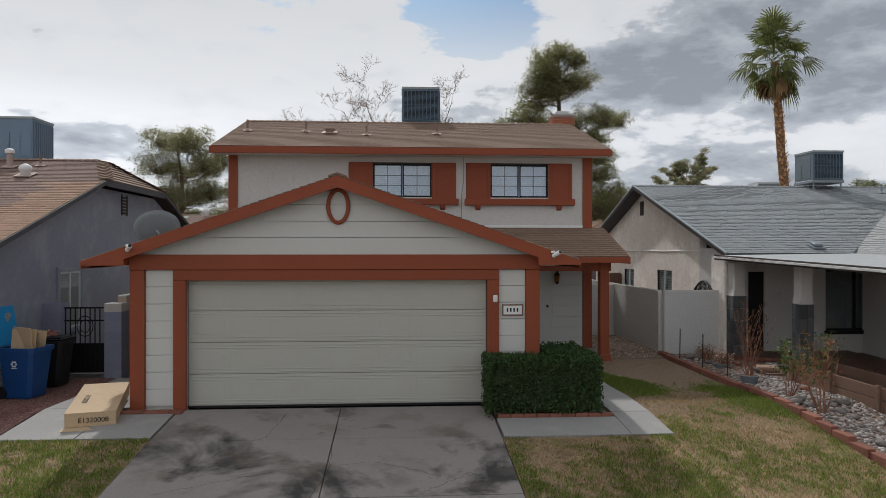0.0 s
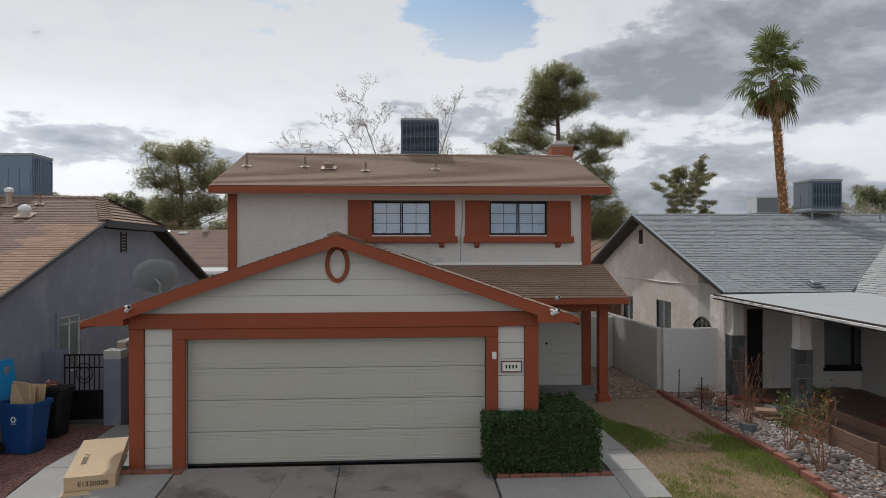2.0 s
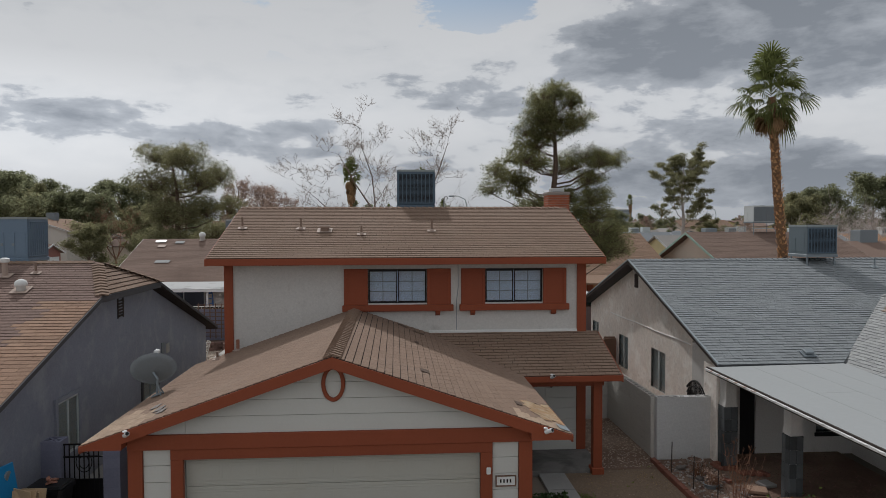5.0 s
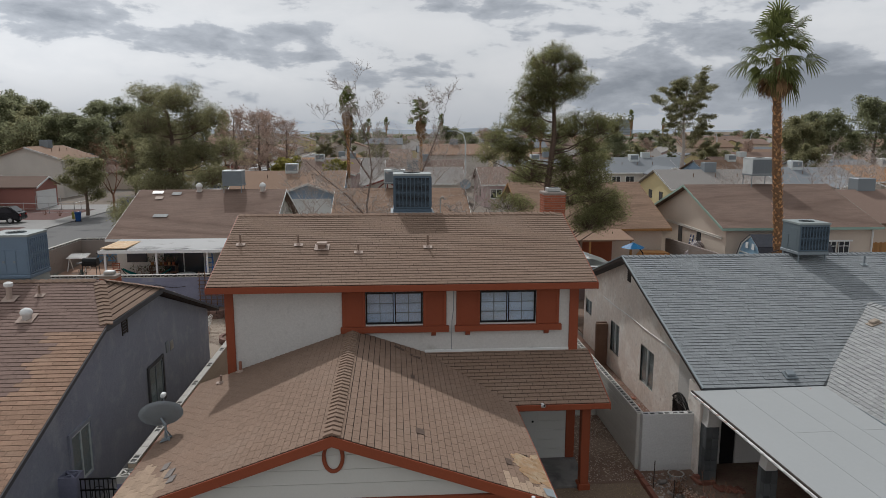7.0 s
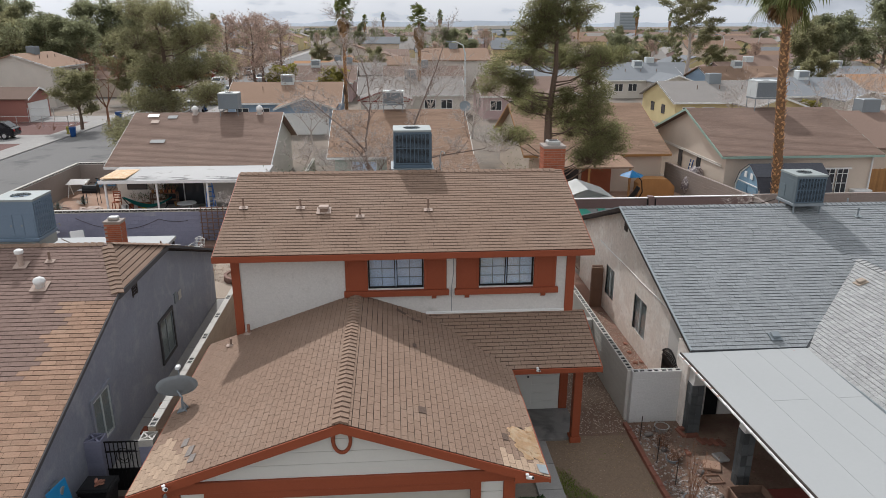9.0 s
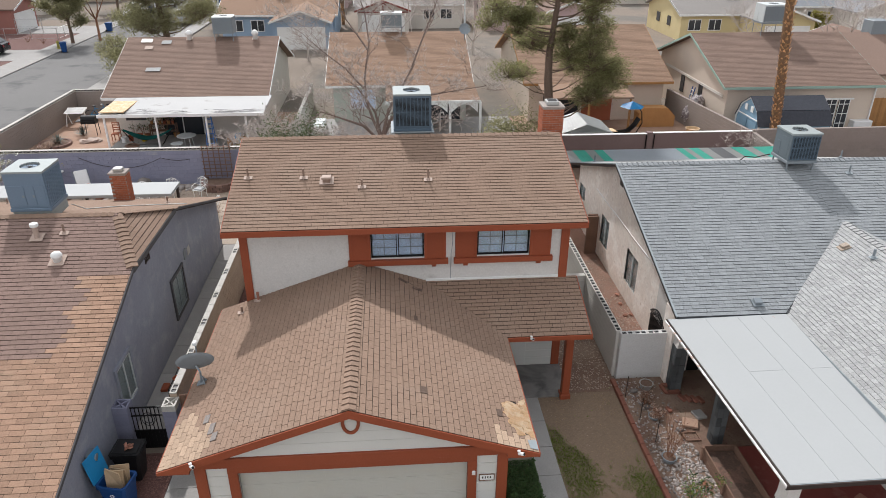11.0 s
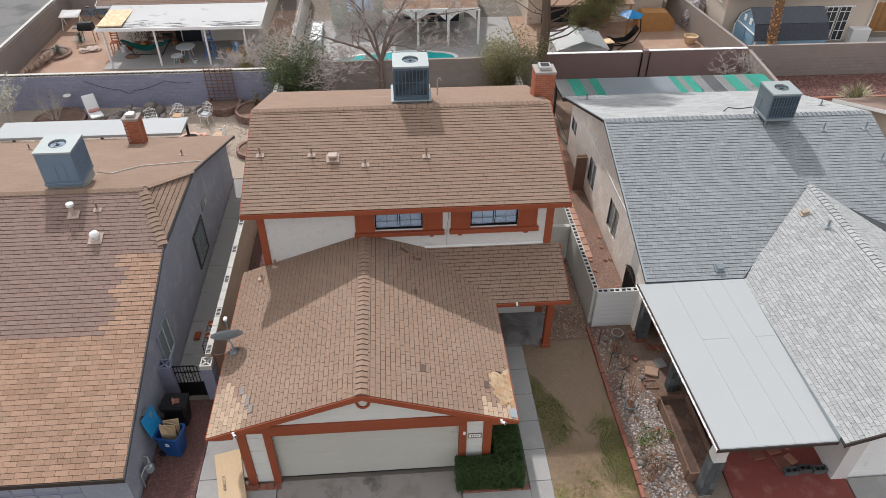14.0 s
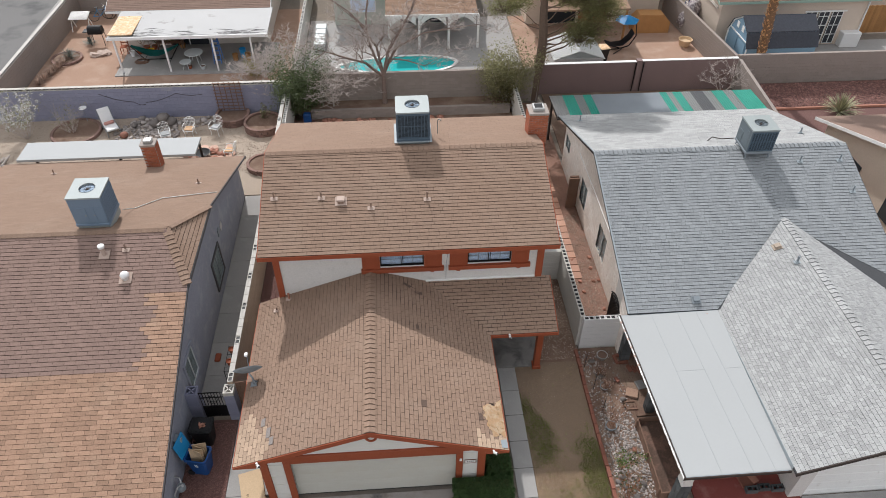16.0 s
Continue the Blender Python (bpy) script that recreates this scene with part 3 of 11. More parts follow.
def pierced(bm, us, zs, holes, put):
    """A wall as one shell: cells of the grid us by zs outside the holes, put(u, v, side) giving the corners on either face."""
    cell = lambda i, k: 0 <= i < len(us) - 1 and 0 <= k < len(zs) - 1 and not any(h[0] <= us[i] and us[i + 1] <= h[1] and h[2] <= zs[k] and zs[k + 1] <= h[3] for h in holes)
    seen = {}

    def vert(i, k, f):
        if (i, k, f) not in seen:
            seen[i, k, f] = bm.verts.new(put(us[i], zs[k], f))
        return seen[i, k, f]

    for i in range(len(us) - 1):
        for k in range(len(zs) - 1):
            if not cell(i, k):
                continue
            for f in (0, 1):
                bm.faces.new([vert(i, k, f), vert(i + 1, k, f), vert(i + 1, k + 1, f), vert(i, k + 1, f)])
            for di, dk, a, b in ((-1, 0, (0, 0), (0, 1)), (1, 0, (1, 0), (1, 1)), (0, -1, (0, 0), (1, 0)), (0, 1, (0, 1), (1, 1))):
                if not cell(i + di, k + dk):
                    bm.faces.new([vert(i + a[0], k + a[1], 0), vert(i + b[0], k + b[1], 0), vert(i + b[0], k + b[1], 1), vert(i + a[0], k + a[1], 1)])
    bmesh.ops.recalc_face_normals(bm, faces=bm.faces)


def wall_y(bm, x0, x1, z0, z1, y0, y1, holes=()):
    """An upright wall across x with openings (xa, xb, za, zb) through it."""
    xs = sorted({x0, x1, *(v for h in holes for v in h[:2])})
    zs = sorted({z0, z1, *(v for h in holes for v in h[2:])})
    pierced(bm, xs, zs, holes, lambda u, z, f: (u, y1 if f else y0, z))


def wall_x(bm, y0, y1, z0, z1, x0, x1, holes=()):
    ys = sorted({y0, y1, *(v for h in holes for v in h[:2])})
    zs = sorted({z0, z1, *(v for h in holes for v in h[2:])})
    pierced(bm, ys, zs, holes, lambda u, z, f: (x1 if f else x0, u, z))


def one(name, parent, material, x0, x1, y0, y1, z0, z1, bev=0.006, label=""):
    bm = B()
    box(bm, x0, x1, y0, y1, z0, z1, bev)
    return part(name, bm, material, parent, label)


# ---- the two-storey house ----
house = thing("house", (0.4, 17.0, 0), "two-storey white stucco house with brick-red trim and tan shingle roofs", "house")
W1, W2 = (-0.64, 0.85, 3.90, 4.75), (2.36, 3.85, 3.90, 4.75)


def house_walls():
    bm = B()
    wall_y(bm, -4.20, 4.96, 2.30, 4.95, 17.60, 17.76, (W1, W2))
    part("front_wall", bm, STUCCO, house, "off-white stucco upper wall")
    bm = B()
    wall_y(bm, 2.22, 4.96, -0.05, 2.30, 17.60, 17.76)
    part("porch_wall", bm, SIDING, house, "white siding wall under the porch")
    for name, x in (("side_wall", -4.20), ("side_wall", 4.80)):
        bm = B()
        box(bm, x, x + 0.16, 17.76, 24.5, -0.1, 4.95)
        prism(bm, [(x, 17.7, 4.95), (x, 24.4, 4.95), (x, 21.03, 6.15)], (0.16, 0, 0))
        part(name, bm, STUCCO, house)
    bm = B()
    box(bm, -4.04, 4.80, 24.34, 24.5, -0.1, 4.95)
    part("back_wall", bm, STUCCO, house)
    # joint lines of the siding under the porch
    for i in range(8):
        one("siding_board", house, SIDING, 3.95 if i in (3, 4) else 2.42, 4.74, 17.575, 17.60, 0.02 + i * 0.275, 0.02 + i * 0.275 + 0.268, 0.004)
    one("front_door_edge", house, SIDING, 3.05, 3.93, 17.55, 17.60, 0.06, 2.08, 0.006, "white front door")
    bm = B()
    lathe(bm, (3.82, 17.53, 1.08), [(0.012, 0), (0.03, 0.02), (0.03, 0.045), (0.012, 0.06)], 12)
    part("door_knob", bm, BLACKIRON, house, "small dark door knob")
    # corner trims
    for a, b in ((-4.23, -4.01), (4.75, 4.99)):
        one("corner_trim", house, REDPAINT, a, b, 17.555, 17.60, 0.0 if a > 0 else 2.55, 4.94)
    one("corner_trim", house, REDPAINT, 4.962, 4.995, 17.60, 17.80, 0.0, 4.94)
    one("corner_trim", house, REDPAINT, -4.235, -4.202, 17.60, 17.80, 2.4, 4.94)
    one("wall_flashing", house, WHITEPAINT, 0.90, 4.75, 17.555, 17.60, 3.125, 3.19, 0.004, "white flashing along the porch roof")
    # a cable down the wall between the windows
    bm = B()
    tube(bm, [(1.655, 17.59, 4.9), (1.66, 17.59, 4.3), (1.615, 17.59, 3.95), (1.61, 17.59, 3.16)], 0.008, 6)
    part("wall_cable", bm, GREYSTEEL, house)


house_walls()


def window(parent, w, y, cols=2, rows=3, sashes=2, back=BLIND, frame_mat=BLACKIRON, bar_mat=GREYSTEEL, deep=0.10):
    """A sliding window set in an opening of a wall that faces -y: frame, sashes with bars, panes and a curtain behind."""
    xa, xb, za, zb = w
    bm = B()
    t = 0.022
    box(bm, xa, xb, y, y + 0.07, za, za + t)
    box(bm, xa, xb, y, y + 0.07, zb - t, zb)
    box(bm, xa, xa + t, y, y + 0.07, za + t, zb - t)
    box(bm, xb - t, xb, y, y + 0.07, za + t, zb - t)
    win = part("window", bm, frame_mat, parent, "sliding window with a dark frame and white bars")
    ws = (xb - xa) / sashes
    for s in range(sashes):
        a, b, yy = xa + s * ws, xa + (s + 1) * ws, y + 0.015 + 0.02 * (s % 2)
        bm = B()
        box(bm, a + 0.018, a + 0.04, yy, yy + 0.03, za + t, zb - t)
        box(bm, b - 0.04, b - 0.018, yy, yy + 0.03, za + t, zb - t)
        box(bm, a + 0.04, b - 0.04, yy, yy + 0.03, za + t, za + t + 0.022)
        box(bm, a + 0.04, b - 0.04, yy, yy + 0.03, zb - t - 0.022, zb - t)
        part("sash", bm, frame_mat, win)
        bm = B()
        A, Bx, C, D = a + 0.04, b - 0.04, za + t + 0.022, zb - t - 0.022
        for i in range(1, cols):
            x = A + (Bx - A) * i / cols
            box(bm, x - 0.009, x + 0.009, yy + 0.006, yy + 0.02, C, D)
        for j in range(1, rows):
            z = C + (D - C) * j / rows
            box(bm, A, Bx, yy + 0.004, yy + 0.018, z - 0.009, z + 0.009)
        if len(bm.verts):
            part("glazing_grid", bm, bar_mat, win)
        else:
            bm.free()
        bm = B()
        box(bm, A, Bx, yy + 0.021, yy + 0.025, C, D)
        pane = part("pane", bm, GLASS, win)
        pane.visible_shadow = False
    bm = B()
    n = max(4, int((zb - za) / 0.05))
    tilt = Matrix.Rotation(radians(55), 3, "X")
    for i in range(n):
        z = za + (zb - za) * (i + 0.5) / n
        box(bm, xa + 0.03, xb - 0.03, y + 0.085, y + 0.135, z - 0.001, z + 0.001, 0, tilt)
    part("blind", bm, back, win, "pale slatted blind", kind="stuff")
    bm = B()
    box(bm, xa + 0.02, xb - 0.02, y + 0.134, y + 0.138, za, zb)
    part("blind_backing", bm, back, win)
    return win


def shutter(a, b, z0, z1):
    bm = B()
    box(bm, a, b, 17.560, 17.60, z0, z1, 0.006)
    sh = part("shutter", bm, REDPAINT, house, "brick-red wooden shutter")
    bm = B()
    box(bm, a + 0.01, a + 0.075, 17.545, 17.561, z0 + 0.01, z1 - 0.01, 0.004)
    box(bm, b - 0.075, b - 0.01, 17.545, 17.561, z0 + 0.01, z1 - 0.01, 0.004)
    box(bm, a + 0.075, b - 0.075, 17.545, 17.561, z1 - 0.09, z1 - 0.01, 0.004)
    part("stile", bm, REDPAINT, sh)


for w, sa, sb in ((W1, -1.25, 1.47), (W2, 1.73, 4.47)):
    window(house, w, 17.62)
    shutter(sa, w[0] - 0.005, 3.83, 4.78)
    shutter(w[1] + 0.005, sb, 3.83, 4.78)
    one("window_head", house, DARKTRIM, w[0], w[1], 17.57, 17.60, 4.75, 4.775, 0.003)
    sill = one("window_sill", house, REDPAINT, sa - 0.04, sb + 0.06, 17.47, 17.60, 3.70, 3.86, 0.008, "deep brick-red window shelf")
    for x in (sa + 0.24, sb - 0.40):
        bm = B()
        prism(bm, [(x, 17.60, 3.70), (x, 17.48, 3.70), (x, 17.50, 3.63), (x, 17.60, 3.57)], (0.12, 0, 0))
        part("bracket", bm, REDPAINT, sill)

# attic floor and a dim room behind the windows
one("upper_room", house, INSIDE, -4.03, 4.79, 18.6, 24.3, 3.0, 4.9, 0)

# main roof
S_MAIN = 0.3317
main_f = slope_frame((-4.53, 17.05, 5.09), (1, 0, 0), (0, 1, S_MAIN))
main_b = slope_frame((5.32, 25.01, 5.09), (-1, 0, 0), (0, -1, S_MAIN))
L_MAIN = 3.98 * math.sqrt(1 + S_MAIN ** 2)


def main_roof():
    bm = B()
    for x0, x1, y0, y1 in ((-4.53, 5.32, 17.05, 21.03),):
        roof_slab(bm, [(x0, 17.05, 5.085), (x1, 17.05, 5.085), (x1, 21.03, 6.405), (x0, 21.03, 6.405)], 0.11)
        roof_slab(bm, [(x0, 21.03, 6.405), (x1, 21.03, 6.405), (x1, 25.01, 5.085), (x0, 25.01, 5.085)], 0.11)
    roof = part("roof", bm, FELT, house, "tan-brown shingle roof")
    area = [(0, 0), (9.85, 0), (9.85, L_MAIN), (0, L_MAIN)]
    shingle_slope(roof, area, main_f, 0.137, 0.315, 11, SHINGLE, gap=0.018, cut=0.006, thick=0.011)
    shingle_slope(roof, area, main_b, 0.137, 0.315, 12, SHINGLE, gap=0.010, thick=0.008)
    cap_row(roof, (-4.50, 21.03, 6.412), (5.30, 21.03, 6.412), SHINGLE, seed=3)
    # fascia, barges and soffit
    one("fascia", house, REDPAINT, -4.56, 5.35, 17.015, 17.05, 4.91, 5.075)
    one("fascia", house, REDPAINT, -4.56, 5.35, 25.01, 25.05, 4.91, 5.075)
    for x in (-4.56, 5.32):
        for ya in (17.05, 25.01):
            bm = B()
            prism(bm, [(x, ya, 5.075), (x, 21.03, 6.395), (x, 21.03, 6.21), (x, ya, 4.90)], (0.035, 0, 0))
            part("barge_board", bm, REDPAINT, house)
    one("soffit", house, SIDING, -4.53, 5.32, 17.05, 17.60, 4.925, 4.955, 0)
    return roof


main_roof()

# garage wing
RX, RZ, GS = -0.98, 3.77, 0.345
gl = slope_frame((-4.95, 17.60, RZ - GS * 3.97), (0, -1, 0), (1, 0, GS))
gr = slope_frame((2.97, 11.20, RZ - GS * 3.95), (0, 1, 0), (-1, 0, GS))
KG = math.sqrt(1 + GS ** 2)
PS = 0.358
pf = slope_frame((0.88, 15.59, 2.407), (1, 0, 0), (0, 1, PS))
bare = lambda c: c.x > 2.50 + 0.05 * math.sin(c.y * 5 + 1) and 11.82 < c.y < 12.52 + 0.5 * (c.x - 2.45)


def garage():
    zl, zr = RZ - GS * 3.97, RZ - GS * 3.95
    bm = B()
    roof_slab(bm, [(-4.95, 11.2, zl - 0.005), (RX, 11.2, RZ - 0.005), (RX, 17.6, RZ - 0.005), (-4.95, 17.6, zl - 0.005)], 0.10)
    roof_slab(bm, [(2.97, 11.2, zr - 0.005), (2.97, 15.59, zr - 0.005), (0.88, 17.6, RZ - GS * 1.86 - 0.005), (RX, 17.6, RZ - 0.005), (RX, 11.2, RZ - 0.005)], 0.10)
    roof_slab(bm, [(2.97, 15.59, 2.402), (5.29, 15.59, 2.402), (5.29, 17.6, 2.402 + PS * 2.01), (0.88, 17.6, 2.402 + PS * 2.01)], 0.10)
    roof = part("roof", bm, FELT, house, "tan-brown shingle roof of the garage and porch")
    light_l = lambda c: c.y < 12.75 + 1.46 * (-4.55 - c.x) * (c.x > -4.55) + 0.12 * math.sin(c.x * 9) and c.x < -3.97 + 0.05 * math.sin(c.y * 11)
    light_r = lambda c: (c.x > 1.98 + 0.16 * (c.y > 11.5) + 0.06 * math.sin(c.y * 9) and c.y < 11.66)
    lay = lambda area, f, e, w, s, **k: shingle_slope(roof, area, f, e, w, s, SHINGLE, gap=0.016, cut=0.011, thick=0.014, patch_material=SHINGLE_LIGHT, **k)
    lay([(0, 0), (6.4, 0), (6.4, 3.97 * KG), (0, 3.97 * KG)], gl, 0.137, 0.315, 21, patch=light_l, keep=lambda c: c.y < 13.0 and c.x > -4.6)
    v1 = 2.09 * KG
    lay([(0, 0), (4.39, 0), (6.4, v1), (6.4, 3.95 * KG), (0, 3.95 * KG)], gr, 0.137, 0.315, 22, patch=light_r, holes=bare)
    kp = math.sqrt(1 + PS ** 2)
    lay([(2.09, 0), (4.41, 0), (4.41, 2.01 * kp), (0, 2.01 * kp)], pf, 0.137, 0.315, 23)
    cap_row(roof, (RX, 11.2, RZ + 0.005), (RX, 17.58, RZ + 0.005), SHINGLE)
    # where shingles blew off the deck shows
    bm = B()
    rng = random.Random(5)
    ring = []
    outline = ((1.76, 0.012), (1.60, 0.20), (1.50, 0.24), (1.52, 0.52), (1.38, 0.64), (1.22, 0.62), (1.10, 0.66), (0.90, 0.56), (0.74, 0.58), (0.60, 0.46), (0.42, 0.42), (0.40, 0.30), (0.52, 0.22), (0.42, 0.10), (0.44, 0.012))
    for (ua, va), (ub, vb) in zip(outline, outline[1:] + outline[:1]):
        for k in range(4):
            wob = 0.025 if 0.02 < va else 0.0
            ring.append(gr(ua + (ub - ua) * k / 4 + rng.uniform(-wob, wob), max(0.012, va + (vb - va) * k / 4 + rng.uniform(-wob, wob)), 0.017))
    bm.faces.new([bm.verts.new(p) for p in ring])
    bmesh.ops.solidify(bm, geom=bm.faces[:], thickness=0.003)
    part("bare_deck", bm, PLYWOOD, roof, "bare plywood where shingles are missing")
    bm = B()
    prism(bm, [gr(0.05, 0.01, 0.02), gr(0.34, 0.01, 0.02), gr(0.30, 0.22, 0.02), gr(0.05, 0.20, 0.02)], (0, 0, 0.006))
    part("corner_flashing", bm, MIDSTEEL, roof, "loose grey metal flashing at the eave corner")
    # torn and lifted tabs
    for x, y, w, d, turn, m in ((0.58, 12.41, 0.17, 0.24, 0.0, SHINGLE_DARK), (0.52, 15.36, 0.10, 0.20, 0.0, SHINGLE_DARK), (0.30, 17.16, 0.46, 0.09, -0.5, SHINGLE_DARK), (0.62, 16.93, 0.28, 0.12, -0.2, SHINGLE_DARK), (0.62, 16.99, 0.20, 0.09, 0.5, SHINGLE), (0.44, 17.06, 0.22, 0.06, -0.5, SHINGLE), (2.26, 12.22, 0.12, 0.24, 0.0, SHINGLE_DARK), (-4.00, 12.05, 0.13, 0.34, 0.0, WORNGREY), (-3.88, 11.75, 0.13, 0.26, 0.0, WORNGREY), (-4.20, 12.45, 0.13, 0.28, 0.0, WORNGREY)):
        bm = B()
        box(bm, -w / 2, w / 2, -d / 2, d / 2, 0, 0.010, 0.002, Euler((0, math.atan(GS) * (1 if x > RX else -1), turn)).to_matrix())
        bmesh.ops.translate(bm, verts=bm.verts, vec=(x, y, RZ - GS * abs(x - RX) + 0.016))
        part("torn_shingle", bm, m, roof)
    # barge boards with boxed returns
    for sgn, xe, xi in ((-1, -4.97, -4.31), (1, 2.99, 2.29)):
        bm = B()
        ze = RZ - GS * abs(xe - RX)
        prism(bm, [(xe, 11.165, ze - 0.01), (RX, 11.165, RZ - 0.012), (RX, 11.165, RZ - 0.20), (xi, 11.165, RZ - GS * abs(xi - RX) - 0.20), (xi, 11.165, 2.32), (xe, 11.165, 2.32)], (0, 0.035, 0))
        part("barge_board", bm, REDPAINT, house)
        bm = B()
        prism(bm, [(xe, 11.2, ze - 0.115), (xi, 11.2, RZ - GS * abs(xi - RX) - 0.115), (xi, 11.2, 2.325), (xe, 11.2, 2.325)], (0, 0.22, 0))
        part("eave_return", bm, REDPAINT, house)
        one("fascia", house, REDPAINT, xe - 0.015 if sgn < 0 else xe - 0.02, xe + 0.02 if sgn < 0 else xe + 0.015, 11.2, 17.55 if sgn < 0 else 15.55, 2.27, 2.395)
        one("soffit", house, SIDING, min(xe, xi) + 0.02, max(xe, xi), 11.42, 17.55 if sgn < 0 else 15.6, 2.30, 2.325, 0)
    # front: header, trims, side panels
    one("header_beam", house, REDPAINT, -4.30, 2.35, 11.36, 11.45, 2.245, 2.49)
    one("door_head", house, REDPAINT, -3.62, 1.67, 11.38, 11.47, 2.07, 2.243)
    for a, b in ((-4.30, -4.07), (-3.62, -3.42), (1.47, 1.67), (2.12, 2.35)):
        one("trim_post", house, REDPAINT, a, b, 11.385, 11.47, -0.06, 2.243 if b - a > 0.21 else 2.068)
    for a, b in ((-4.30, -4.26), (2.31, 2.35)):
        one("trim_post", house, REDPAINT, a, b, 11.472, 11.66, -0.06, 2.3)
    bm = B()
    wall_y(bm, -4.25, 2.30, -0.06, 2.45, 11.47, 11.62, ((-3.44, 1.49, -0.06, 2.09),))
    box(bm, -4.25, -4.10, 11.62, 17.6, -0.06, 2.45)
    box(bm, 2.15, 2.30, 11.62, 17.6, -0.06, 2.45)
    prism(bm, [(-4.25, 11.47, 2.45), (2.30, 11.47, 2.45), (RX + 0.2, 11.47, 3.60), (RX - 0.2, 11.47, 3.60)], (0, 0.12, 0))
    part("garage_wall", bm, SIDING, house)
    for a, b in ((-4.07, -3.62), (1.67, 2.12)):
        for i in range(8):
            z0 = 0.045 + i * 0.275
            one("siding_board", house, SIDING, a + 0.003, b - 0.003, 11.43 + 0.004 * (i % 2), 11.47, z0, z0 + 0.268, 0.005)
    for i, (za, zb) in enumerate(((2.49, 2.765), (2.772, 3.03), (3.037, 3.30), (3.307, 3.53))):
        cut = lambda z: (RZ - 0.17 - z) / GS
        for xa, xb in ((-1, RX + (-2.4, 1.1, -1.2, 0.4)[i]), (RX + (-2.4, 1.1, -1.2, 0.4)[i] + 0.004, 1)):
            lo0, lo1 = (RX - cut(za), xb) if xa == -1 else (xa, RX + cut(za))
            hi0, hi1 = (min(RX - cut(zb), xb), xb) if xa == -1 else (xa, max(RX + cut(zb), xa))
            bm = B()
            prism(bm, [(lo0, 11.415 + 0.003 * i, za), (lo1, 11.415 + 0.003 * i, za), (hi1, 11.42 + 0.003 * i, zb), (hi0, 11.42 + 0.003 * i, zb)], (0, 0.045, 0))
            part("siding_board", bm, SIDING, house)
    # oval ornament
    bm = B()
    n, prof = 40, ((0.130, 0.235, 0.0), (0.130, 0.235, 0.035), (0.145, 0.25, 0.045), (0.18, 0.285, 0.045), (0.195, 0.30, 0.035), (0.195, 0.30, 0.0))
    rings = [[bm.verts.new((RX + rx * math.cos(a), 11.42 - d, 3.28 + rz * math.sin(a))) for rx, rz, d in prof] for a in (2 * math.pi * j / n for j in range(n))]
    for j in range(n):
        a, b = rings[j], rings[(j + 1) % n]
        for i in range(len(prof)):
            bm.faces.new((a[i], a[(i + 1) % 6], b[(i + 1) % 6], b[i]))
    bmesh.ops.recalc_face_normals(bm, faces=bm.faces)
    part("oval_ornament", bm, REDPAINT, house, "brick-red oval frame on the gable")
    # sectional door
    bm = B()
    box(bm, -3.43, 1.48, 11.60, 11.62, 0.0, 2.08)
    door = part("garage_door", bm, DOORPAINT, house, "cream panelled sectional garage door")
    for i in range(4):
        z0 = 0.012 + i * 0.518
        bm = B()
        box(bm, -3.425, 1.475, 11.555, 11.60, z0, z0 + 0.512, 0.006)
        sec = part("garage_door_section", bm, DOORPAINT, house)
        for g in (0.035, 0.085, 0.425, 0.470):
            one("rib", sec, DOORPAINT, -3.415, 1.465, 11.549, 11.556, z0 + g - 0.008, z0 + g + 0.008, 0.003)
        for j in range(8):
            a = -3.36 + j * 0.61
            bm = B()
            box(bm, a, a + 0.53, 11.5525, 11.556, z0 + 0.13, z0 + 0.385, 0.002)
            box(bm, a + 0.05, a + 0.48, 11.550, 11.553, z0 + 0.175, z0 + 0.34, 0.002)
            part("raised_panel", bm, DOORPAINT, sec)
    one("door_seal", door, BLACKPLASTIC, -3.43, 1.48, 11.55, 11.60, -0.02, 0.012, 0)
    # porch
    one("porch_slab", house, PORCHCONC, 2.30, 5.02, 16.05, 17.60, -0.12, 0.03, 0.01, "stained concrete porch slab")
    one("porch_fascia", house, REDPAINT, 2.99, 5.31, 15.55, 15.59, 2.26, 2.395)
    one("porch_fascia", house, REDPAINT, 5.29, 5.325, 15.59, 17.0, 2.24, 2.395)
    bm = B()
    prism(bm, [(5.292, 15.56, 2.395), (5.292, 17.6, 3.115), (5.292, 17.6, 2.96), (5.292, 15.9, 2.24), (5.292, 15.56, 2.24)], (0.03, 0, 0))
    part("barge_board", bm, REDPAINT, house)
    one("porch_beam", house, REDPAINT, 2.30, 5.00, 16.00, 16.12, 2.06, 2.28)
    one("porch_ceiling", house, SIDING, 2.30, 5.28, 15.60, 17.60, 2.262, 2.285, 0)
    one("post", house, REDPAINT, 4.73, 4.95, 15.96, 16.18, -0.10, 2.28, 0.012)
    one("post_base", house, REDPAINT, 4.69, 4.99, 15.92, 16.22, -0.12, 0.10, 0.012)


garage()


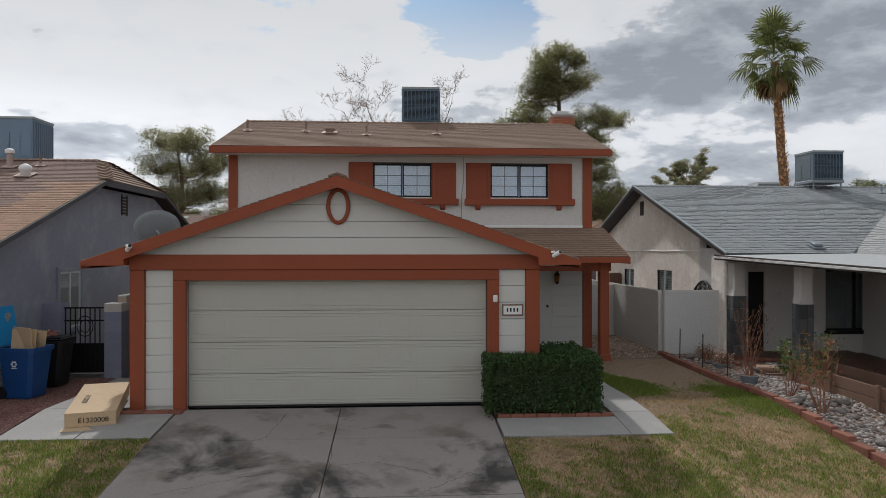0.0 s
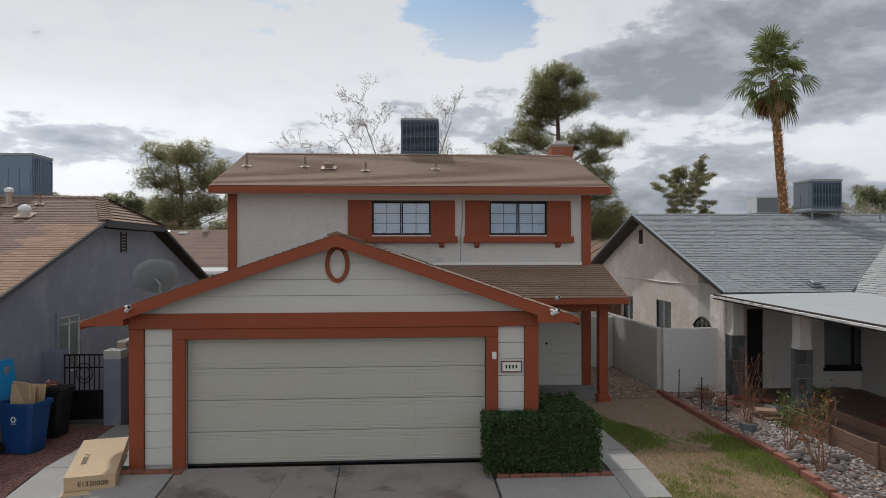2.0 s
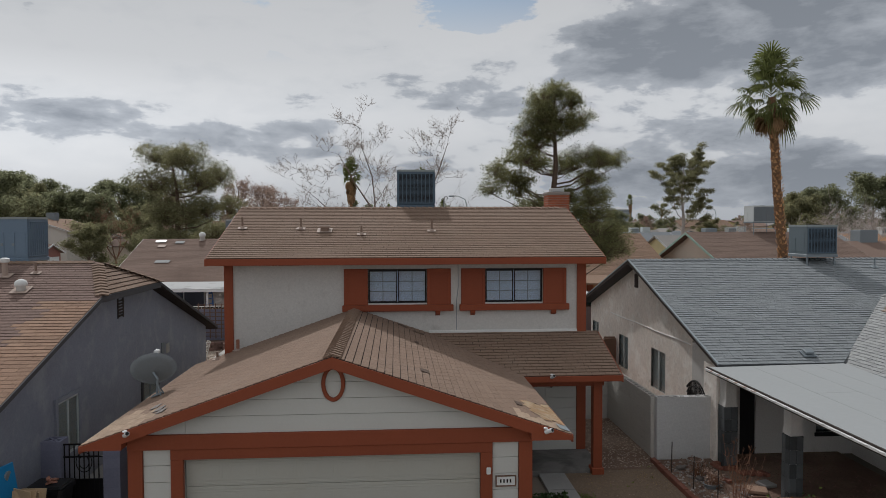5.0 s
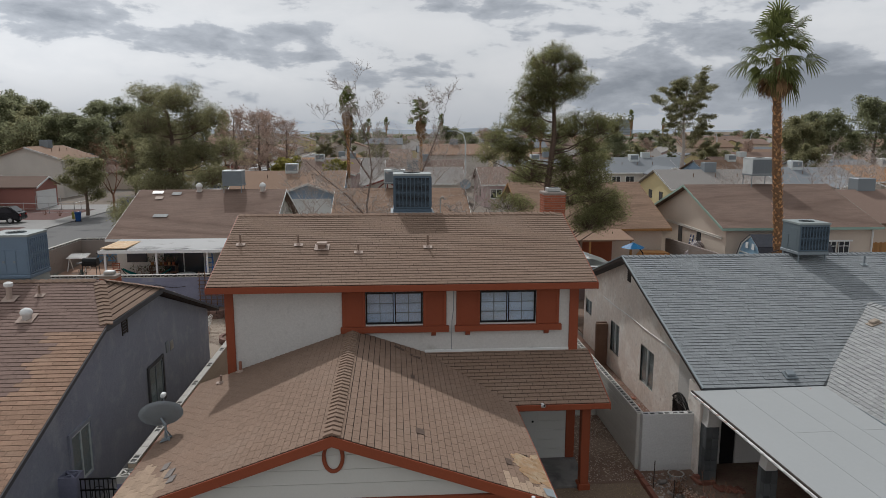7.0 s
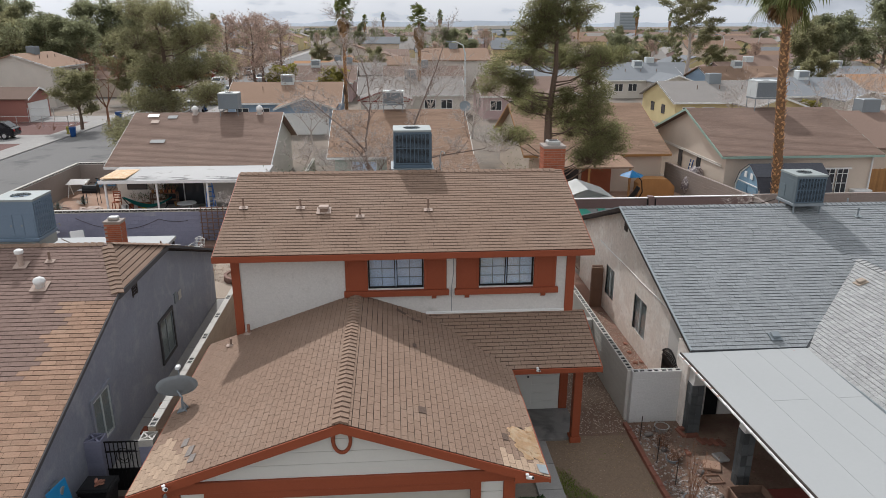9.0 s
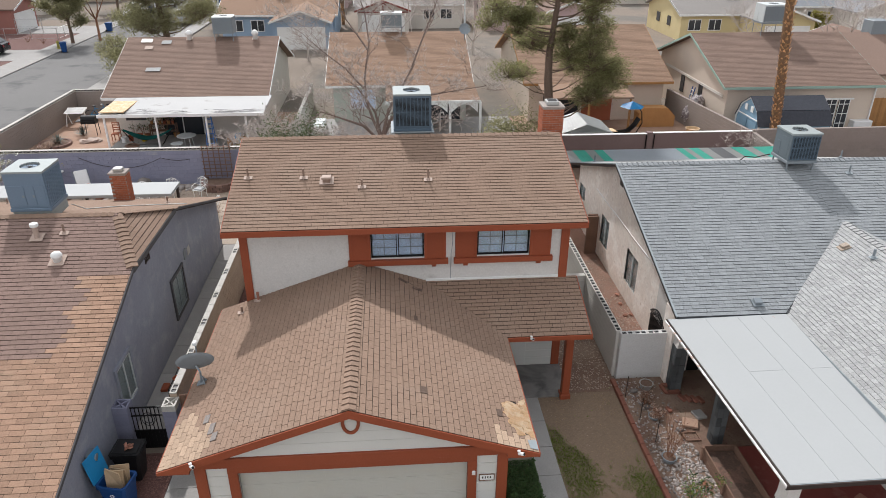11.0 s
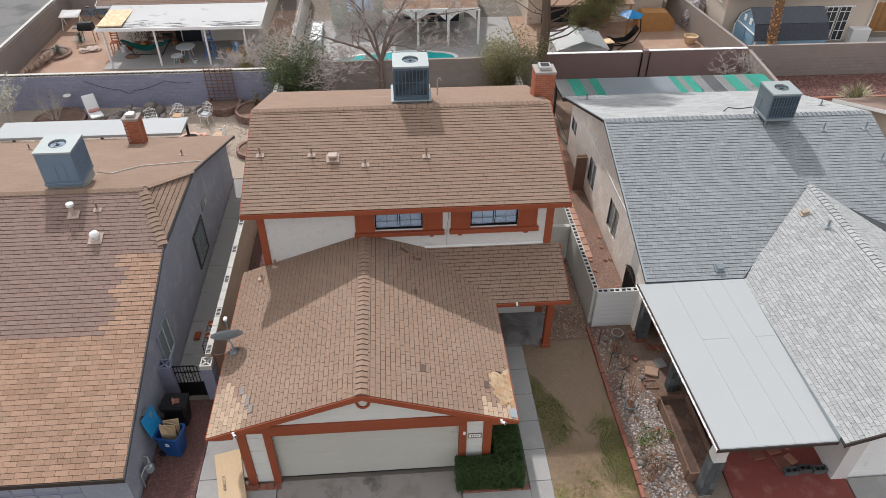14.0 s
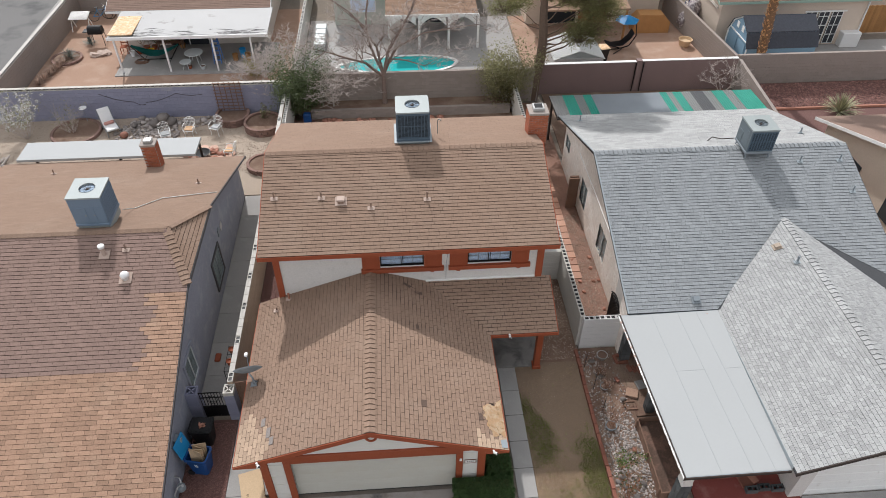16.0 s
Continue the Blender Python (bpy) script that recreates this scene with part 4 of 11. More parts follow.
def chimney():
    bm = B()
    box(bm, 5.01, 5.69, 22.12, 22.78, -0.1, 6.88)
    ch = part("chimney", bm, MORTAR, house, "red brick chimney with a metal flue")
    rng = random.Random(2)
    z, row = 5.30, 0
    while z < 6.86:
        for face in range(4):
            for i in range(-(row % 2), 3):
                a = 0.005 + (row % 2) * 0.1125 + i * 0.225
                a, a2 = max(a, 0.0), min(a + 0.215, 0.68)
                bm = B()
                d = rng.uniform(0.010, 0.016)
                if face == 0:
                    box(bm, 5.01 + a, 5.01 + a2, 22.12 - d, 22.12, z, z + 0.065)
                elif face == 1:
                    box(bm, 5.69, 5.69 + d, 22.12 + a, min(22.12 + a2, 22.78), z, z + 0.065)
                elif face == 2:
                    box(bm, 5.01 - d, 5.01, 22.12 + a, min(22.12 + a2, 22.78), z, z + 0.065)
                else:
                    box(bm, 5.01 + a, 5.01 + a2, 22.78, 22.78 + d, z, z + 0.065)
                part("brick", bm, BRICK, ch)
        z += 0.078
        row += 1
    one("crown", ch, MORTAR, 4.98, 5.72, 22.09, 22.81, 6.88, 6.95, 0.01)
    bm = B()
    box(bm, 5.14, 5.56, 22.24, 22.66, 6.95, 7.08, 0.02)
    part("flue", bm, GALV, ch, "metal flue collar")
    # black sheet on the closed flue: the opening's shade given as colour
    one("flue_mouth", ch, BLACKIRON, 5.20, 5.50, 22.30, 22.60, 7.08, 7.085, 0)


chimney()


def ac_unit(at, w, d, h, body, top, grille, label, turn=0.0, stand=0.0, grille_sides=("front",), group="rooftop air conditioners"):
    """A rooftop air conditioner: cabinet, grilles, a lid with a round fan opening, and its curb."""
    u = thing("rooftop_air_conditioner", at, label, "air conditioner", group, local=True)
    z0 = 0.10 + stand
    bm = B()
    box(bm, -w / 2, w / 2, -d / 2, d / 2, z0, z0 + h - 0.05, 0.012)
    part("cabinet", bm, body, u)
    bm = B()
    box(bm, -w / 2 - 0.02, w / 2 + 0.02, -d / 2 - 0.02, d / 2 + 0.02, stand * 0 + z0 - 0.10, z0, 0.01)
    part("curb", bm, body if stand == 0 else GREYSTEEL, u)
    # the deck under the curb follows the roof
    bm = B()
    if stand:
        for sx in (-1, 1):
            for sy in (-1, 1):
                box(bm, sx * (w / 2 - 0.06) - 0.02, sx * (w / 2 - 0.06) + 0.02, sy * (d / 2 - 0.06) - 0.02, sy * (d / 2 - 0.06) + 0.02, -0.35, z0 - 0.1)
        part("stand", bm, GREYSTEEL, u)
    else:
        box(bm, -w / 2 + 0.02, w / 2 - 0.02, -d / 2 + 0.02, d / 2 - 0.02, -0.30, z0 - 0.1)
        part("curb_skirt", bm, top, u)
    # lid: a plate with a round hole
    bm = B()
    R, n, zt = 0.235 * min(w, d), 32, z0 + h
    inner, outer = [], []
    for j in range(n):
        a = 2 * math.pi * j / n
        c, s = math.cos(a), math.sin(a)
        k = min(abs((w / 2 + 0.015) / c) if abs(c) > 1e-6 else 9, abs((d / 2 + 0.015) / s) if abs(s) > 1e-6 else 9)
        inner.append((R * c, R * s))
        outer.append((k * c, k * s))
    ring = lambda pts, z: [bm.verts.new((x, y, z)) for x, y in pts]
    a, b, c2, d2 = ring(inner, zt), ring(outer, zt), ring(outer, zt - 0.06), ring(inner, zt - 0.12)
    for j in range(n):
        i = (j + 1) % n
        bm.faces.new((a[j], b[j], b[i], a[i]))
        bm.faces.new((b[j], c2[j], c2[i], b[i]))
        bm.faces.new((d2[j], a[j], a[i], d2[i]))
    bm.faces.new(d2)
    bmesh.ops.recalc_face_normals(bm, faces=bm.faces)
    lid = part("lid", bm, top, u, "pale lid with a round fan opening")
    bm = B()
    lathe(bm, (0, 0, zt - 0.115), [(R * 0.97, 0), (R * 0.97, 0.004)], 24)
    part("fan_well", bm, BLACKPLASTIC, u)
    bm = B()
    for j in range(4):
        a = math.pi / 2 * j + 0.4
        prism(bm, [(0.05 * math.cos(a), 0.05 * math.sin(a), zt - 0.08), (R * 0.9 * math.cos(a - 0.25), R * 0.9 * math.sin(a - 0.25), zt - 0.09), (R * 0.9 * math.cos(a + 0.35), R * 0.9 * math.sin(a + 0.35), zt - 0.05)], (0, 0, 0.006))
    lathe(bm, (0, 0, zt - 0.10), [(0.06, 0), (0.06, 0.06), (0.02, 0.07)], 12)
    part("fan", bm, DARKTRIM, u)
    bm = B()
    for k in (0.45, 1.0):
        tube(bm, [(R * k * math.cos(2 * math.pi * j / 24), R * k * math.sin(2 * math.pi * j / 24), zt + 0.01) for j in range(25)], 0.005, 4, False)
    for j in range(4):
        a = math.pi * j / 4
        tube(bm, [(R * math.cos(a), R * math.sin(a), zt + 0.012), (-R * math.cos(a), -R * math.sin(a), zt + 0.012)], 0.004, 4, False)
    part("fan_guard", bm, BLACKIRON, u)
    # grilles: a recessed dark panel, upright fins and two rails
    for side in grille_sides:
        L = w if side in ("front", "back") else d
        rotm = {"front": 0, "right": 90, "back": 180, "left": 270}[side]
        off = d / 2 if side in ("front", "back") else w / 2
        M = Matrix.Rotation(radians(rotm), 4, "Z")
        bm = B()
        box(bm, -L / 2 + 0.05, L / 2 - 0.05, -off - 0.006, -off, z0 + 0.05, z0 + h - 0.12)
        bmesh.ops.transform(bm, matrix=M, verts=bm.verts)
        part("grille_panel", bm, BLACKIRON if grille is DARKSTEEL else grille, u)
        k = 9
        for i in range(k + 1):
            bm = B()
            x = -L / 2 + 0.05 + (L - 0.1) * i / k
            box(bm, x - 0.011, x + 0.011, -off - 0.022, -off - 0.006, z0 + 0.05, z0 + h - 0.12)
            bmesh.ops.transform(bm, matrix=M, verts=bm.verts)
            part("grille_fin", bm, grille, u)
        bm = B()
        m = 26
        for i in range(m):
            z = z0 + 0.06 + (h - 0.19) * i / m
            box(bm, -L / 2 + 0.05, L / 2 - 0.05, -off - 0.014, -off - 0.006, z, z + 0.010)
        bmesh.ops.transform(bm, matrix=M, verts=bm.verts)
        part("louvre", bm, grille, u, kind="stuff")
        for z in (z0 + 0.04, z0 + 0.04 + (h - 0.15) / 2, z0 + h - 0.13):
            bm = B()
            box(bm, -L / 2 + 0.04, L / 2 - 0.04, -off - 0.026, -off - 0.006, z, z + 0.02)
            bmesh.ops.transform(bm, matrix=M, verts=bm.verts)
            part("grille_rail", bm, grille, u)
    # service panel on the blank side
    if "left" not in grille_sides:
        bm = B()
        box(bm, -w / 2 - 0.008, -w / 2, -d * 0.38, d * 0.05, z0 + 0.08, z0 + h - 0.2, 0.003)
        box(bm, -w / 2 - 0.012, -w / 2, d * 0.10, d * 0.40, z0 + 0.08, z0 + h * 0.55, 0.003)
        part("service_panel", bm, body, u)
    if "front" not in grille_sides:
        for xa, xb, za, zb in ((-w * 0.46, -w * 0.05, 0.06, h * 0.62), (-w * 0.03, w * 0.20, 0.06, h * 0.62), (w * 0.22, w * 0.46, 0.06, h * 0.62)):
            bm = B()
            box(bm, xa, xb, -d / 2 - 0.012, -d / 2, z0 + za, z0 + zb, 0.004)
            part("service_panel", bm, body, u)
        for x in (-w * 0.10, w * 0.16):
            bm = B()
            box(bm, x - 0.03, x + 0.03, -d / 2 - 0.022, -d / 2 - 0.012, z0 + h * 0.30, z0 + h * 0.36, 0.003)
            part("panel_latch", bm, GREYSTEEL, u)
    u.rotation_euler[2] = radians(turn)
    return u


ac_unit((0.70, 21.98, 6.42), 1.16, 1.12, 1.08, DARKSTEEL, ACTOP, DARKSTEEL, "dark slate rooftop air conditioner on the house ridge", grille_sides=("front", "right"))
bm = B()
box(bm, 0.02, 1.38, 21.34, 22.62, 6.385, 6.415, 0.006)
solo("flashing_tray", bm, MIDSTEEL, "pale metal flashing tray under the rooftop unit", "flashing")
bm = B()
tube(bm, [(1.62, 22.2, 6.2), (1.62, 22.2, 6.72), (1.66, 22.2, 6.80), (1.72, 22.2, 6.80), (1.75, 22.2, 6.72)], 0.022, 7)
solo("gooseneck_pipe", bm, GALV, "thin galvanised gooseneck pipe beside the rooftop unit", "pipe")


def vent_pipe(x, y, z, h, r=0.035, slope=S_MAIN, label="thin brown plumbing vent pipe with pinkish flashing", mp=PIPE, mf=FLASH):
    u = thing("roof_vent_pipe", (x, y, z), label, "vent pipe", "roof vent pipes", local=True)
    bm = B()
    tube(bm, [(0, 0, -0.1), (0, 0, h)], r * 0.8, 12)
    part("pipe", bm, mp, u)
    bm = B()
    q = Euler((math.atan(slope), 0, 0)).to_matrix()
    box(bm, -0.12, 0.12, -0.075, 0.075, 0.016, 0.026, 0.0, q)
    for v in bm.verts:
        v.co.z += 0.012
    lathe(bm, (0, 0, 0.0), [(r + 0.035, 0.0), (r + 0.022, 0.05), (r + 0.006, 0.08)], 12)
    part("flashing", bm, mf, u)


zm = lambda y: 5.09 + S_MAIN * (y - 17.05)
for x, y, h in ((-4.10, 19.15, 0.32), (-2.52, 19.10, 0.30), (-0.85, 18.65, 0.26), (1.05, 18.9, 0.36)):
    vent_pipe(x, y, zm(y), h)


def box_vent(x, y, z):
    u = thing("roof_box_vent", (x, y, z), "small square rust-pink box vent on flashing", "roof vent", local=True)
    bm = B()
    q = Euler((math.atan(S_MAIN), 0, 0)).to_matrix()
    box(bm, -0.20, 0.20, -0.17, 0.17, 0.016, 0.028, 0.0, q)
    for v in bm.verts:
        v.co.z += 0.012
    part("flashing", bm, FLASH, u)
    bm = B()
    box(bm, -0.10, 0.10, -0.10, 0.10, -0.02, 0.10, 0.01)
    part("neck", bm, PIPE, u)
    bm = B()
    box(bm, -0.14, 0.14, -0.13, 0.13, 0.10, 0.17, 0.015)
    part("cap", bm, FLASH, u)


box_vent(-1.86, 18.95, zm(18.95))
vent_pipe(-4.26, 16.96, RZ - GS * (4.26 + RX) - 0.02, 0.22, slope=0.0, label="short plumbing vent pipe with pale flashing on the garage roof")
vent_pipe(-3.86, 17.36, RZ - GS * (3.86 + RX) - 0.02, 0.30, 0.05, slope=0.0, label="stout rusty vent pipe beside the upper wall", mp=RUSTFLASH0, mf=FLASH)


SIDEGRAVEL = mat("reddish_gravel_soil", (0.27, 0.155, 0.115), 0.95, big=(0.8, 0.15), small=(40, 0.4), bump=(50, 0.9), second=((0.19, 0.115, 0.085), 1.2, 0.48, 0.62))
RUSTFLASH = mat("rust_orange_flashing", (0.45, 0.16, 0.08), 0.85, small=(20, 0.2))
WINGREY = mat("grey_half_lit_blind", (0.27, 0.30, 0.30), 0.9, bump=None)
WINDIM = mat("dim_curtain", (0.20, 0.22, 0.22), 0.9, bump=None)

# ---- block walls ----
def block_wall(name, p, q, top, material, label, thick=0.18, bw=0.40, bh=0.20, z0=-0.05, single=True, cap=None, holes=False, every=1, joint=0.012):
    """A wall of concrete blocks from p to q (flat points), each block a piece with its joints."""
    p, q = Vector((*p, 0)), Vector((*q, 0))
    d = (q - p).normalized()
    n = Vector((-d.y, d.x, 0))
    L = (q - p).length
    w = thing(name, (p.x, p.y, 0), label, "block wall", local=True)
    M = Matrix(((d.x, n.x, 0, 0), (d.y, n.y, 0, 0), (0, 0, 1, 0), (0, 0, 0, 1)))
    bm = B()
    box(bm, 0, L, -thick / 2 + joint, thick / 2 - joint, z0 - 0.1, top - 0.012)
    bmesh.ops.transform(bm, matrix=M, verts=bm.verts)
    part("mortar_core", bm, material, w)
    rows = int(round((top - z0) / bh))
    bh = (top - z0) / rows
    bm_all, count, base = B(), 0, None
    for r in range(rows):
        x = -(r % 2) * bw / 2
        while x < L - 0.01:
            a, b = max(x, 0) + 0.004, min(x + bw, L) - 0.004
            if b - a > 0.03:
                if single and count < 300 and b - a > bw * 0.9:
                    if base is None:
                        bm = B()
                        box(bm, -bw / 2 + 0.004, bw / 2 - 0.004, -thick / 2, thick / 2, 0.003, bh - 0.003)
                        base = finish("block", bm, material)
                    ob = new("block", base)
                    ob.parent = w
                    ob.matrix_basis = M @ Matrix.Translation(((a + b) / 2, 0, z0 + r * bh))
                    OFFSET[ob.name] = Vector((0, 0, 0))
                    count += 1
                else:
                    box(bm_all, a, b, -thick / 2, thick / 2, z0 + r * bh + 0.003, z0 + (r + 1) * bh - 0.003)
            x += bw
    if len(bm_all.verts):
        bmesh.ops.transform(bm_all, matrix=M, verts=bm_all.verts)
        part("block_course", bm_all, material, w, kind="stuff")
    else:
        bm_all.free()
    if cap:
        # a pierced top course: dark slots between pale webs
        bm = B()
        x = 0.0
        while x < L - 0.3:
            box(bm, x, x + 0.385, -thick / 2, thick / 2, top, top + 0.025)
            box(bm, x, x + 0.385, -thick / 2, thick / 2, top + 0.115, top + 0.14)
            box(bm, x, x + 0.03, -thick / 2, thick / 2, top + 0.025, top + 0.115)
            prism(bm, [(x + 0.06, -thick / 2, top + 0.025), (x + 0.10, -thick / 2, top + 0.025), (x + 0.34, -thick / 2, top + 0.115), (x + 0.30, -thick / 2, top + 0.115)], (0, thick, 0))
            x += 0.40
        bmesh.ops.transform(bm, matrix=M, verts=bm.verts)
        part("pierced_coping", bm, cap, w, "pierced pale coping blocks", kind="stuff")
        # solid dark board inside the coping, its colour standing for shade in the slots
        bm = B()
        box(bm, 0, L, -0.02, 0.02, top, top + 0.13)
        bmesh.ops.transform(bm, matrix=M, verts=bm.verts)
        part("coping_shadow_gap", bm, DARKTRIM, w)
    if holes:
        bm, bm2 = B(), B()
        x = 0.0
        while x < L - 0.2:
            if every > 1 and int(round(x / 0.4)) % every:
                box(bm, x, x + 0.39, -thick / 2, thick / 2, top, top + 0.03, 0.004)
                x += 0.40
                continue
            box(bm, x, x + 0.39, -thick / 2, -thick / 2 + 0.03, top, top + 0.03)
            box(bm, x, x + 0.39, thick / 2 - 0.03, thick / 2, top, top + 0.03)
            for k in (0.0, 0.175, 0.35):
                box(bm, x + k, x + k + 0.035, -thick / 2 + 0.03, thick / 2 - 0.03, top, top + 0.03)
            # black sheet between the webs: the hollow cores' inner shade, put in as colour
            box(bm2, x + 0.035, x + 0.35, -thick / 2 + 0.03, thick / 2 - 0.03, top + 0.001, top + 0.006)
            x += 0.40
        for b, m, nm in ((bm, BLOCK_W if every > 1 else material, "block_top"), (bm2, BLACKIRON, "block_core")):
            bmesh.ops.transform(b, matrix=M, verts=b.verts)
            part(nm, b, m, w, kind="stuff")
    return w


def side_window(parent, x, y0, y1, z0, z1, face, frame_mat=DARKTRIM, back=BLIND, rows=1, mid=True, proud=0.03):
    """A window in a wall that faces along x (face: +1 or -1): surround, frame, pane, blind."""
    s = face
    bm = B()
    t = 0.05
    xs = sorted((x, x + s * proud))
    box(bm, *xs, y0 - t, y1 + t, z0 - t, z0)
    box(bm, *xs, y0 - t, y1 + t, z1, z1 + t)
    box(bm, *xs, y0 - t, y0, z0, z1)
    box(bm, *xs, y1, y1 + t, z0, z1)
    if mid:
        ym = (y0 + y1) / 2
        box(bm, *xs, ym - 0.025, ym + 0.025, z0, z1)
    win = part("window", bm, frame_mat, parent, "side window with a dark frame")
    xs = sorted((x + s * 0.012, x + s * 0.016))
    bm = B()
    box(bm, *xs, y0, y1, z0, z1)
    p = part("pane", bm, GLASS, win)
    p.visible_shadow = False
    bm = B()
    n = int((z1 - z0) / 0.06)
    for i in range(n):
        z = z0 + (z1 - z0) * i / n
        box(bm, *sorted((x + s * 0.002, x + s * 0.008)), y0, y1, z + 0.006, z + 0.055)
    part("blind_slats", bm, back, win)
    return win


# ---- the blue-grey neighbour ----
lnh = thing("house", (-12, 18, 0), "single-storey blue-grey stucco house with a patched tan shingle roof", "house")


def left_house():
    x0, xr, xw = -17.5, -6.90, -7.20
    yf, yr, yb, ze, zr, s = 10.45, 18.90, 27.30, 2.02, 4.93, 0.344
    A, Bk = (xr, 16.86, ze + s * (16.86 - yf)), (xr, 20.92, 0)
    zc = A[2]
    k = math.sqrt(1 + s * s)
    bm = B()
    t = 0.006
    roof_slab(bm, [(x0, yf, ze - t), (xr, yf, ze - t), (xr, 16.86, zc - t), (xr - 0.94, yr, zr - t), (x0, yr, zr - t)], 0.12)
    roof_slab(bm, [(xr, yb, ze - t), (x0, yb, ze - t), (x0, yr, zr - t), (xr - 0.94, yr, zr - t), (xr, 20.92, zc - t)], 0.12)
    roof_slab(bm, [(xr, 16.86, zc - t), (xr, 20.92, zc - t), (xr - 0.94, yr, zr - t)], 0.12)
    roof = part("roof", bm, FELT, lnh, "tan shingle roof with a lighter patched lower half")
    f = slope_frame((x0, yf, ze), (1, 0, 0), (0, 1, s))
    W, vA, vR = xr - x0, 6.41 * k, 8.45 * k
    v0 = 27 * 0.145
    strip = lambda c: c.x > -8.0 + 0.18 * math.sin(c.y * 6) and c.y < 16.62
    shingle_slope(roof, [(0, 0), (W, 0), (W, v0), (0, v0)], f, 0.145, 0.325, 31, SHINGLE_RED, gap=0.010, cut=0.009, thick=0.006)
    shingle_slope(roof, [(0, v0), (W, v0), (W, vA), (W - 0.94, vR), (0, vR)], f, 0.145, 0.325, 34, SHINGLE_MAUVE, gap=0.015, cut=0.010, thick=0.011, patch=strip, patch_material=SHINGLE_RED)
    b = slope_frame((xr, yb, ze), (-1, 0, 0), (0, -1, (zr - ze) / (yb - yr)))
    shingle_slope(roof, [(0, 0), (W, 0), (W, 8.40 * k), (0.94, 8.40 * k), (0, 6.38 * k)], b, 0.145, 0.325, 32, SHINGLE, gap=0.008, thick=0.006)
    h = slope_frame((xr, 16.86, zc), (0, 1, 0), (-0.94, 0, zr - zc))
    lh = math.hypot(0.94, zr - zc)
    shingle_slope(roof, [(0, 0), (4.06, 0), (2.03, lh)], h, 0.145, 0.30, 33, SHINGLE)
    cap_row(roof, (x0, yr, zr + 0.005), (xr - 0.94, yr, zr + 0.005), SHINGLE)
    cap_row(roof, (xr, 16.86, zc + 0.01), (xr - 0.94, yr, zr + 0.01), SHINGLE, drop=0.2)
    cap_row(roof, (xr, 20.92, zc + 0.01), (xr - 0.94, yr, zr + 0.01), SHINGLE, drop=0.2)
    for pts in ([(xr, yf, ze), (xr, 16.86, zc), (xr, 16.86, zc - 0.10), (xr, yf, ze - 0.10)], [(xr, 20.92, zc), (xr, yb, ze), (xr, yb, ze - 0.08), (xr, 20.92, zc - 0.08)], [(xr, 16.86, zc), (xr, 20.92, zc), (xr, 20.92, zc - 0.15), (xr, 16.86, zc - 0.15)]):
        bm = B()
        prism(bm, [(p[0], p[1], p[2] - 0.008) for p in pts], (0.03, 0, 0))
        part("barge_board", bm, SLATETRIM, lnh)
    one("fascia", lnh, DARKTRIM, x0, xr + 0.03, yf - 0.035, yf, ze - 0.16, ze - 0.01)
    one("fascia", lnh, DARKTRIM, x0, xr + 0.03, yb, yb + 0.035, ze - 0.16, ze - 0.01)
    bm = B()
    prism(bm, [(xw - 0.2, 10.95, -0.3), (xw - 0.2, 10.95, 2.05), (xw - 0.2, 16.9, 4.06), (xw - 0.2, 20.9, 4.06), (xw - 0.2, 26.85, 2.05), (xw - 0.2, 26.85, -0.3)], (0.2, 0, 0))
    part("side_wall", bm, STUCCO_BLUE, lnh, "rough blue-grey stucco gable wall")
    bm = B()
    wall_y(bm, x0 + 0.3, xw - 0.2, -0.4, 2.05, 10.95, 11.15, ((-13.2, -8.4, -0.4, 1.85),))
    part("front_wall", bm, STUCCO_BLUE, lnh)
    one("back_wall", lnh, STUCCO_BLUE, x0 + 0.3, xw - 0.2, 26.65, 26.85, -0.1, 2.05, 0)
    bm = B()
    box(bm, -13.2, -8.4, 11.02, 11.06, -0.35, 1.85)
    gd = part("garage_door", bm, BLOCK_L, lnh, "blue-grey garage door with raised panels")
    for i in range(4):
        for j in range(8):
            one("raised_panel", gd, STUCCO_BLUE, -13.1 + j * 0.59, -12.58 + j * 0.59, 10.995, 11.02, -0.25 + i * 0.53, 0.13 + i * 0.53, 0.008)
    for y0, y1, z0, z1 in ((15.2, 16.08, 0.9, 2.05), (20.22, 21.32, 0.68, 1.86)):
        side_window(lnh, xw, y0, y1, z0, z1, 1, PALESTEEL if y0 < 18 else GREYSTEEL, WINGREY, proud=0.03)
        bm = B()
        for b in ((y0 - 0.15, y1 + 0.15, z1 + 0.052, z1 + 0.14), (y0 - 0.15, y1 + 0.15, z0 - 0.14, z0 - 0.052), (y0 - 0.15, y0 - 0.052, z0 - 0.052, z1 + 0.052), (y1 + 0.052, y1 + 0.15, z0 - 0.052, z1 + 0.052)):
            box(bm, xw, xw + 0.055, b[0], b[1], b[2], b[3])
        part("window_surround", bm, STUCCO_BLUE if y0 < 18 else SLATETRIM, lnh, "raised painted window surround")
    bm = B()
    box(bm, xw, xw + 0.02, 22.25, 22.55, 1.85, 2.15, 0.005)
    part("wall_vent", bm, GALV, lnh)
    one("wall_box", lnh, GREYSTEEL, xw, xw + 0.03, 21.82, 22.05, 1.9, 2.25, 0.004)
    bm = B()
    for i in range(6):
        box(bm, xw, xw + 0.03, 18.55, 18.85, 3.5 + i * 0.08, 3.54 + i * 0.08)
    box(bm, xw, xw + 0.02, 18.50, 18.55, 3.46, 4.0)
    box(bm, xw, xw + 0.02, 18.85, 18.90, 3.46, 4.0)
    part("gable_vent", bm, DARKTRIM, lnh, "louvred gable vent")
    # brick chimney on the back slope
    bm = B()
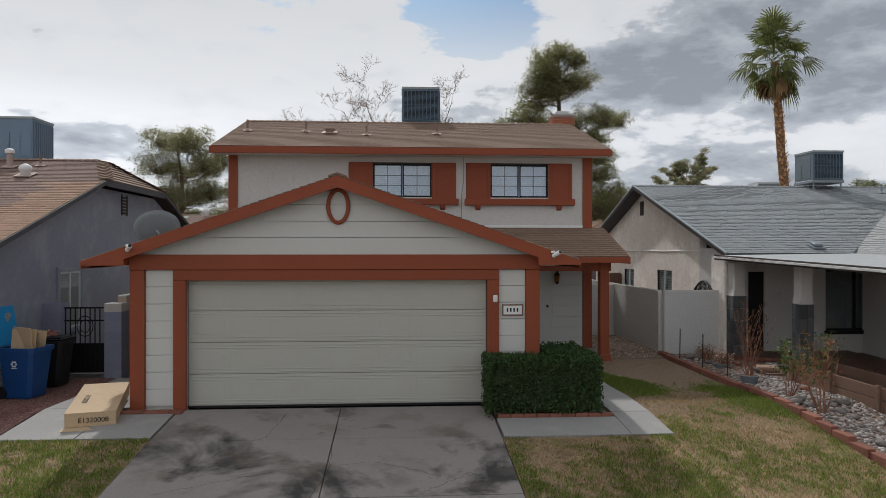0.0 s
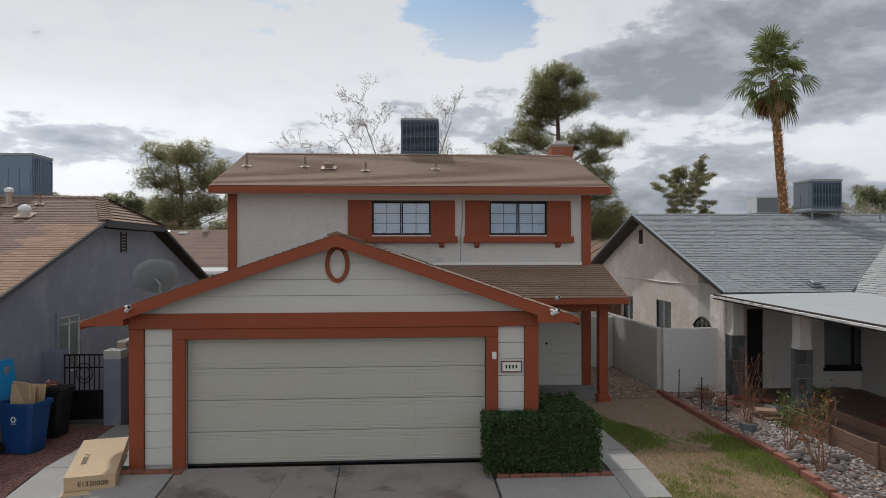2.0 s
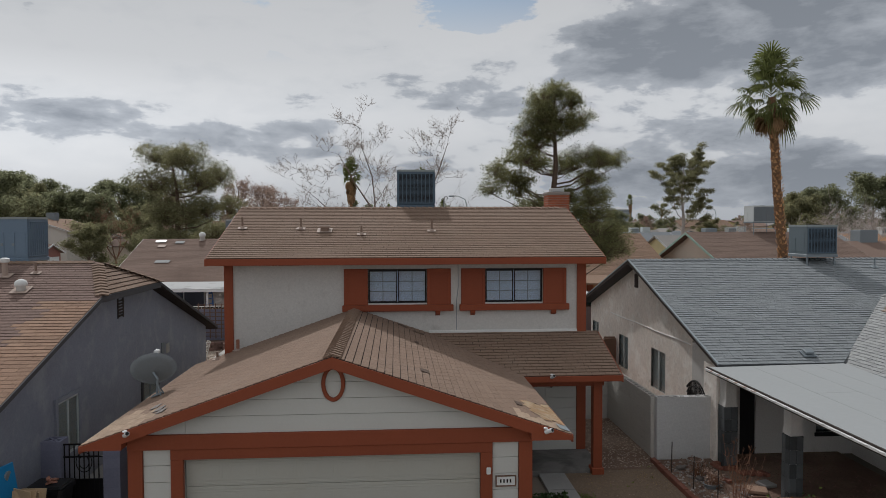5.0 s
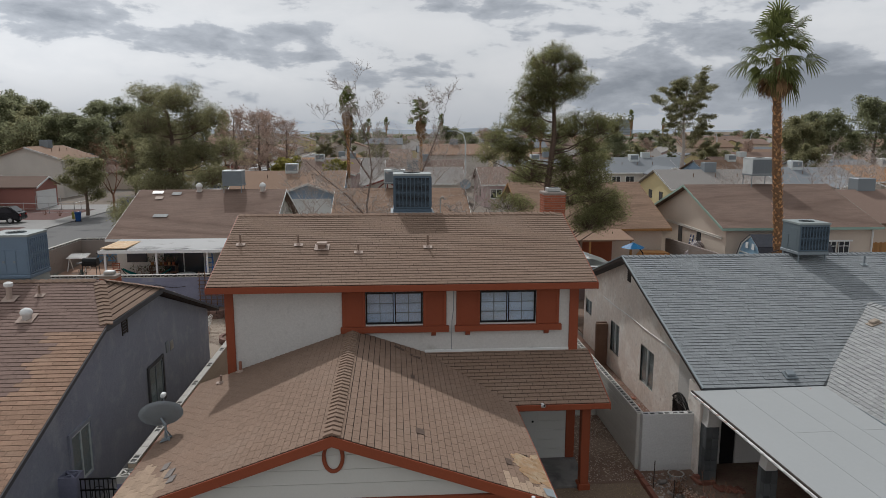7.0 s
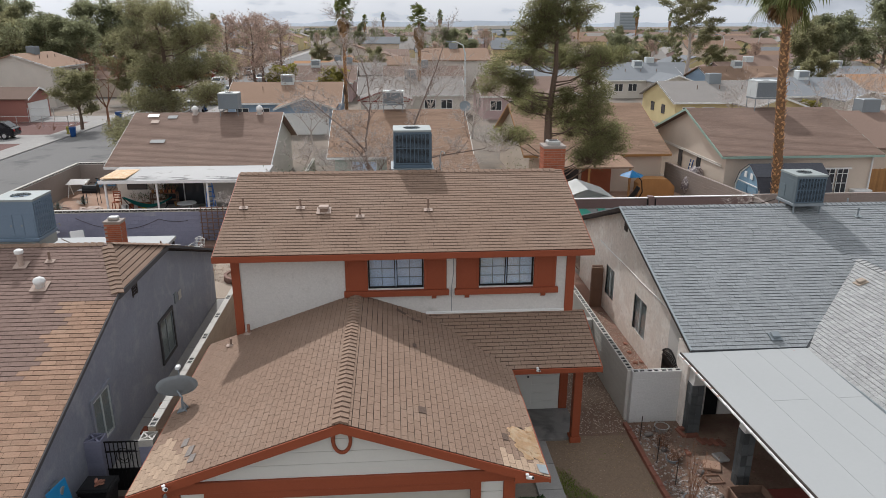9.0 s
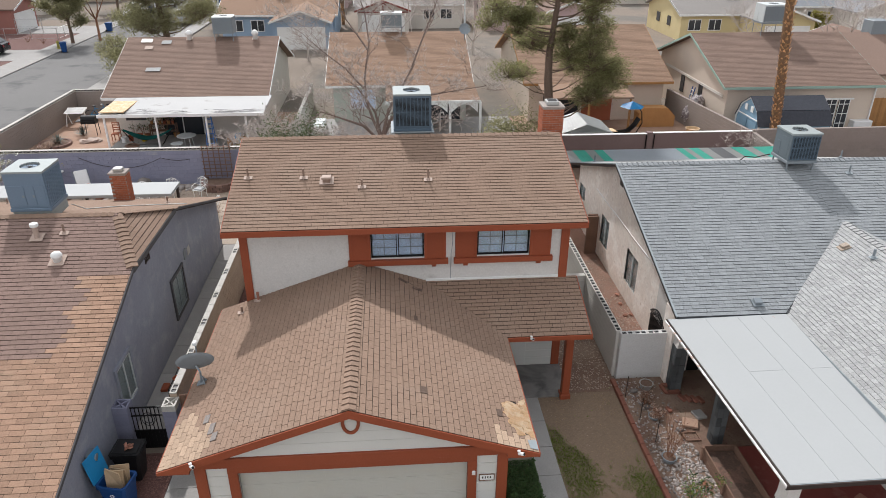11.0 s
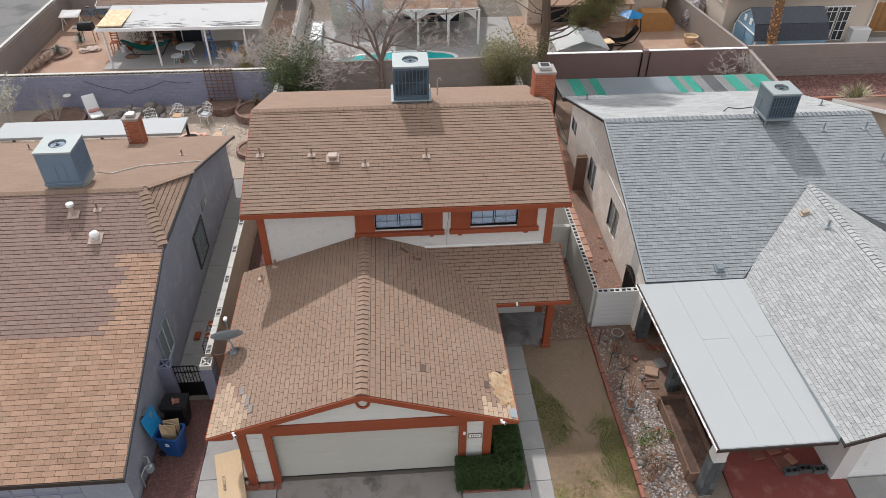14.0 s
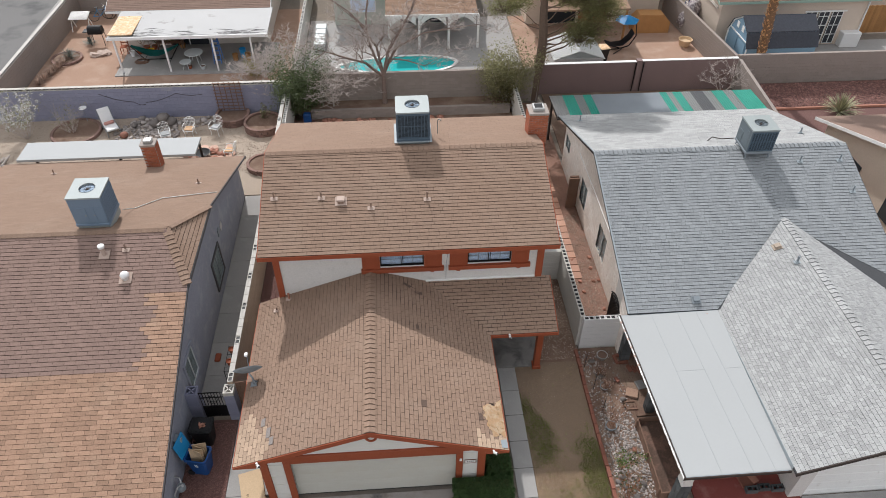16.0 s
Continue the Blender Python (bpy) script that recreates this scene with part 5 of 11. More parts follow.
    box(bm, -10.88, -10.28, 26.10, 26.62, 1.9, 3.52)
    ch = part("chimney", bm, MORTAR, lnh, "red brick chimney with a metal flue")
    z, row = 2.30, 0
    while z < 3.46:
        for i in range(3):
            for side in (0, 1):
                a = (row % 2) * 0.1 + i * 0.2
                bm = B()
                if side == 0:
                    box(bm, -10.88 + a + 0.005, min(-10.88 + a + 0.195, -10.28), 26.088, 26.10, z, z + 0.065)
                else:
                    box(bm, -10.28, -10.268, 26.10 + a * 0.85 + 0.005, min(26.10 + a * 0.85 + 0.165, 26.62), z, z + 0.065)
                part("brick", bm, BRICK, ch)
        z += 0.078
        row += 1
    one("crown", ch, MORTAR, -10.91, -10.25, 26.07, 26.65, 3.52, 3.58, 0.01)
    bm = B()
    box(bm, -10.76, -10.40, 26.2, 26.5, 3.58, 3.72, 0.03)
    part("flue", bm, GALV, ch)
    # flat white patio roof behind
    one("patio_roof", lnh, WHITEROOF, -17.0, -9.1, 27.34, 28.75, 2.08, 2.20, 0.01, "flat white patio roof")
    for x in (-16.8, -13.0, -9.2):
        one("patio_post", lnh, DARKTRIM, x, x + 0.1, 28.35, 28.45, 0, 2.08)


left_house()
ac_unit((-10.32, 19.75, 4.93), 1.10, 1.10, 1.10, BLUESTEEL, ACTOP, BLUESTEEL, "slate-blue rooftop air conditioner on the neighbour's ridge", grille_sides=("right",))
zl = lambda y: 2.02 + 0.344 * (y - 10.45)


def dome_vent(x, y, z, r=0.14, h=0.30, slope=0.344):
    u = thing("dome_vent", (x, y, z), "white domed metal roof vent", "roof vent", "domed roof vents", local=True)
    bm = B()
    q = Euler((math.atan(slope), 0, 0)).to_matrix()
    box(bm, -0.2, 0.2, -0.2, 0.2, 0.02, 0.032, 0, q)
    for v in bm.verts:
        v.co.z += 0.012
    part("flashing", bm, FLASH, u)
    bm = B()
    lathe(bm, (0, 0, -0.05), [(r * 0.8, 0), (r * 0.75, h * 0.55), (r, h * 0.6), (r * 1.05, h * 0.8), (r * 0.85, h * 1.0), (r * 0.4, h * 1.12), (0.02, h * 1.16)], 20)
    part("dome", bm, WHITEPAINT, u, smooth=True)


dome_vent(-8.90, 17.15, zl(17.15))
vent_pipe(-9.05, 18.15, zl(18.15), 0.30, slope=0.344)


def capped_flue(x, y, z):
    u = thing("capped_flue_pipe", (x, y, z), "pale flue pipe with a rain cap", "vent pipe", local=True)
    bm = B()
    tube(bm, [(0, 0, -0.1), (0, 0, 0.38)], 0.07, 14)
    part("pipe", bm, FLASH, u)
    bm = B()
    lathe(bm, (0, 0, 0.36), [(0.10, 0), (0.11, 0.03), (0.11, 0.09), (0.05, 0.12)], 14)
    part("cap", bm, WHITEPAINT, u)
    bm = B()
    q = Euler((math.atan(0.344), 0, 0)).to_matrix()
    box(bm, -0.17, 0.17, -0.15, 0.15, 0.02, 0.032, 0, q)
    for v in bm.verts:
        v.co.z += 0.012
    part("flashing", bm, FLASH, u)


capped_flue(-9.72, 18.0, zl(18.0))
zlb = lambda y: 2.02 + 0.344 * (27.30 - y)
vent_pipe(-8.0, 23.6, zlb(23.6), 0.25, slope=-0.344)
vent_pipe(-14.6, 25.6, zlb(25.6), 0.25, slope=-0.344)
bm = B()
tube(bm, [(-9.75, 20.4, zlb(20.4) + 0.25), (-9.6, 20.9, zlb(20.9) + 0.05), (-8.9, 21.9, zlb(21.9) + 0.05), (-7.3, 22.3, zlb(22.3) + 0.05), (-6.95, 22.35, zlb(22.35) + 0.05)], 0.018, 8)
solo("roof_conduit", bm, GALV, "thin grey conduit run over the shingles", "conduit")

# ---- the grey-roofed neighbour ----
rnh = thing("house", (13, 20, 0), "single-storey tan stucco house with a grey shingle roof", "house")


def right_house():
    x0, x1, xw = 7.90, 18.20, 8.30
    yf, yr, yb, ze, zr, s = 16.16, 22.75, 28.75, 2.48, 4.70, 0.337
    k = math.sqrt(1 + s * s)
    zb = zr - s * (yb - yr)
    t = 0.006
    bm = B()
    roof_slab(bm, [(x0, yf, ze - t), (x1, yf, ze - t), (x1, yr, zr - t), (x0, yr, zr - t)], 0.12)
    roof_slab(bm, [(x1, yb, zb - t), (x0, yb, zb - t), (x0, yr, zr - t), (x1, yr, zr - t)], 0.12)
    roof = part("roof", bm, DARKDECK, rnh, "blue-grey laminated shingle roof")
    W = x1 - x0
    fr = slope_frame((x0, yf, ze), (1, 0, 0), (0, 1, s))
    # the wing's valley runs from the eave up to its ridge
    vv = (19.39 - yf) * k
    shingle_slope(roof, [(0, 0), (3.15, 0), (6.53, vv), (6.53, 6.59 * k), (0, 6.59 * k)], fr, 0.138, 0.17, 41, SHINGLE_GREY, gap=0.014, jitter=0.6, thick=0.011, uneven=0.42)
    shingle_slope(roof, [(6.53, vv), (W, 0.6), (W, 6.59 * k), (6.53, 6.59 * k)], fr, 0.138, 0.17, 42, SHINGLE_GREY, gap=0.014, jitter=0.6, thick=0.011, uneven=0.42)
    bk = slope_frame((x1, yb, zb), (-1, 0, 0), (0, -1, s))
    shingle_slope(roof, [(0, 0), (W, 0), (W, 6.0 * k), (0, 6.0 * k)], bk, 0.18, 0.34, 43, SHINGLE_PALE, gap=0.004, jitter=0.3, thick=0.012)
    cap_row(roof, (x0, yr, zr), (x1, yr, zr), SHINGLE_GREY)
    for pa, pb in (((yf, ze), (yr, zr)), ((yb, zb), (yr, zr))):
        bm = B()
        prism(bm, [(x0 - 0.03, pa[0], pa[1] + 0.005), (x0 - 0.03, pb[0], pb[1] + 0.005), (x0 - 0.03, pb[0], pb[1] - 0.12), (x0 - 0.03, pa[0], pa[1] - 0.12)], (0.03, 0, 0))
        part("barge_board", bm, DARKTRIM, rnh)
        bm = B()
        prism(bm, [(x0 - 0.045, pa[0], pa[1] + 0.022), (x0 - 0.045, pb[0], pb[1] + 0.022), (x0 - 0.045, pb[0], pb[1] - 0.02), (x0 - 0.045, pa[0], pa[1] - 0.02)], (0.05, 0, 0))
        part("drip_edge", bm, MIDSTEEL, rnh, "pale metal drip edge")
        bm = B()
        prism(bm, [(x1, pa[0], pa[1] - 0.01), (x1, pb[0], pb[1] - 0.01), (x1, pb[0], pb[1] - 0.17), (x1, pa[0], pa[1] - 0.17)], (0.03, 0, 0))
        part("barge_board", bm, DARKTRIM, rnh)
    # walls
    for x, m in ((xw, STUCCO_TAN), (17.75, STUCCO_TAN)):
        bm = B()
        holes = ((20.52, 21.70, 0.66, 1.92), (23.92, 24.92, 0.70, 1.86), (27.5, 28.35, 1.3, 1.9)) if x == xw else ()
        wall_x(bm, 18.6 if x == xw else 17.0, 28.6, -0.1, 2.40, x, x + 0.2, holes)
        y0 = 18.6 if x == xw else 17.0
        prism(bm, [(x, y0, 2.40), (x, y0, ze + s * (y0 - yf) - 0.14), (x, yr, zr - 0.14), (x, 28.6, zb + s * 0.15 - 0.14), (x, 28.6, 2.40)], (0.2, 0, 0))
        bmesh.ops.remove_doubles(bm, verts=bm.verts, dist=0.001)
        part("gable_wall", bm, m, rnh, "rough pinkish-tan stucco gable wall")
    for y0, y1, z0, z1 in ((20.52, 21.70, 0.66, 1.92), (23.92, 24.92, 0.70, 1.86), (27.5, 28.35, 1.3, 1.9)):
        side_window(rnh, xw + 0.06, y0, y1, z0, z1, -1, PALESTEEL, WINGREY, mid=True, proud=0.05)
    bm = B()
    for i in range(6):
        box(bm, xw - 0.03, xw, 22.95, 23.25, 3.75 + i * 0.075, 3.79 + i * 0.075)
    box(bm, xw - 0.012, xw, 22.93, 23.27, 3.72, 4.2)
    part("gable_vent", bm, DARKTRIM, rnh, "louvred gable vent")
    bm = B()
    pts = [(xw - 0.012, 18.7 + i * 0.9, 2.52 + 0.015 * math.sin(i * 1.7)) for i in range(9)]
    tube(bm, pts, 0.015, 6)
    part("wall_conduit", bm, WHITEPAINT, rnh)
    # the front corner beside the side gate steps back
    one("front_return", rnh, STUCCO_TAN, 7.98, 8.5, 16.45, 17.2, -0.1, 2.36, 0.02)
    bm = B()
    wall_y(bm, 8.5, 17.75, -0.1, 2.45, 17.0, 17.2, ((8.86, 9.28, -0.1, 2.0), (10.9, 12.5, 0.5, 2.05)))
    box(bm, 8.30, 8.5, 17.2, 18.6, -0.1, 2.6)
    part("porch_wall", bm, STUCCO, rnh, "white stucco wall under the patio cover")
    window(rnh, (10.9, 12.5, 0.5, 2.05), 17.03, cols=4, rows=5, back=WINDIM)
    one("window_ledge", rnh, BLACKIRON, 10.86, 12.54, 16.95, 17.0, 0.40, 0.50, 0.01)
    one("front_door", rnh, BLACKIRON, 8.86, 9.28, 17.05, 17.1, -0.05, 2.0, 0.005, "dark front door behind a security screen")
    one("back_wall", rnh, STUCCO_TAN, 8.5, 17.75, 28.4, 28.6, -0.1, 2.4, 0)
    # wing towards the street
    wx0, wx1, rx, wz, s2 = 11.05, 17.80, 14.43, 2.43, 0.4085
    yA, yB = 9.90, 19.39
    bm = B()
    zt = wz + s2 * (rx - wx0)
    roof_slab(bm, [(wx0, yA, wz - t), (rx, yA, zt - t), (rx, yB, zt - t), (wx0, 16.2, wz - t)], 0.12)
    roof_slab(bm, [(wx1, yA, wz - t), (wx1, 16.2, wz - t), (rx, yB, zt - t), (rx, yA, zt - t)], 0.12)
    wing = part("roof", bm, DARKDECK, rnh, "pale grey shingle wing roof")
    k2 = math.sqrt(1 + s2 * s2)
    lf = slope_frame((wx0, yB, wz), (0, -1, 0), (1, 0, s2))
    vl = (rx - wx0) * k2
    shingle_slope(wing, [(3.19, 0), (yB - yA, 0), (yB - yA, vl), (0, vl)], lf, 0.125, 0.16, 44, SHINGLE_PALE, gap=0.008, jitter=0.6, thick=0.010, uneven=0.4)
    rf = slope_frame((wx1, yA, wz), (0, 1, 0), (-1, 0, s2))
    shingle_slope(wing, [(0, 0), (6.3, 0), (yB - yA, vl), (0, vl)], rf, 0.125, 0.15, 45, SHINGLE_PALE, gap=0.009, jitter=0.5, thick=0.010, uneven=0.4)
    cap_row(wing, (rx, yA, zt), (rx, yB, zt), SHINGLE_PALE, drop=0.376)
    one("fascia", rnh, MIDSTEEL, 11.036, 11.048, 10.1, 15.9, 2.28, 2.435, 0)
    for xe in (wx0, wx1):
        bm = B()
        prism(bm, [(xe, yA - 0.035, wz), (rx, yA - 0.035, zt), (rx, yA - 0.035, zt - 0.15), (xe, yA - 0.035, wz - 0.15)], (0, 0.035, 0))
        part("barge_board", bm, DARKTRIM, rnh)
    bm = B()
    wall_y(bm, 11.88, 17.4, -0.4, 2.40, 10.45, 10.62, ((12.35, 16.6, -0.4, 1.95),))
    prism(bm, [(11.4, 10.45, 2.40), (17.4, 10.45, 2.40), (rx, 10.45, zt - 0.15)], (0, 0.17, 0))
    box(bm, 11.88, 12.05, 10.62, 17.0, -0.3, 2.45)
    box(bm, 17.23, 17.4, 10.62, 17.0, -0.3, 2.45)
    part("wing_wall", bm, STUCCO, rnh)
    bm = B()
    box(bm, 12.35, 16.6, 10.53, 10.57, -0.3, 1.95)
    gd = part("garage_door", bm, WHITEPAINT, rnh, "white ribbed garage door")
    for i in range(5):
        one("section", gd, WHITEPAINT, 12.36, 16.59, 10.505, 10.53, -0.28 + i * 0.445, 0.155 + i * 0.445, 0.008)
    # patio cover of flat white panels on pillars, a little askew to the house
    zz = lambda x, y: 2.24 + (y - 10.1) / 6.04 * 0.19 + 0.012 * (x - 7.9)
    lean = lambda x, y: min(11.03, x + 0.054 * (16.14 - y))

    def sheet(x0, x1, y0, y1, top, low):
        b = B()
        P = [(lean(x0, y0), y0), (lean(x1, y0), y0), (lean(x1, y1), y1), (lean(x0, y1), y1)]
        hi = [b.verts.new((x, y, zz(x, y) + top)) for x, y in P]
        lo = [b.verts.new((x, y, zz(x, y) + low)) for x, y in P]
        b.faces.new(hi)
        b.faces.new(lo[::-1])
        for q in range(4):
            b.faces.new((hi[q], lo[q], lo[(q + 1) % 4], hi[(q + 1) % 4]))
        bmesh.ops.recalc_face_normals(b, faces=b.faces)
        return b

    cover = part("patio_cover", sheet(7.60, 11.03, 10.08, 16.14, 0.0, -0.05), MIDSTEEL, rnh, "flat white panelled patio cover")
    xs = (7.61, 8.665, 9.59, 10.25, 11.03)
    for q in range(4):
        runs = ((10.10, 13.69), (13.70, 16.12)) if q in (1, 3) else ((10.10, 16.12),)
        for ya, yb2 in runs:
            part("panel", sheet(xs[q] + 0.004, xs[q + 1] - 0.004 if q < 3 else 11.03, ya, yb2, 0.006, -0.004), WHITEROOF, cover)
    bm = B()
    prism(bm, [(10.55, 16.12, 2.455), (10.62, 15.98, 2.452), (10.85, 15.93, 2.450), (11.03, 16.0, 2.452), (11.03, 16.12, 2.455)], (0, 0, 0.012))
    part("corner_flashing", bm, RUSTFLASH, cover, "rust-orange flashing at the roof corner")
    part("gutter", sheet(7.525, 7.56, 10.06, 16.14, -0.015, -0.06), WHITEPAINT, rnh, "dented white gutter")
    part("edge_trim", sheet(7.562, 7.598, 10.06, 16.14, 0.02, -0.10), DARKTRIM, rnh)
    rng = random.Random(8)
    for q in range(16):
        y = 10.4 + q * 0.36
        b = B()
        x = lean(7.53, y)
        box(b, x - 0.03, x + 0.03, y, y + rng.uniform(0.08, 0.3), zz(x, y) - 0.02, zz(x, y) - 0.012, 0.002)
        part("gutter_strap", b, FLASH if q > 9 else WHITEPAINT, rnh)
    bm = B()
    prism(bm, [(7.86, 10.05, 2.13), (11.04, 10.05, 2.17), (11.04, 10.05, 2.275), (7.86, 10.05, 2.235)], (0, 0.03, 0))
    part("edge_trim", bm, DARKTRIM, rnh)
    for x, y, w in ((8.18, 16.26, 0.32), (8.45, 13.95, 0.29), (8.20, 10.40, 0.34)):
        bm = B()
        zc = ground_z(y)
        prism(bm, [(x - w / 2, y - w / 2, 1.45), (x + w / 2, y - w / 2, 1.45), (x + w / 2 - 0.03, y - w / 2, 1.60), (x + w / 2 - 0.03, y - w / 2, 2.24), (x - w / 2 + 0.03, y - w / 2, 2.24), (x - w / 2 + 0.03, y - w / 2, 1.60)], (0, w, 0))
        box(bm, x - w / 2 + 0.02, x + w / 2 - 0.02, y - w / 2 + 0.02, y + w / 2 - 0.02, zc - 0.1, 1.45)
        pil = part("pillar", bm, STUCCO, rnh, "white stucco pillar with a dark slate base")
        for i in range(5):
            for sx, sy in ((0, -1), (0, 1), (-1, 0), (1, 0)):
                for h in (0, 1):
                    z0, z1 = zc + i * 0.30, zc + i * 0.30 + 0.29
                    if z1 > 1.5:
                        continue
                    a, b2 = -w / 2 + h * w / 2 + 0.004, -w / 2 + (h + 1) * w / 2 - 0.004
                    if sy:
                        one("tile", pil, STONE_DARK, x + a, x + b2, *sorted((y + sy * w / 2 - sy * 0.02, y + sy * (w / 2 + 0.012))), z0, z1, 0.003)
                    else:
                        one("tile", pil, STONE_DARK, *sorted((x + sx * w / 2 - sx * 0.02, x + sx * (w / 2 + 0.012))), y + a, y + b2, z0, z1, 0.003)
    # rear patio: corrugated sheets in white, grey and green
    rear = one("rear_patio_frame", rnh, DARKTRIM, 7.85, 18.3, 28.78, 30.9, 2.40, 2.46, 0, "rear patio roof of corrugated sheets")
    GREEN = mat("green_corrugated_plastic", (0.06, 0.46, 0.35), 0.6, bump=None)
    GREY1 = mat("grey_corrugated_metal", (0.36, 0.36, 0.35), 0.7, 0.0, bump=None)
    GREY2 = mat("dark_grey_corrugated_metal", (0.17, 0.175, 0.18), 0.7, 0.0, bump=None)
    PALE = mat("pale_flat_sheet", (0.42, 0.46, 0.50), 0.5, 0.2, bump=None, big=(0.8, 0.1))
    strips = [(7.85, 0.65, GREY1), (8.5, 0.6, GREEN), (9.1, 0.45, GREY1), (9.55, 0.42, GREEN), (9.97, 3.53, PALE), (13.5, 0.36, GREEN), (13.86, 0.3, GREY1), (14.16, 0.46, GREEN), (14.62, 0.48, GREY1), (15.1, 0.65, GREY2), (15.75, 0.46, GREY1), (16.21, 0.6, GREEN), (16.81, 0.49, GREY1), (17.3, 1.0, GREEN)]
    for xa, w, m in strips:
        bm = B()
        n = 2 if m is PALE else int(w / 0.03)
        top = []
        for i in range(n + 1):
            x = xa + w * i / n
            dz = 0 if m is PALE else 0.007 * math.sin(i * 1.57)
            top.append((bm.verts.new((x, 28.85, 2.56 + dz)), bm.verts.new((x, 30.95, 2.46 + dz + 0.02))))
        for a, b2 in zip(top, top[1:]):
            bm.faces.new((a[0], b2[0], b2[1], a[1]))
        bmesh.ops.solidify(bm, geom=bm.faces[:], thickness=0.006)
        part("sheet", bm, m, rear)
    for x in (7.95, 13.0, 18.1):
        one("rear_post", rnh, DARKTRIM, x, x + 0.1, 30.7, 30.8, 0, 2.4)


right_house()
ac_unit((14.27, 22.65, 4.68), 1.06, 1.06, 0.98, ACBODY, ACTOP, DARKSTEEL, "dark slate rooftop air conditioner on a low stand", stand=0.10, grille_sides=("front",))
zrn = lambda y: 2.48 + 0.337 * (y - 16.16)
for x, y in ((15.99, 21.94), (17.61, 21.93), (17.61, 20.52)):
    vent_pipe(x, y, zrn(y), 0.32, slope=0.337, label="thin grey plumbing vent pipe in grey shingles", mp=GREYSTEEL, mf=MIDSTEEL)
zrb = lambda y: 4.70 - 0.337 * (y - 22.75)
vent_pipe(8.6, 27.6, zrb(27.6), 0.3, slope=-0.337, label="thin grey plumbing vent pipe in grey shingles", mp=GREYSTEEL, mf=MIDSTEEL)
vent_pipe(17.2, 24.3, zrb(24.3), 0.3, slope=-0.337, label="thin grey plumbing vent pipe in grey shingles", mp=GREYSTEEL, mf=MIDSTEEL)
bm = B()
tube(bm, [(13.75, 23.3, 4.75), (13.4, 23.6, zrb(23.6) + 0.12), (13.1, 23.8, zrb(23.8) + 0.16), (12.9, 23.7, zrb(23.7) + 0.02)], 0.02, 8)
solo("roof_conduit", bm, DARKTRIM, "bent dark conduit beside the air conditioner", "conduit")


def flat_vent(x, y, z, mtl, slope, along="y"):
    u = thing("low_roof_vent", (x, y, z), "low square roof vent", "roof vent", "low roof vents", local=True)
    q = (Euler((math.atan(slope), 0, 0)) if along == "y" else Euler((0, -math.atan(slope), 0))).to_matrix()
    bm = B()
    box(bm, -0.16, 0.16, -0.14, 0.14, 0, 0.03, 0.0, q)
    for v in bm.verts:
        v.co.z += 0.035
    part("flange", bm, mtl, u)
    bm = B()
    box(bm, -0.11, 0.11, -0.10, 0.10, 0, 0.07, 0.015, q)
    for v in bm.verts:
        v.co.z += 0.075
    part("hood", bm, mtl, u)


flat_vent(10.35, 16.50, zrn(16.5), GREYSTEEL, 0.337)
flat_vent(13.68, 18.09, 2.54 + 0.376 * (13.68 - 11.05) - 0.05, TANGRAVEL, 0.376, "x")
vent_pipe(13.94, 17.13, 2.54 + 0.376 * (13.94 - 11.05), 0.3, 0.05, 0.0, "stout grey vent pipe in grey shingles", mp=GREYSTEEL, mf=MIDSTEEL)

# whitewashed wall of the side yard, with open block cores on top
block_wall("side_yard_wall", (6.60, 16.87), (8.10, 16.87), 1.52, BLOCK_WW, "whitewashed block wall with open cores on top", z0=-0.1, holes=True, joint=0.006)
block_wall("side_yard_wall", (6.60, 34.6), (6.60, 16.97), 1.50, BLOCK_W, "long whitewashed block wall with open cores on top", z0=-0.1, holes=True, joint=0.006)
block_wall("link_wall", (5.05, 20.6), (6.5, 20.6), 1.5, BLOCK_W, "short whitewashed block wall beside the house", z0=-0.1)
patch("side_path", 6.72, 8.28, 16.97, 34.5, 0.0, SIDEGRAVEL, "reddish gravelly side yard soil", "ground")
PATIOPAVER = mat("salmon_paver", (0.50, 0.29, 0.21), 0.9, small=(30, 0.15), bump=(60, 0.3), each=0.4)
rng = random.Random(4)
pav = thing("stepping_path", (7.0, 24, 0), "path of red and tan square pavers", "path", kind="structure")
for i in range(26):
    y = 20.4 + i * 0.42
    for j in range(2):
        if rng.random() < 0.93:
            one("paver", pav, PATIOPAVER, 6.85 + j * 0.36 + rng.uniform(-0.02, 0.02), 7.18 + j * 0.36, y, y + 0.38, -0.01, 0.03 + rng.uniform(0, 0.01), 0.01)
bm = B()
for i in range(12):
    stone(bm, (rng.uniform(7.3, 8.2), rng.uniform(17.3, 22), 0.03), 0.1, 0.08, 0.06, rng)
solo("loose_stones", bm, REDSTONES, "loose reddish stones in the side yard", "stones", kind="stuff")


def arched_gate():
    g = thing("iron_side_gate", (7.98, 17.55, 0), "black arched iron gate between wall and house", "gate")
    bm = B()
    pts = [(7.98, 17.05 + 1.15 * i / 14, 1.32 + 0.42 * math.sin(math.pi * (0.12 + 0.76 * i / 14))) for i in range(15)]
    tube(bm, pts, 0.025, 6)
    tube(bm, [(p[0], p[1], p[2] - 0.14) for p in pts], 0.018, 6)
    part("arch_rail", bm, BLACKIRON, g)
    for i in range(1, 15):
        one("bar", g, BLACKIRON, 7.97, 7.99, 17.05 + 1.15 * i / 15 - 0.01, 17.05 + 1.15 * i / 15 + 0.01, 0.0, 1.3 + 0.42 * math.sin(math.pi * (0.12 + 0.76 * i / 15)), 0)
    one("plate", g, DARKTRIM, 7.985, 7.995, 17.05, 18.2, 0.05, 1.4, 0)


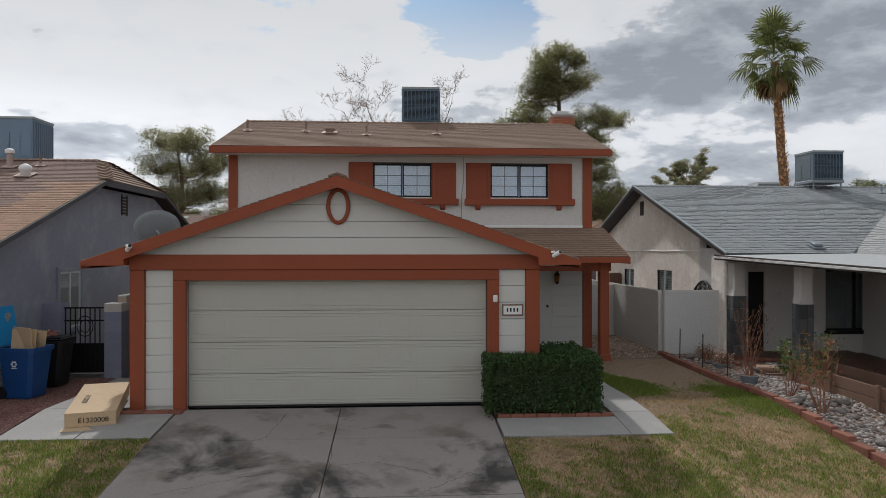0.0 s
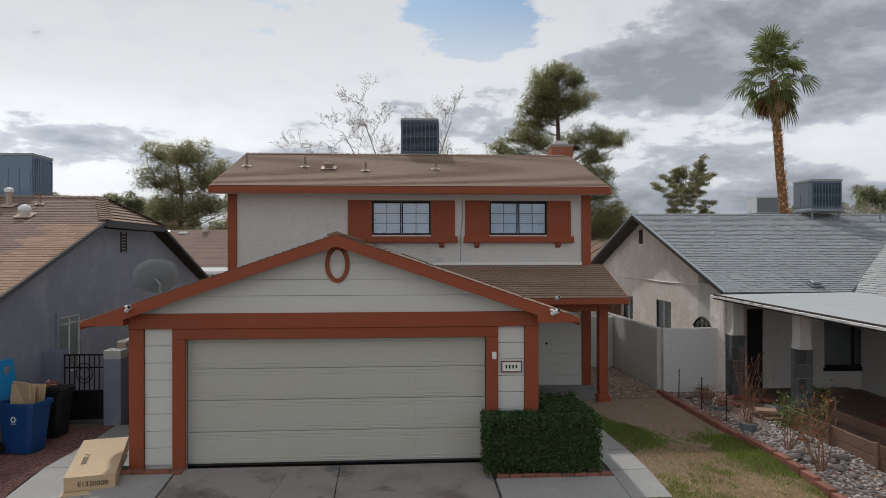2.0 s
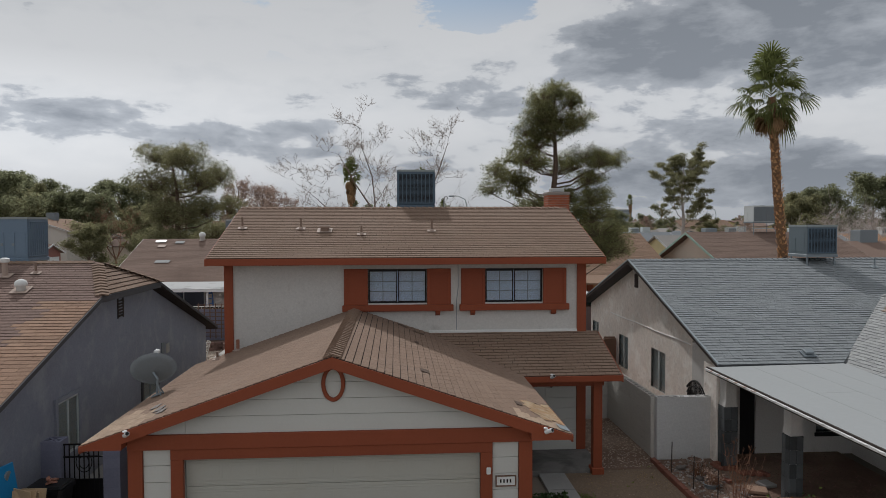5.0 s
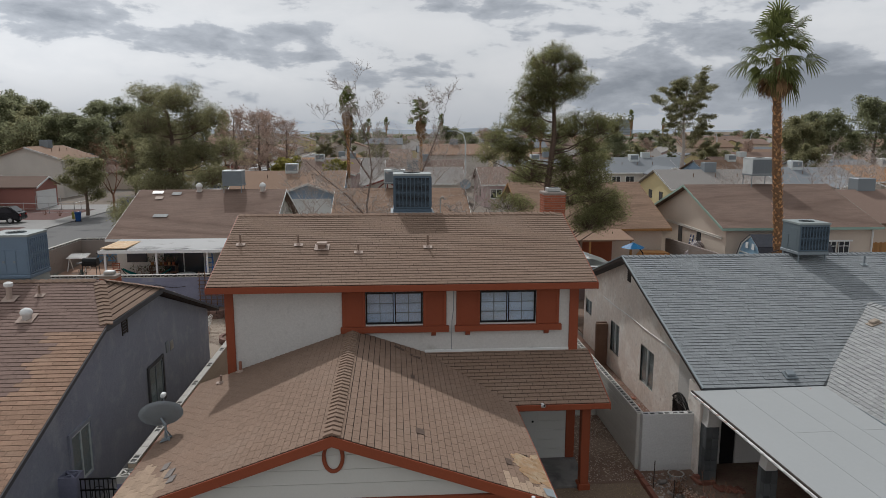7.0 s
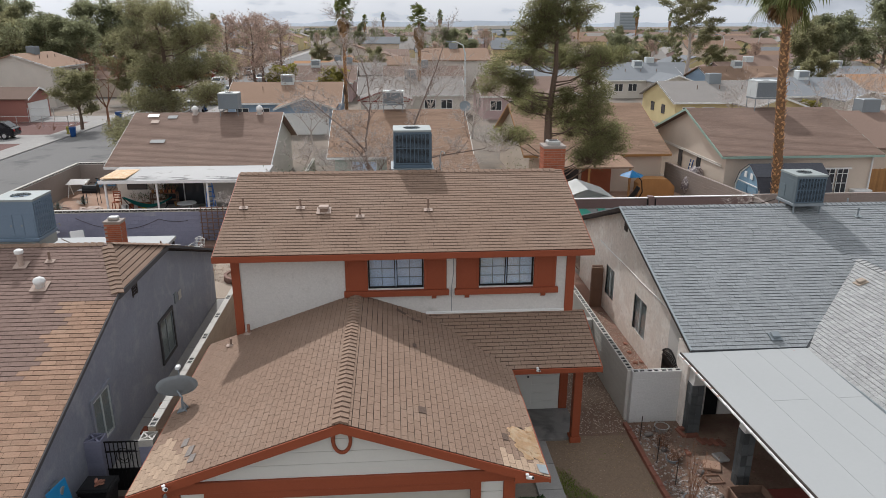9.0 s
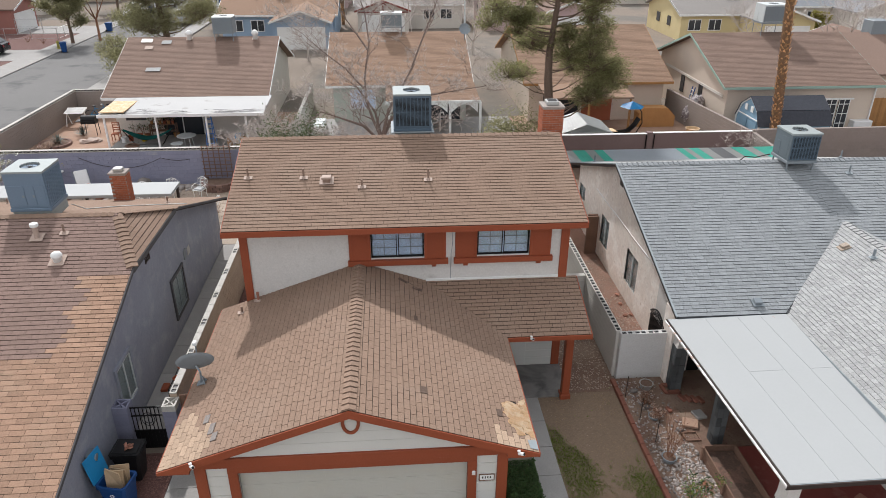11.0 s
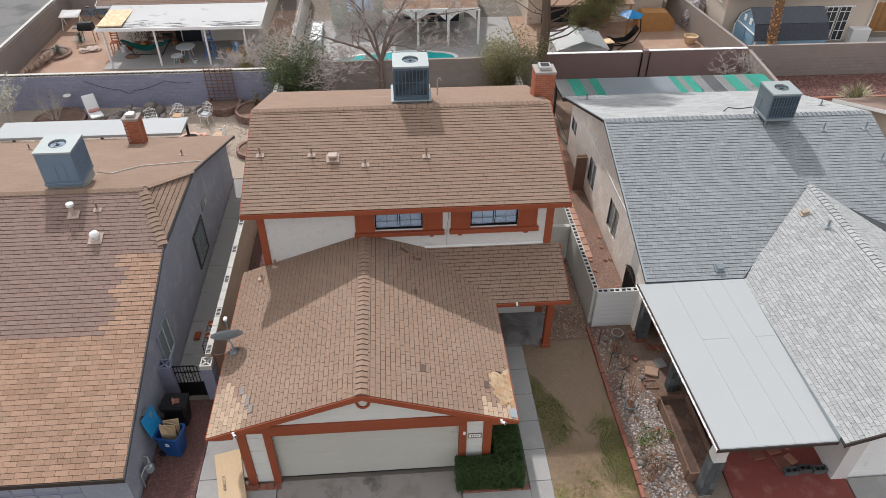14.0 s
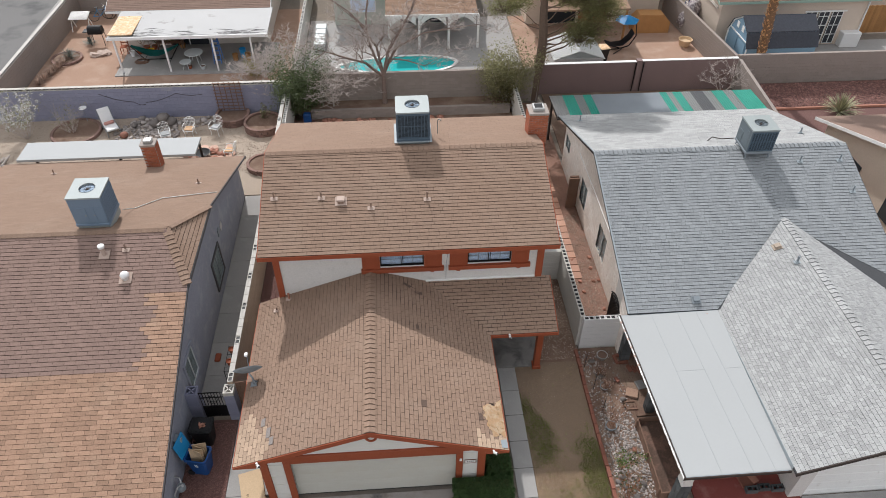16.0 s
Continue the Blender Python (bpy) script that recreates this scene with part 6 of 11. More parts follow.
arched_gate()
g = thing("leaning_door_panel", (8.05, 25.1, 0), "brown wooden shutter panel standing against the wall", "panel")
one("panel", g, WOODWEATHER, 7.78, 8.24, 25.05, 25.17, 0.0, 1.66, 0.01)
one("panel", g, WOODWEATHER, 7.83, 8.24, 25.17, 25.27, 0.0, 1.70, 0.01)

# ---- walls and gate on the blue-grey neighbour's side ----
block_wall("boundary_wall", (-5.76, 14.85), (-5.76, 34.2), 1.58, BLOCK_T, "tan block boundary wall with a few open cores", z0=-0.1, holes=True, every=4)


def iron_gate():
    for x in (-7.02, -5.80):
        p = thing("gate_pillar", (x, 14.65, 0), "grey-blue block gate pillar with a pierced cap", "pillar", "gate pillars")
        w = 0.2 if x < -6.5 else 0.17
        for i in range(7):
            one("block", p, BLOCK_L, x - w, x + w, 14.48, 14.86, -0.1 + i * 0.2, 0.0995 + i * 0.2, 0.002)
        bm = B()
        for dx in (-w, w - 0.04):
            box(bm, x + dx, x + dx + 0.04, 14.48, 14.86, 1.3, 1.47)
        box(bm, x - w + 0.04, x + w - 0.04, 14.48, 14.52, 1.3, 1.47)
        box(bm, x - w + 0.04, x + w - 0.04, 14.82, 14.86, 1.3, 1.47)
        for a in (45, 135):
            box(bm, x - 0.2, x + 0.2, 14.65, 14.69, 1.3, 1.465, 0, Matrix.Rotation(radians(a), 3, "Z"))
        part("pierced_cap", bm, BLOCK_W if x > -6.5 else BLOCK_L, p, "pierced cap block")
    g = thing("iron_gate", (-6.4, 14.6, 0), "black iron gate with a solid lower panel", "gate")
    for i in range(9):
        one("bar", g, BLACKIRON, -6.80 + i * 0.0975, -6.782 + i * 0.0975, 14.60, 14.62, 0.05, 1.38, 0)
    for z in (0.05, 0.62, 1.10, 1.36):
        one("rail", g, BLACKIRON, -6.81, -6.0, 14.595, 14.625, z, z + 0.03, 0)
    one("panel", g, BLACKIRON, -6.8, -6.0, 14.605, 14.615, 0.08, 0.62, 0)
    for r in (0.10, 0.16):
        bm = B()
        tube(bm, [(-6.4 + r * math.cos(a), 14.6, 1.0 + r * 1.3 * math.sin(a)) for a in (2 * math.pi * j / 16 for j in range(17))], 0.009, 5, False)
        part("ornament", bm, BLACKIRON, g)


iron_gate()
g = thing("wooden_side_gate", (-5.1, 14.9, 0), "brown board gate beside the garage", "gate")
for i in range(9):
    one("board", g, WOODWEATHER, -5.62 + i * 0.15, -5.48 + i * 0.15, 14.88, 14.91, 0.02, 1.5 + 0.02 * (i % 3), 0.005)
for z in (0.3, 1.2):
    one("rail", g, WOODWEATHER, -5.62, -4.27, 14.91, 14.95, z, z + 0.09, 0.005)
patch("gravel_strip", -5.64, -4.27, 14.95, 34.2, 0.0, REDGRAVEL, "reddish gravel strip beside the house", "ground")


def plant_stand():
    u = thing("plant_stand", (-6.05, 16.3, 0.0), "black wire plant stand with two clay pots", "plant stand", local=True)
    for x in (-0.16, 0.16):
        for y in (-0.55, 0.55):
            bm = B()
            tube(bm, [(x, y, 0), (x, y, 1.05)], 0.012, 6)
            part("leg", bm, BLACKIRON, u)
    for z in (0.5, 1.02):
        bm = B()
        tube(bm, [(-0.16, -0.55, z), (0.16, -0.55, z), (0.16, 0.55, z), (-0.16, 0.55, z), (-0.16, -0.55, z)], 0.010, 6)
        for k in range(1, 6):
            tube(bm, [(-0.16, -0.55 + k * 0.183, z), (0.16, -0.55 + k * 0.183, z)], 0.006, 4)
        part("shelf", bm, BLACKIRON, u)
    for y in (-0.25, 0.28):
        bm = B()
        lathe(bm, (0, y, 1.03), [(0.07, 0), (0.10, 0.15), (0.11, 0.16), (0.11, 0.18), (0.09, 0.18), (0.085, 0.13)], 14)
        part("clay_pot", bm, BRICK, u, "small clay pot")


plant_stand()
bm = B()
lathe(bm, (-5.15, 15.35, 0.0), [(0.24, 0), (0.28, 0.06), (0.285, 0.40), (0.28, 0.78), (0.25, 0.86), (0.20, 0.88)], 20)
solo("plastic_barrel", bm, BLUEPLASTIC, "blue plastic barrel beside the garage wall", "barrel", smooth=True)
bm = B()
box(bm, -6.95, -6.75, 17.0, 17.35, 0.0, 0.10, 0.02)
solo("floor_mat", bm, REDPAINT, "small folded red mat on the passage floor", "mat")
walkw = thing("side_passage", (-6.5, 20, 0), "grey concrete passage slabs beside the house", "path", kind="structure")


# ---- front yard ----
def slab(parent, x0, x1, y0, y1, lift, material, name="slab", bev=0.012):
    """A paving slab that follows the fall of the lot."""
    bm = B()
    z0, z1 = ground_z(y0) + lift, ground_z(y1) + lift
    prism(bm, [(x0, y0, z0), (x1, y0, z0), (x1, y1, z1), (x0, y1, z1)], (0, 0, -0.12))
    return part(name, bm, material, parent)


drive = thing("driveway", (-1, 9, 0), "cracked concrete driveway with dark oil stains", "driveway", kind="structure")
for i, (ya, yb) in enumerate(((10.02, 11.42), (8.22, 10.0), (6.02, 8.2), (3.02, 6.0), (-2.0, 3.0))):
    for xa, xb in ((-3.52, -0.94), (-0.928, 1.50)):
        slab(drive, xa, xb, ya, yb, 0.005 if i else 0.0, CONCRETE)
bm = B()
for pts in ([(-2.6, 9.3), (-2.2, 9.9), (-1.9, 10.1), (-1.75, 11.3)], [(-2.9, 8.4), (-1.5, 9.0), (-0.3, 9.2), (0.6, 8.7)], [(-1.3, 7.2), (-0.9, 8.9), (-0.95, 10.8)], [(0.3, 8.3), (0.9, 8.8), (1.4, 8.6)]):
    prev = None
    rng = random.Random(len(pts))
    fine = []
    for (ax, ay), (bx, by) in zip(pts, pts[1:]):
        for j in range(16):
            fine.append((ax + (bx - ax) * j / 16 + rng.uniform(-0.022, 0.022), ay + (by - ay) * j / 16 + rng.uniform(-0.022, 0.022)))
    for (ax, ay), (bx, by) in zip(fine, fine[1:]):
        d = Vector((by - ay, ax - bx, 0)).normalized() * 0.0028
        vs = [bm.verts.new((p[0] + s * d.x, p[1] + s * d.y, ground_z(p[1]) + 0.008)) for p, s in (((ax, ay), 1), ((bx, by), 1), ((bx, by), -1), ((ax, ay), -1))]
        bm.faces.new(vs)
part("crack", bm, FELT, drive, "thin dark cracks", kind="stuff")

walkp = thing("front_walk", (3.7, 12.5, 0), "pale concrete front walk of jointed slabs", "path", kind="structure")
for i in range(6):
    ya = 9.95 + i * 1.017
    slab(walkp, 3.43, 4.05, ya, ya + 1.0, 0.02, WALKCONC)
for xa, xb in ((1.54, 3.42),):
    slab(walkp, xa, xb, 9.95, 10.72, 0.02, WALKCONC)
kerb = thing("brick_row", (-3.9, 11.25, -0.05), "flat row of red bricks at the garage corner", "bricks")
for i in range(5):
    xa = -4.42 + i * 0.20
    one("brick", kerb, CURBBRICK, xa, xa + 0.19, 11.19, 11.375, -0.1, ground_z(11.3) + 0.03 + 0.004 * (i % 2), 0.006)
pad = thing("side_pad", (-4.6, 11, 0), "pale concrete pad beside the garage", "path", kind="structure")
for xa, xb, ya, yb in ((-5.72, -4.62, 10.15, 11.6), (-4.60, -3.55, 10.15, 11.25), (-5.72, -4.32, 11.62, 13.2), (-5.72, -4.32, 13.22, 14.5)):
    slab(pad, xa, xb, ya, yb, 0.012, WALKCONC)
for i in range(8):
    slab(walkw, -7.18, -5.87, 14.9 + i * 1.5, 16.385 + i * 1.5, 0.03, WALKCONC)
patch("gravel_bed", -7.18, -5.74, 9.6, 14.5, 0.01, REDGRAVEL, "dark reddish gravel bed between the houses", "ground")


def scatter_pebbles(name, x0, x1, y0, y1, n, size, material, label, seed, lift=0.0, flat=0.6, zf=None):
    rng = random.Random(seed)
    bm = B()
    for _ in range(n):
        x, y = rng.uniform(x0, x1), rng.uniform(y0, y1)
        r = size * rng.uniform(0.6, 1.5)
        z = (zf(x, y) if zf else ground_z(y)) + lift + r * 0.15
        a = rng.uniform(0, 6.3)
        c, s = math.cos(a), math.sin(a)
        ex, ey = r * rng.uniform(0.8, 1.3), r * rng.uniform(0.6, 1.0)
        V = [bm.verts.new((x + ex * c, y + ex * s, z)), bm.verts.new((x - ey * s, y + ey * c, z)), bm.verts.new((x - ex * c, y - ex * s, z)), bm.verts.new((x + ey * s, y - ey * c, z)), bm.verts.new((x + r * 0.1, y, z + r * flat))]
        for i in range(4):
            bm.faces.new((V[i], V[(i + 1) % 4], V[4]))
    ob = new(name, finish(name, bm, material))
    return tagged(ob, label, "gravel", kind="stuff")


BEDSOIL = mat("dark_planter_soil", (0.105, 0.068, 0.052), 1.0, big=(1.5, 0.25), small=(22, 0.5), bump=(30, 0.9), second=((0.17, 0.10, 0.075), 3.0, 0.48, 0.62))
PEBBLE_RED = mat("red_gravel_stone", (0.20, 0.105, 0.09), 0.9, bump=None, island=0.9)
PEBBLE_TAN = mat("tan_gravel_stone", (0.38, 0.30, 0.24), 0.9, bump=None, island=0.8)
scatter_pebbles("gravel", -7.15, -5.76, 10.05, 14.4, 9000, 0.018, PEBBLE_RED, "dark reddish gravel between the houses", 1, 0.012)
scatter_pebbles("gravel", -5.6, -4.3, 15.0, 26, 5000, 0.022, PEBBLE_RED, "reddish gravel strip beside the house", 2, 0.004)

scatter_pebbles("gravel", 6.75, 8.25, 17.0, 24.5, 3500, 0.020, PEBBLE_TAN, "reddish-tan gravel of the narrow side yard", 8, 0.004)
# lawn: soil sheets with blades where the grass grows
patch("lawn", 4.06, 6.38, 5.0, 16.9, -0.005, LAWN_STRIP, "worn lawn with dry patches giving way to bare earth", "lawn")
patch("lawn", 1.52, 4.06, 3.0, 9.94, -0.005, LAWN, "worn front lawn with dry patches", "lawn")
patch("lawn", 4.06, 6.38, -2.0, 5.0, -0.005, LAWN, "worn front lawn with dry patches", "lawn")
patch("lawn", -9.0, -3.54, 2.0, 10.14, -0.005, LAWN, "green front lawn beside the driveway", "lawn")
patch("lawn", 1.52, 4.06, -2.0, 3.0, -0.005, LAWN, "worn front lawn with dry patches", "lawn")
patch("lawn", -9.0, -3.54, -2.0, 2.0, -0.005, LAWN, "green front lawn beside the driveway", "lawn")
patch("pavement", -60, 60, -3.5, -2.02, 0.0, WALKCONC, "pale concrete pavement along the street", "pavement")
patch("road", -60, 60, -13.0, -3.52, -0.12, ASPHALT, "grey asphalt street in front of the houses", "road")
patch("porch_border", 4.06, 6.5, 16.2, 20.4, 0.0, SOIL, "bare earth with small stones beside the porch", "ground")


def blades(areas, n, seed, pick, material, label, h=(0.025, 0.06), w=0.006):
    rng = random.Random(seed)
    bm = B()
    for x0, x1, y0, y1, share in areas:
        for _ in range(int(n * share)):
            x, y = rng.uniform(x0, x1), rng.uniform(y0, y1)
            if rng.random() > pick(x, y):
                continue
            z, hh, a = ground_z(y) - 0.008, rng.uniform(*h), rng.uniform(0, 6.3)
            dx, dy = w * math.cos(a), w * math.sin(a)
            lx, ly = rng.uniform(-0.7, 0.7) * hh, rng.uniform(-0.7, 0.7) * hh
            bm.faces.new([bm.verts.new(p) for p in ((x - dx, y - dy, z), (x + dx, y + dy, z), (x + lx, y + ly, z + hh))])
    ob = new("grass", finish("grass", bm, material))
    tagged(ob, label, "grass", kind="stuff")


def green_share(x, y):
    f = noise.noise(Vector((x * 0.75, y * 0.75, 1.3))) + 0.7 * noise.noise(Vector((x * 3.4, y * 3.4, 7.0))) + 0.5 * noise.noise(Vector((x * 9.0, y * 9.0, 2.0)))
    if x < -3:
        return max(0.0, min(1.0, 0.62 + f * 0.9 - 0.5 * max(0.0, min(1.0, (y - 9.0) / 1.0)) * (x > -4.6)))
    if x > 4.0:
        # green lies along the walk and the brick edging, the middle is worn
        edge = max(math.exp(-((x - 4.3) / 0.45) ** 2) * (1 if y < 14.6 else 0.1), math.exp(-((x - 6.1) / 0.5) ** 2) * (1 if y < 14.5 else 0.15))
        spot = math.exp(-((x - 4.5) / 0.42) ** 2 - ((y - 13.1) / 0.75) ** 2) + 0.7 * math.exp(-((x - 4.2) / 0.2) ** 2 - ((y - 14.3) / 0.5) ** 2) + 1.1 * math.exp(-((x - 6.15) / 0.42) ** 2 - ((y - 11.6) / 1.3) ** 2) + 0.3 * math.exp(-((x - 5.2) / 0.9) ** 2 - ((y - 10.6) / 0.9) ** 2)
        far, near = 2.9 * spot + 0.8 * f - 0.30, 0.04 + 0.9 * f + 0.28 * edge
        w = max(0.0, min(1.0, (y - 9.2) / 2.4))
        return max(0.0, min(1.0, near + (far - near) * w))
    return max(0.0, min(1.0, (0.55 if y > 7.6 else 0.28) + 1.0 * f))


def dry_share(x, y):
    f = noise.noise(Vector((x * 0.9, y * 0.9, 11.0)))
    if x < -3:
        return 0.5
    return max(0.0, min(1.0, max(0.05, min(0.9, 0.9 - 0.24 * (y - 10.0))) + 0.4 * f))


LAWNS = ((4.06, 6.38, 5.5, 16.4, 0.52), (1.52, 4.06, 5.5, 9.94, 0.24), (-7.5, -3.55, 6.5, 10.14, 0.30))
blades(LAWNS, 240000, 3, green_share, GRASS_G, "patchy green grass of the front lawn")
blades(LAWNS, 170000, 4, dry_share, GRASS_D, "dry straw-coloured grass of the front lawn", (0.012, 0.035))


def leaf(bm, rng, p, s, aspect=0.45):
    u = Vector((rng.gauss(0, 1), rng.gauss(0, 1), rng.gauss(0, 0.8))).normalized()
    v = u.orthogonal().normalized()
    v = (v * math.cos(rng.uniform(0, 3.1)) + u.cross(v) * math.sin(rng.uniform(0, 3.1))).normalized()
    a, b = u * s * 0.5, v * s * aspect * 0.5
    bm.faces.new([bm.verts.new(q) for q in (p - a, p + b, p + a, p - b)])


def hedge():
    h = thing("hedge", (2.3, 11.0, -0.1), "dense dark green clipped box hedge beside the garage", "hedge")
    rng = random.Random(9)
    bm, core = B(), B()
    for x0, x1, y0, y1, z1 in ((1.36, 3.24, 10.70, 11.33, 0.90), (2.44, 3.26, 11.33, 12.7, 0.88)):
        box(core, x0 + 0.1, x1 - 0.1, y0 + 0.12, y1 - 0.1, -0.02, z1 - 0.1, 0.08)
        areas = (((x1 - x0) * (y1 - y0), "t"), ((x1 - x0) * z1, "f"), ((y1 - y0) * z1, "l"), ((y1 - y0) * z1, "r"), ((x1 - x0) * z1, "b"))
        for a, side in areas:
            for _ in range(int(a * 3400)):
                u, v, d = rng.random(), rng.random(), -abs(rng.gauss(0, 0.028))
                bulge = 0.05 * noise.noise(Vector((u * 4 + x0, v * 4, ord(side[0]) * 3.1))) - 0.04
                edge = lambda q: 0.13 * max(0, (abs(q - 0.5) - 0.38) / 0.12) ** 2
                if side == "t":
                    p = (x0 + u * (x1 - x0), y0 + v * (y1 - y0), z1 + d + bulge - edge(u) * 0.8 - edge(v) * 0.8)
                elif side in "fb":
                    yy = y0 - d * (1 if side == "f" else 0) - bulge if side == "f" else y1 + d
                    p = (x0 + u * (x1 - x0), yy + (edge(v) if v > 0.5 else 0) * (1 if side == "f" else -1), 0.02 - 0.12 + v * (z1 + 0.1))
                else:
                    p = ((x0 - d - bulge) if side == "l" else (x1 + d + bulge), y0 + u * (y1 - y0), -0.1 + v * (z1 + 0.1))
                if p[2] < 0.0 + 0.05 * math.sin(p[0] * 9) and rng.random() < 0.9:
                    continue
                leaf(bm, rng, Vector(p), rng.uniform(0.03, 0.055), 0.6)
    part("foliage_core", core, LEAF_DARK, h)
    part("foliage", bm, LEAF_HEDGE, h, "small glossy dark green leaves", kind="stuff")
    for i in range(7):
        bm = B()
        x = 1.55 + i * 0.25
        tube(bm, [(x, 10.95, -0.2), (x + rng.uniform(-0.05, 0.05), 10.9, 0.25)], 0.018, 5)
        part("stem", bm, BARK, h)


hedge()
row = thing("brick_row", (2.4, 10.72, -0.1), "low row of red bricks at the foot of the hedge", "bricks")
for i in range(9):
    one("brick", row, CURBBRICK, 1.56 + i * 0.205, 1.755 + i * 0.205, 10.725, 10.80, ground_z(10.7) - 0.05, ground_z(10.7) + 0.075, 0.006)

# brick edging and the stone bed
edging = thing("brick_edging", (6.45, 12, 0), "row of old red bricks along the lawn", "edging", kind="structure")
rng = random.Random(6)
y = 5.6
while y < 16.6:
    bm = B()
    box(bm, -0.06, 0.06, -0.195, 0.195, -0.05, 0.10, 0.008, Matrix.Rotation(rng.uniform(-0.05, 0.05), 3, "Z"))
    bmesh.ops.translate(bm, verts=bm.verts, vec=(6.45 + rng.uniform(-0.012, 0.012), y, ground_z(y) + rng.uniform(-0.01, 0.012)))
    part("brick", bm, CURBBRICK, edging)
    y += 0.402
patch("stone_bed", 6.52, 7.97, 5.0, 16.75, 0.0, SOIL, "reddish soil bed with river stones", "ground")
patch("stone_bed", 7.98, 11.5, 13.7, 17.0, 0.0, SOIL, "bare reddish soil under the patio cover", "ground")
patch("red_patio", 8.95, 12.3, 6.0, 13.65, 0.02, REDCONC, "red painted concrete patio floor", "floor")
patch("neighbour_drive", 12.35, 17.5, 2.0, 10.45, 0.02, WALKCONC, "pale concrete neighbour's driveway", "driveway")
patch("far_yard", 7.98, 12.3, 2.0, 6.0, 0.0, SOIL, "bare front yard soil", "ground")
bm = B()
for i in range(5600):
    y = rng.uniform(6.0, 16.6)
    x = rng.uniform(6.55, 7.83)
    dens = (1.0 if x > 6.72 + 0.06 * math.sin(y * 3) else 0.35) if y < 13.9 else 0.16 if x > 7.3 else 0.45
    if rng.random() > dens:
        continue
    r = (0.014 + 0.040 * rng.random() ** 1.6) * (1 if y < 13.6 else 0.8)
    stone(bm, (x, y, ground_z(y) + r * rng.uniform(0.0, 0.35)), r * rng.uniform(0.8, 1.5), r, r * 0.5, rng, 1)
tagged(new("river_stones", finish("river_stones", bm, STONES, True)), "bed of rounded grey and pink river stones", "stones", kind="stuff")
for k in range(11):
    bm = B()
    x, y = rng.uniform(6.7, 7.7), rng.uniform(8, 16.3)
    r = rng.uniform(0.065, 0.11)
    stone(bm, (x, y, ground_z(y) + r * 0.4), r * 1.3, r, r * 0.6, rng, 2)
    solo("large_stone", bm, REDSTONES if rng.random() < 0.12 else STONES, "large rounded stone in the planting bed", "stone", "large bed stones", smooth=True)
scatter_pebbles("rubble", 6.5, 11, 13.8, 16.8, 1300, 0.017, PEBBLE_RED, "small reddish rubble in the bed", 5, 0.004)
scatter_pebbles("rubble", 4.9, 6.5, 16.3, 20.4, 1600, 0.020, PEBBLE_TAN, "pale rubble beside the porch", 6, 0.004)
scatter_pebbles("rubble", 4.1, 6.35, 11, 16.4, 400, 0.010, PEBBLE_TAN, "scattered small stones on the bare lawn", 7, 0.0)
for k, (x, y, a, m, w, d) in enumerate(((8.24, 15.70, 0.25, CURBBRICK, 0.30, 0.12), (8.40, 15.66, 0.25, CURBBRICK, 0.30, 0.12), (8.57, 15.62, 0.25, CURBBRICK, 0.30, 0.12), (8.74, 15.58, 0.25, CURBBRICK, 0.30, 0.12), (7.84, 16.12, 0.15, CURBBRICK, 0.40, 0.10), (8.0, 16.30, 1.6, CURBBRICK, 0.30, 0.10), (8.10, 15.98, 1.6, CURBBRICK, 0.34, 0.10), (7.66, 15.22, 0.3, CURBBRICK, 0.22, 0.12), (8.44, 14.95, 0.2, WALKCONC, 0.36, 0.30), (8.05, 14.62, 1.2, PATIODIRT, 0.42, 0.36), (10.62, 11.5, 0.2, CURBBRICK, 0.40, 0.36), (10.74, 11.02, 0.15, CURBBRICK, 0.40, 0.40), (10.1, 11.35, 0.1, CURBBRICK, 0.40, 0.36), (11.1, 11.6, 0.5, REDSTONES, 0.30, 0.26), (11.0, 11.1, 0.4, REDSTONES, 0.34, 0.24))):
    bm = B()
    box(bm, -d / 2, d / 2, -w / 2, w / 2, -0.02, 0.05, 0.01, Matrix.Rotation(a, 3, "Z"))
    bmesh.ops.translate(bm, verts=bm.verts, vec=(x, y, ground_z(y) + 0.03))
    solo("paver", bm, m, "loose paver lying on the soil", "paver", "loose pavers")


def planter_box(x0, x1, y0, y1, h, label):
    p = thing("wooden_planter", ((x0 + x1) / 2, (y0 + y1) / 2, ground_z(y0)), label, "planter")
    z = ground_z((y0 + y1) / 2) - 0.05
    n = max(1, round(h / 0.19))
    for i in range(n):
        za, zb = z + i * h / n, z + (i + 1) * h / n - 0.008
        one("board", p, WOODWEATHER, x0, x0 + 0.04, y0, y1, za, zb, 0.006)
        one("board", p, WOODWEATHER, x1 - 0.04, x1, y0, y1, za, zb, 0.006)
        one("board", p, WOODWEATHER, x0 + 0.04, x1 - 0.04, y0, y0 + 0.04, za, zb, 0.006)
        one("board", p, WOODWEATHER, x0 + 0.04, x1 - 0.04, y1 - 0.04, y1, za, zb, 0.006)
    for yy in (y0 + 0.1, (y0 + y1) / 2, y1 - 0.15):
        one("stake", p, WOODWEATHER, x0 - 0.05, x0 - 0.002, yy, yy + 0.08, z, z + h + 0.03, 0.006)
    one("soil", p, BEDSOIL, x0 + 0.045, x1 - 0.045, y0 + 0.045, y1 - 0.045, z, z + h - 0.2, 0)


planter_box(7.82, 8.70, 10.64, 13.38, 0.42, "long weathered wooden planter with bare soil")
planter_box(7.68, 8.10, 13.95, 14.3, 0.10, "small square wooden edging frame")


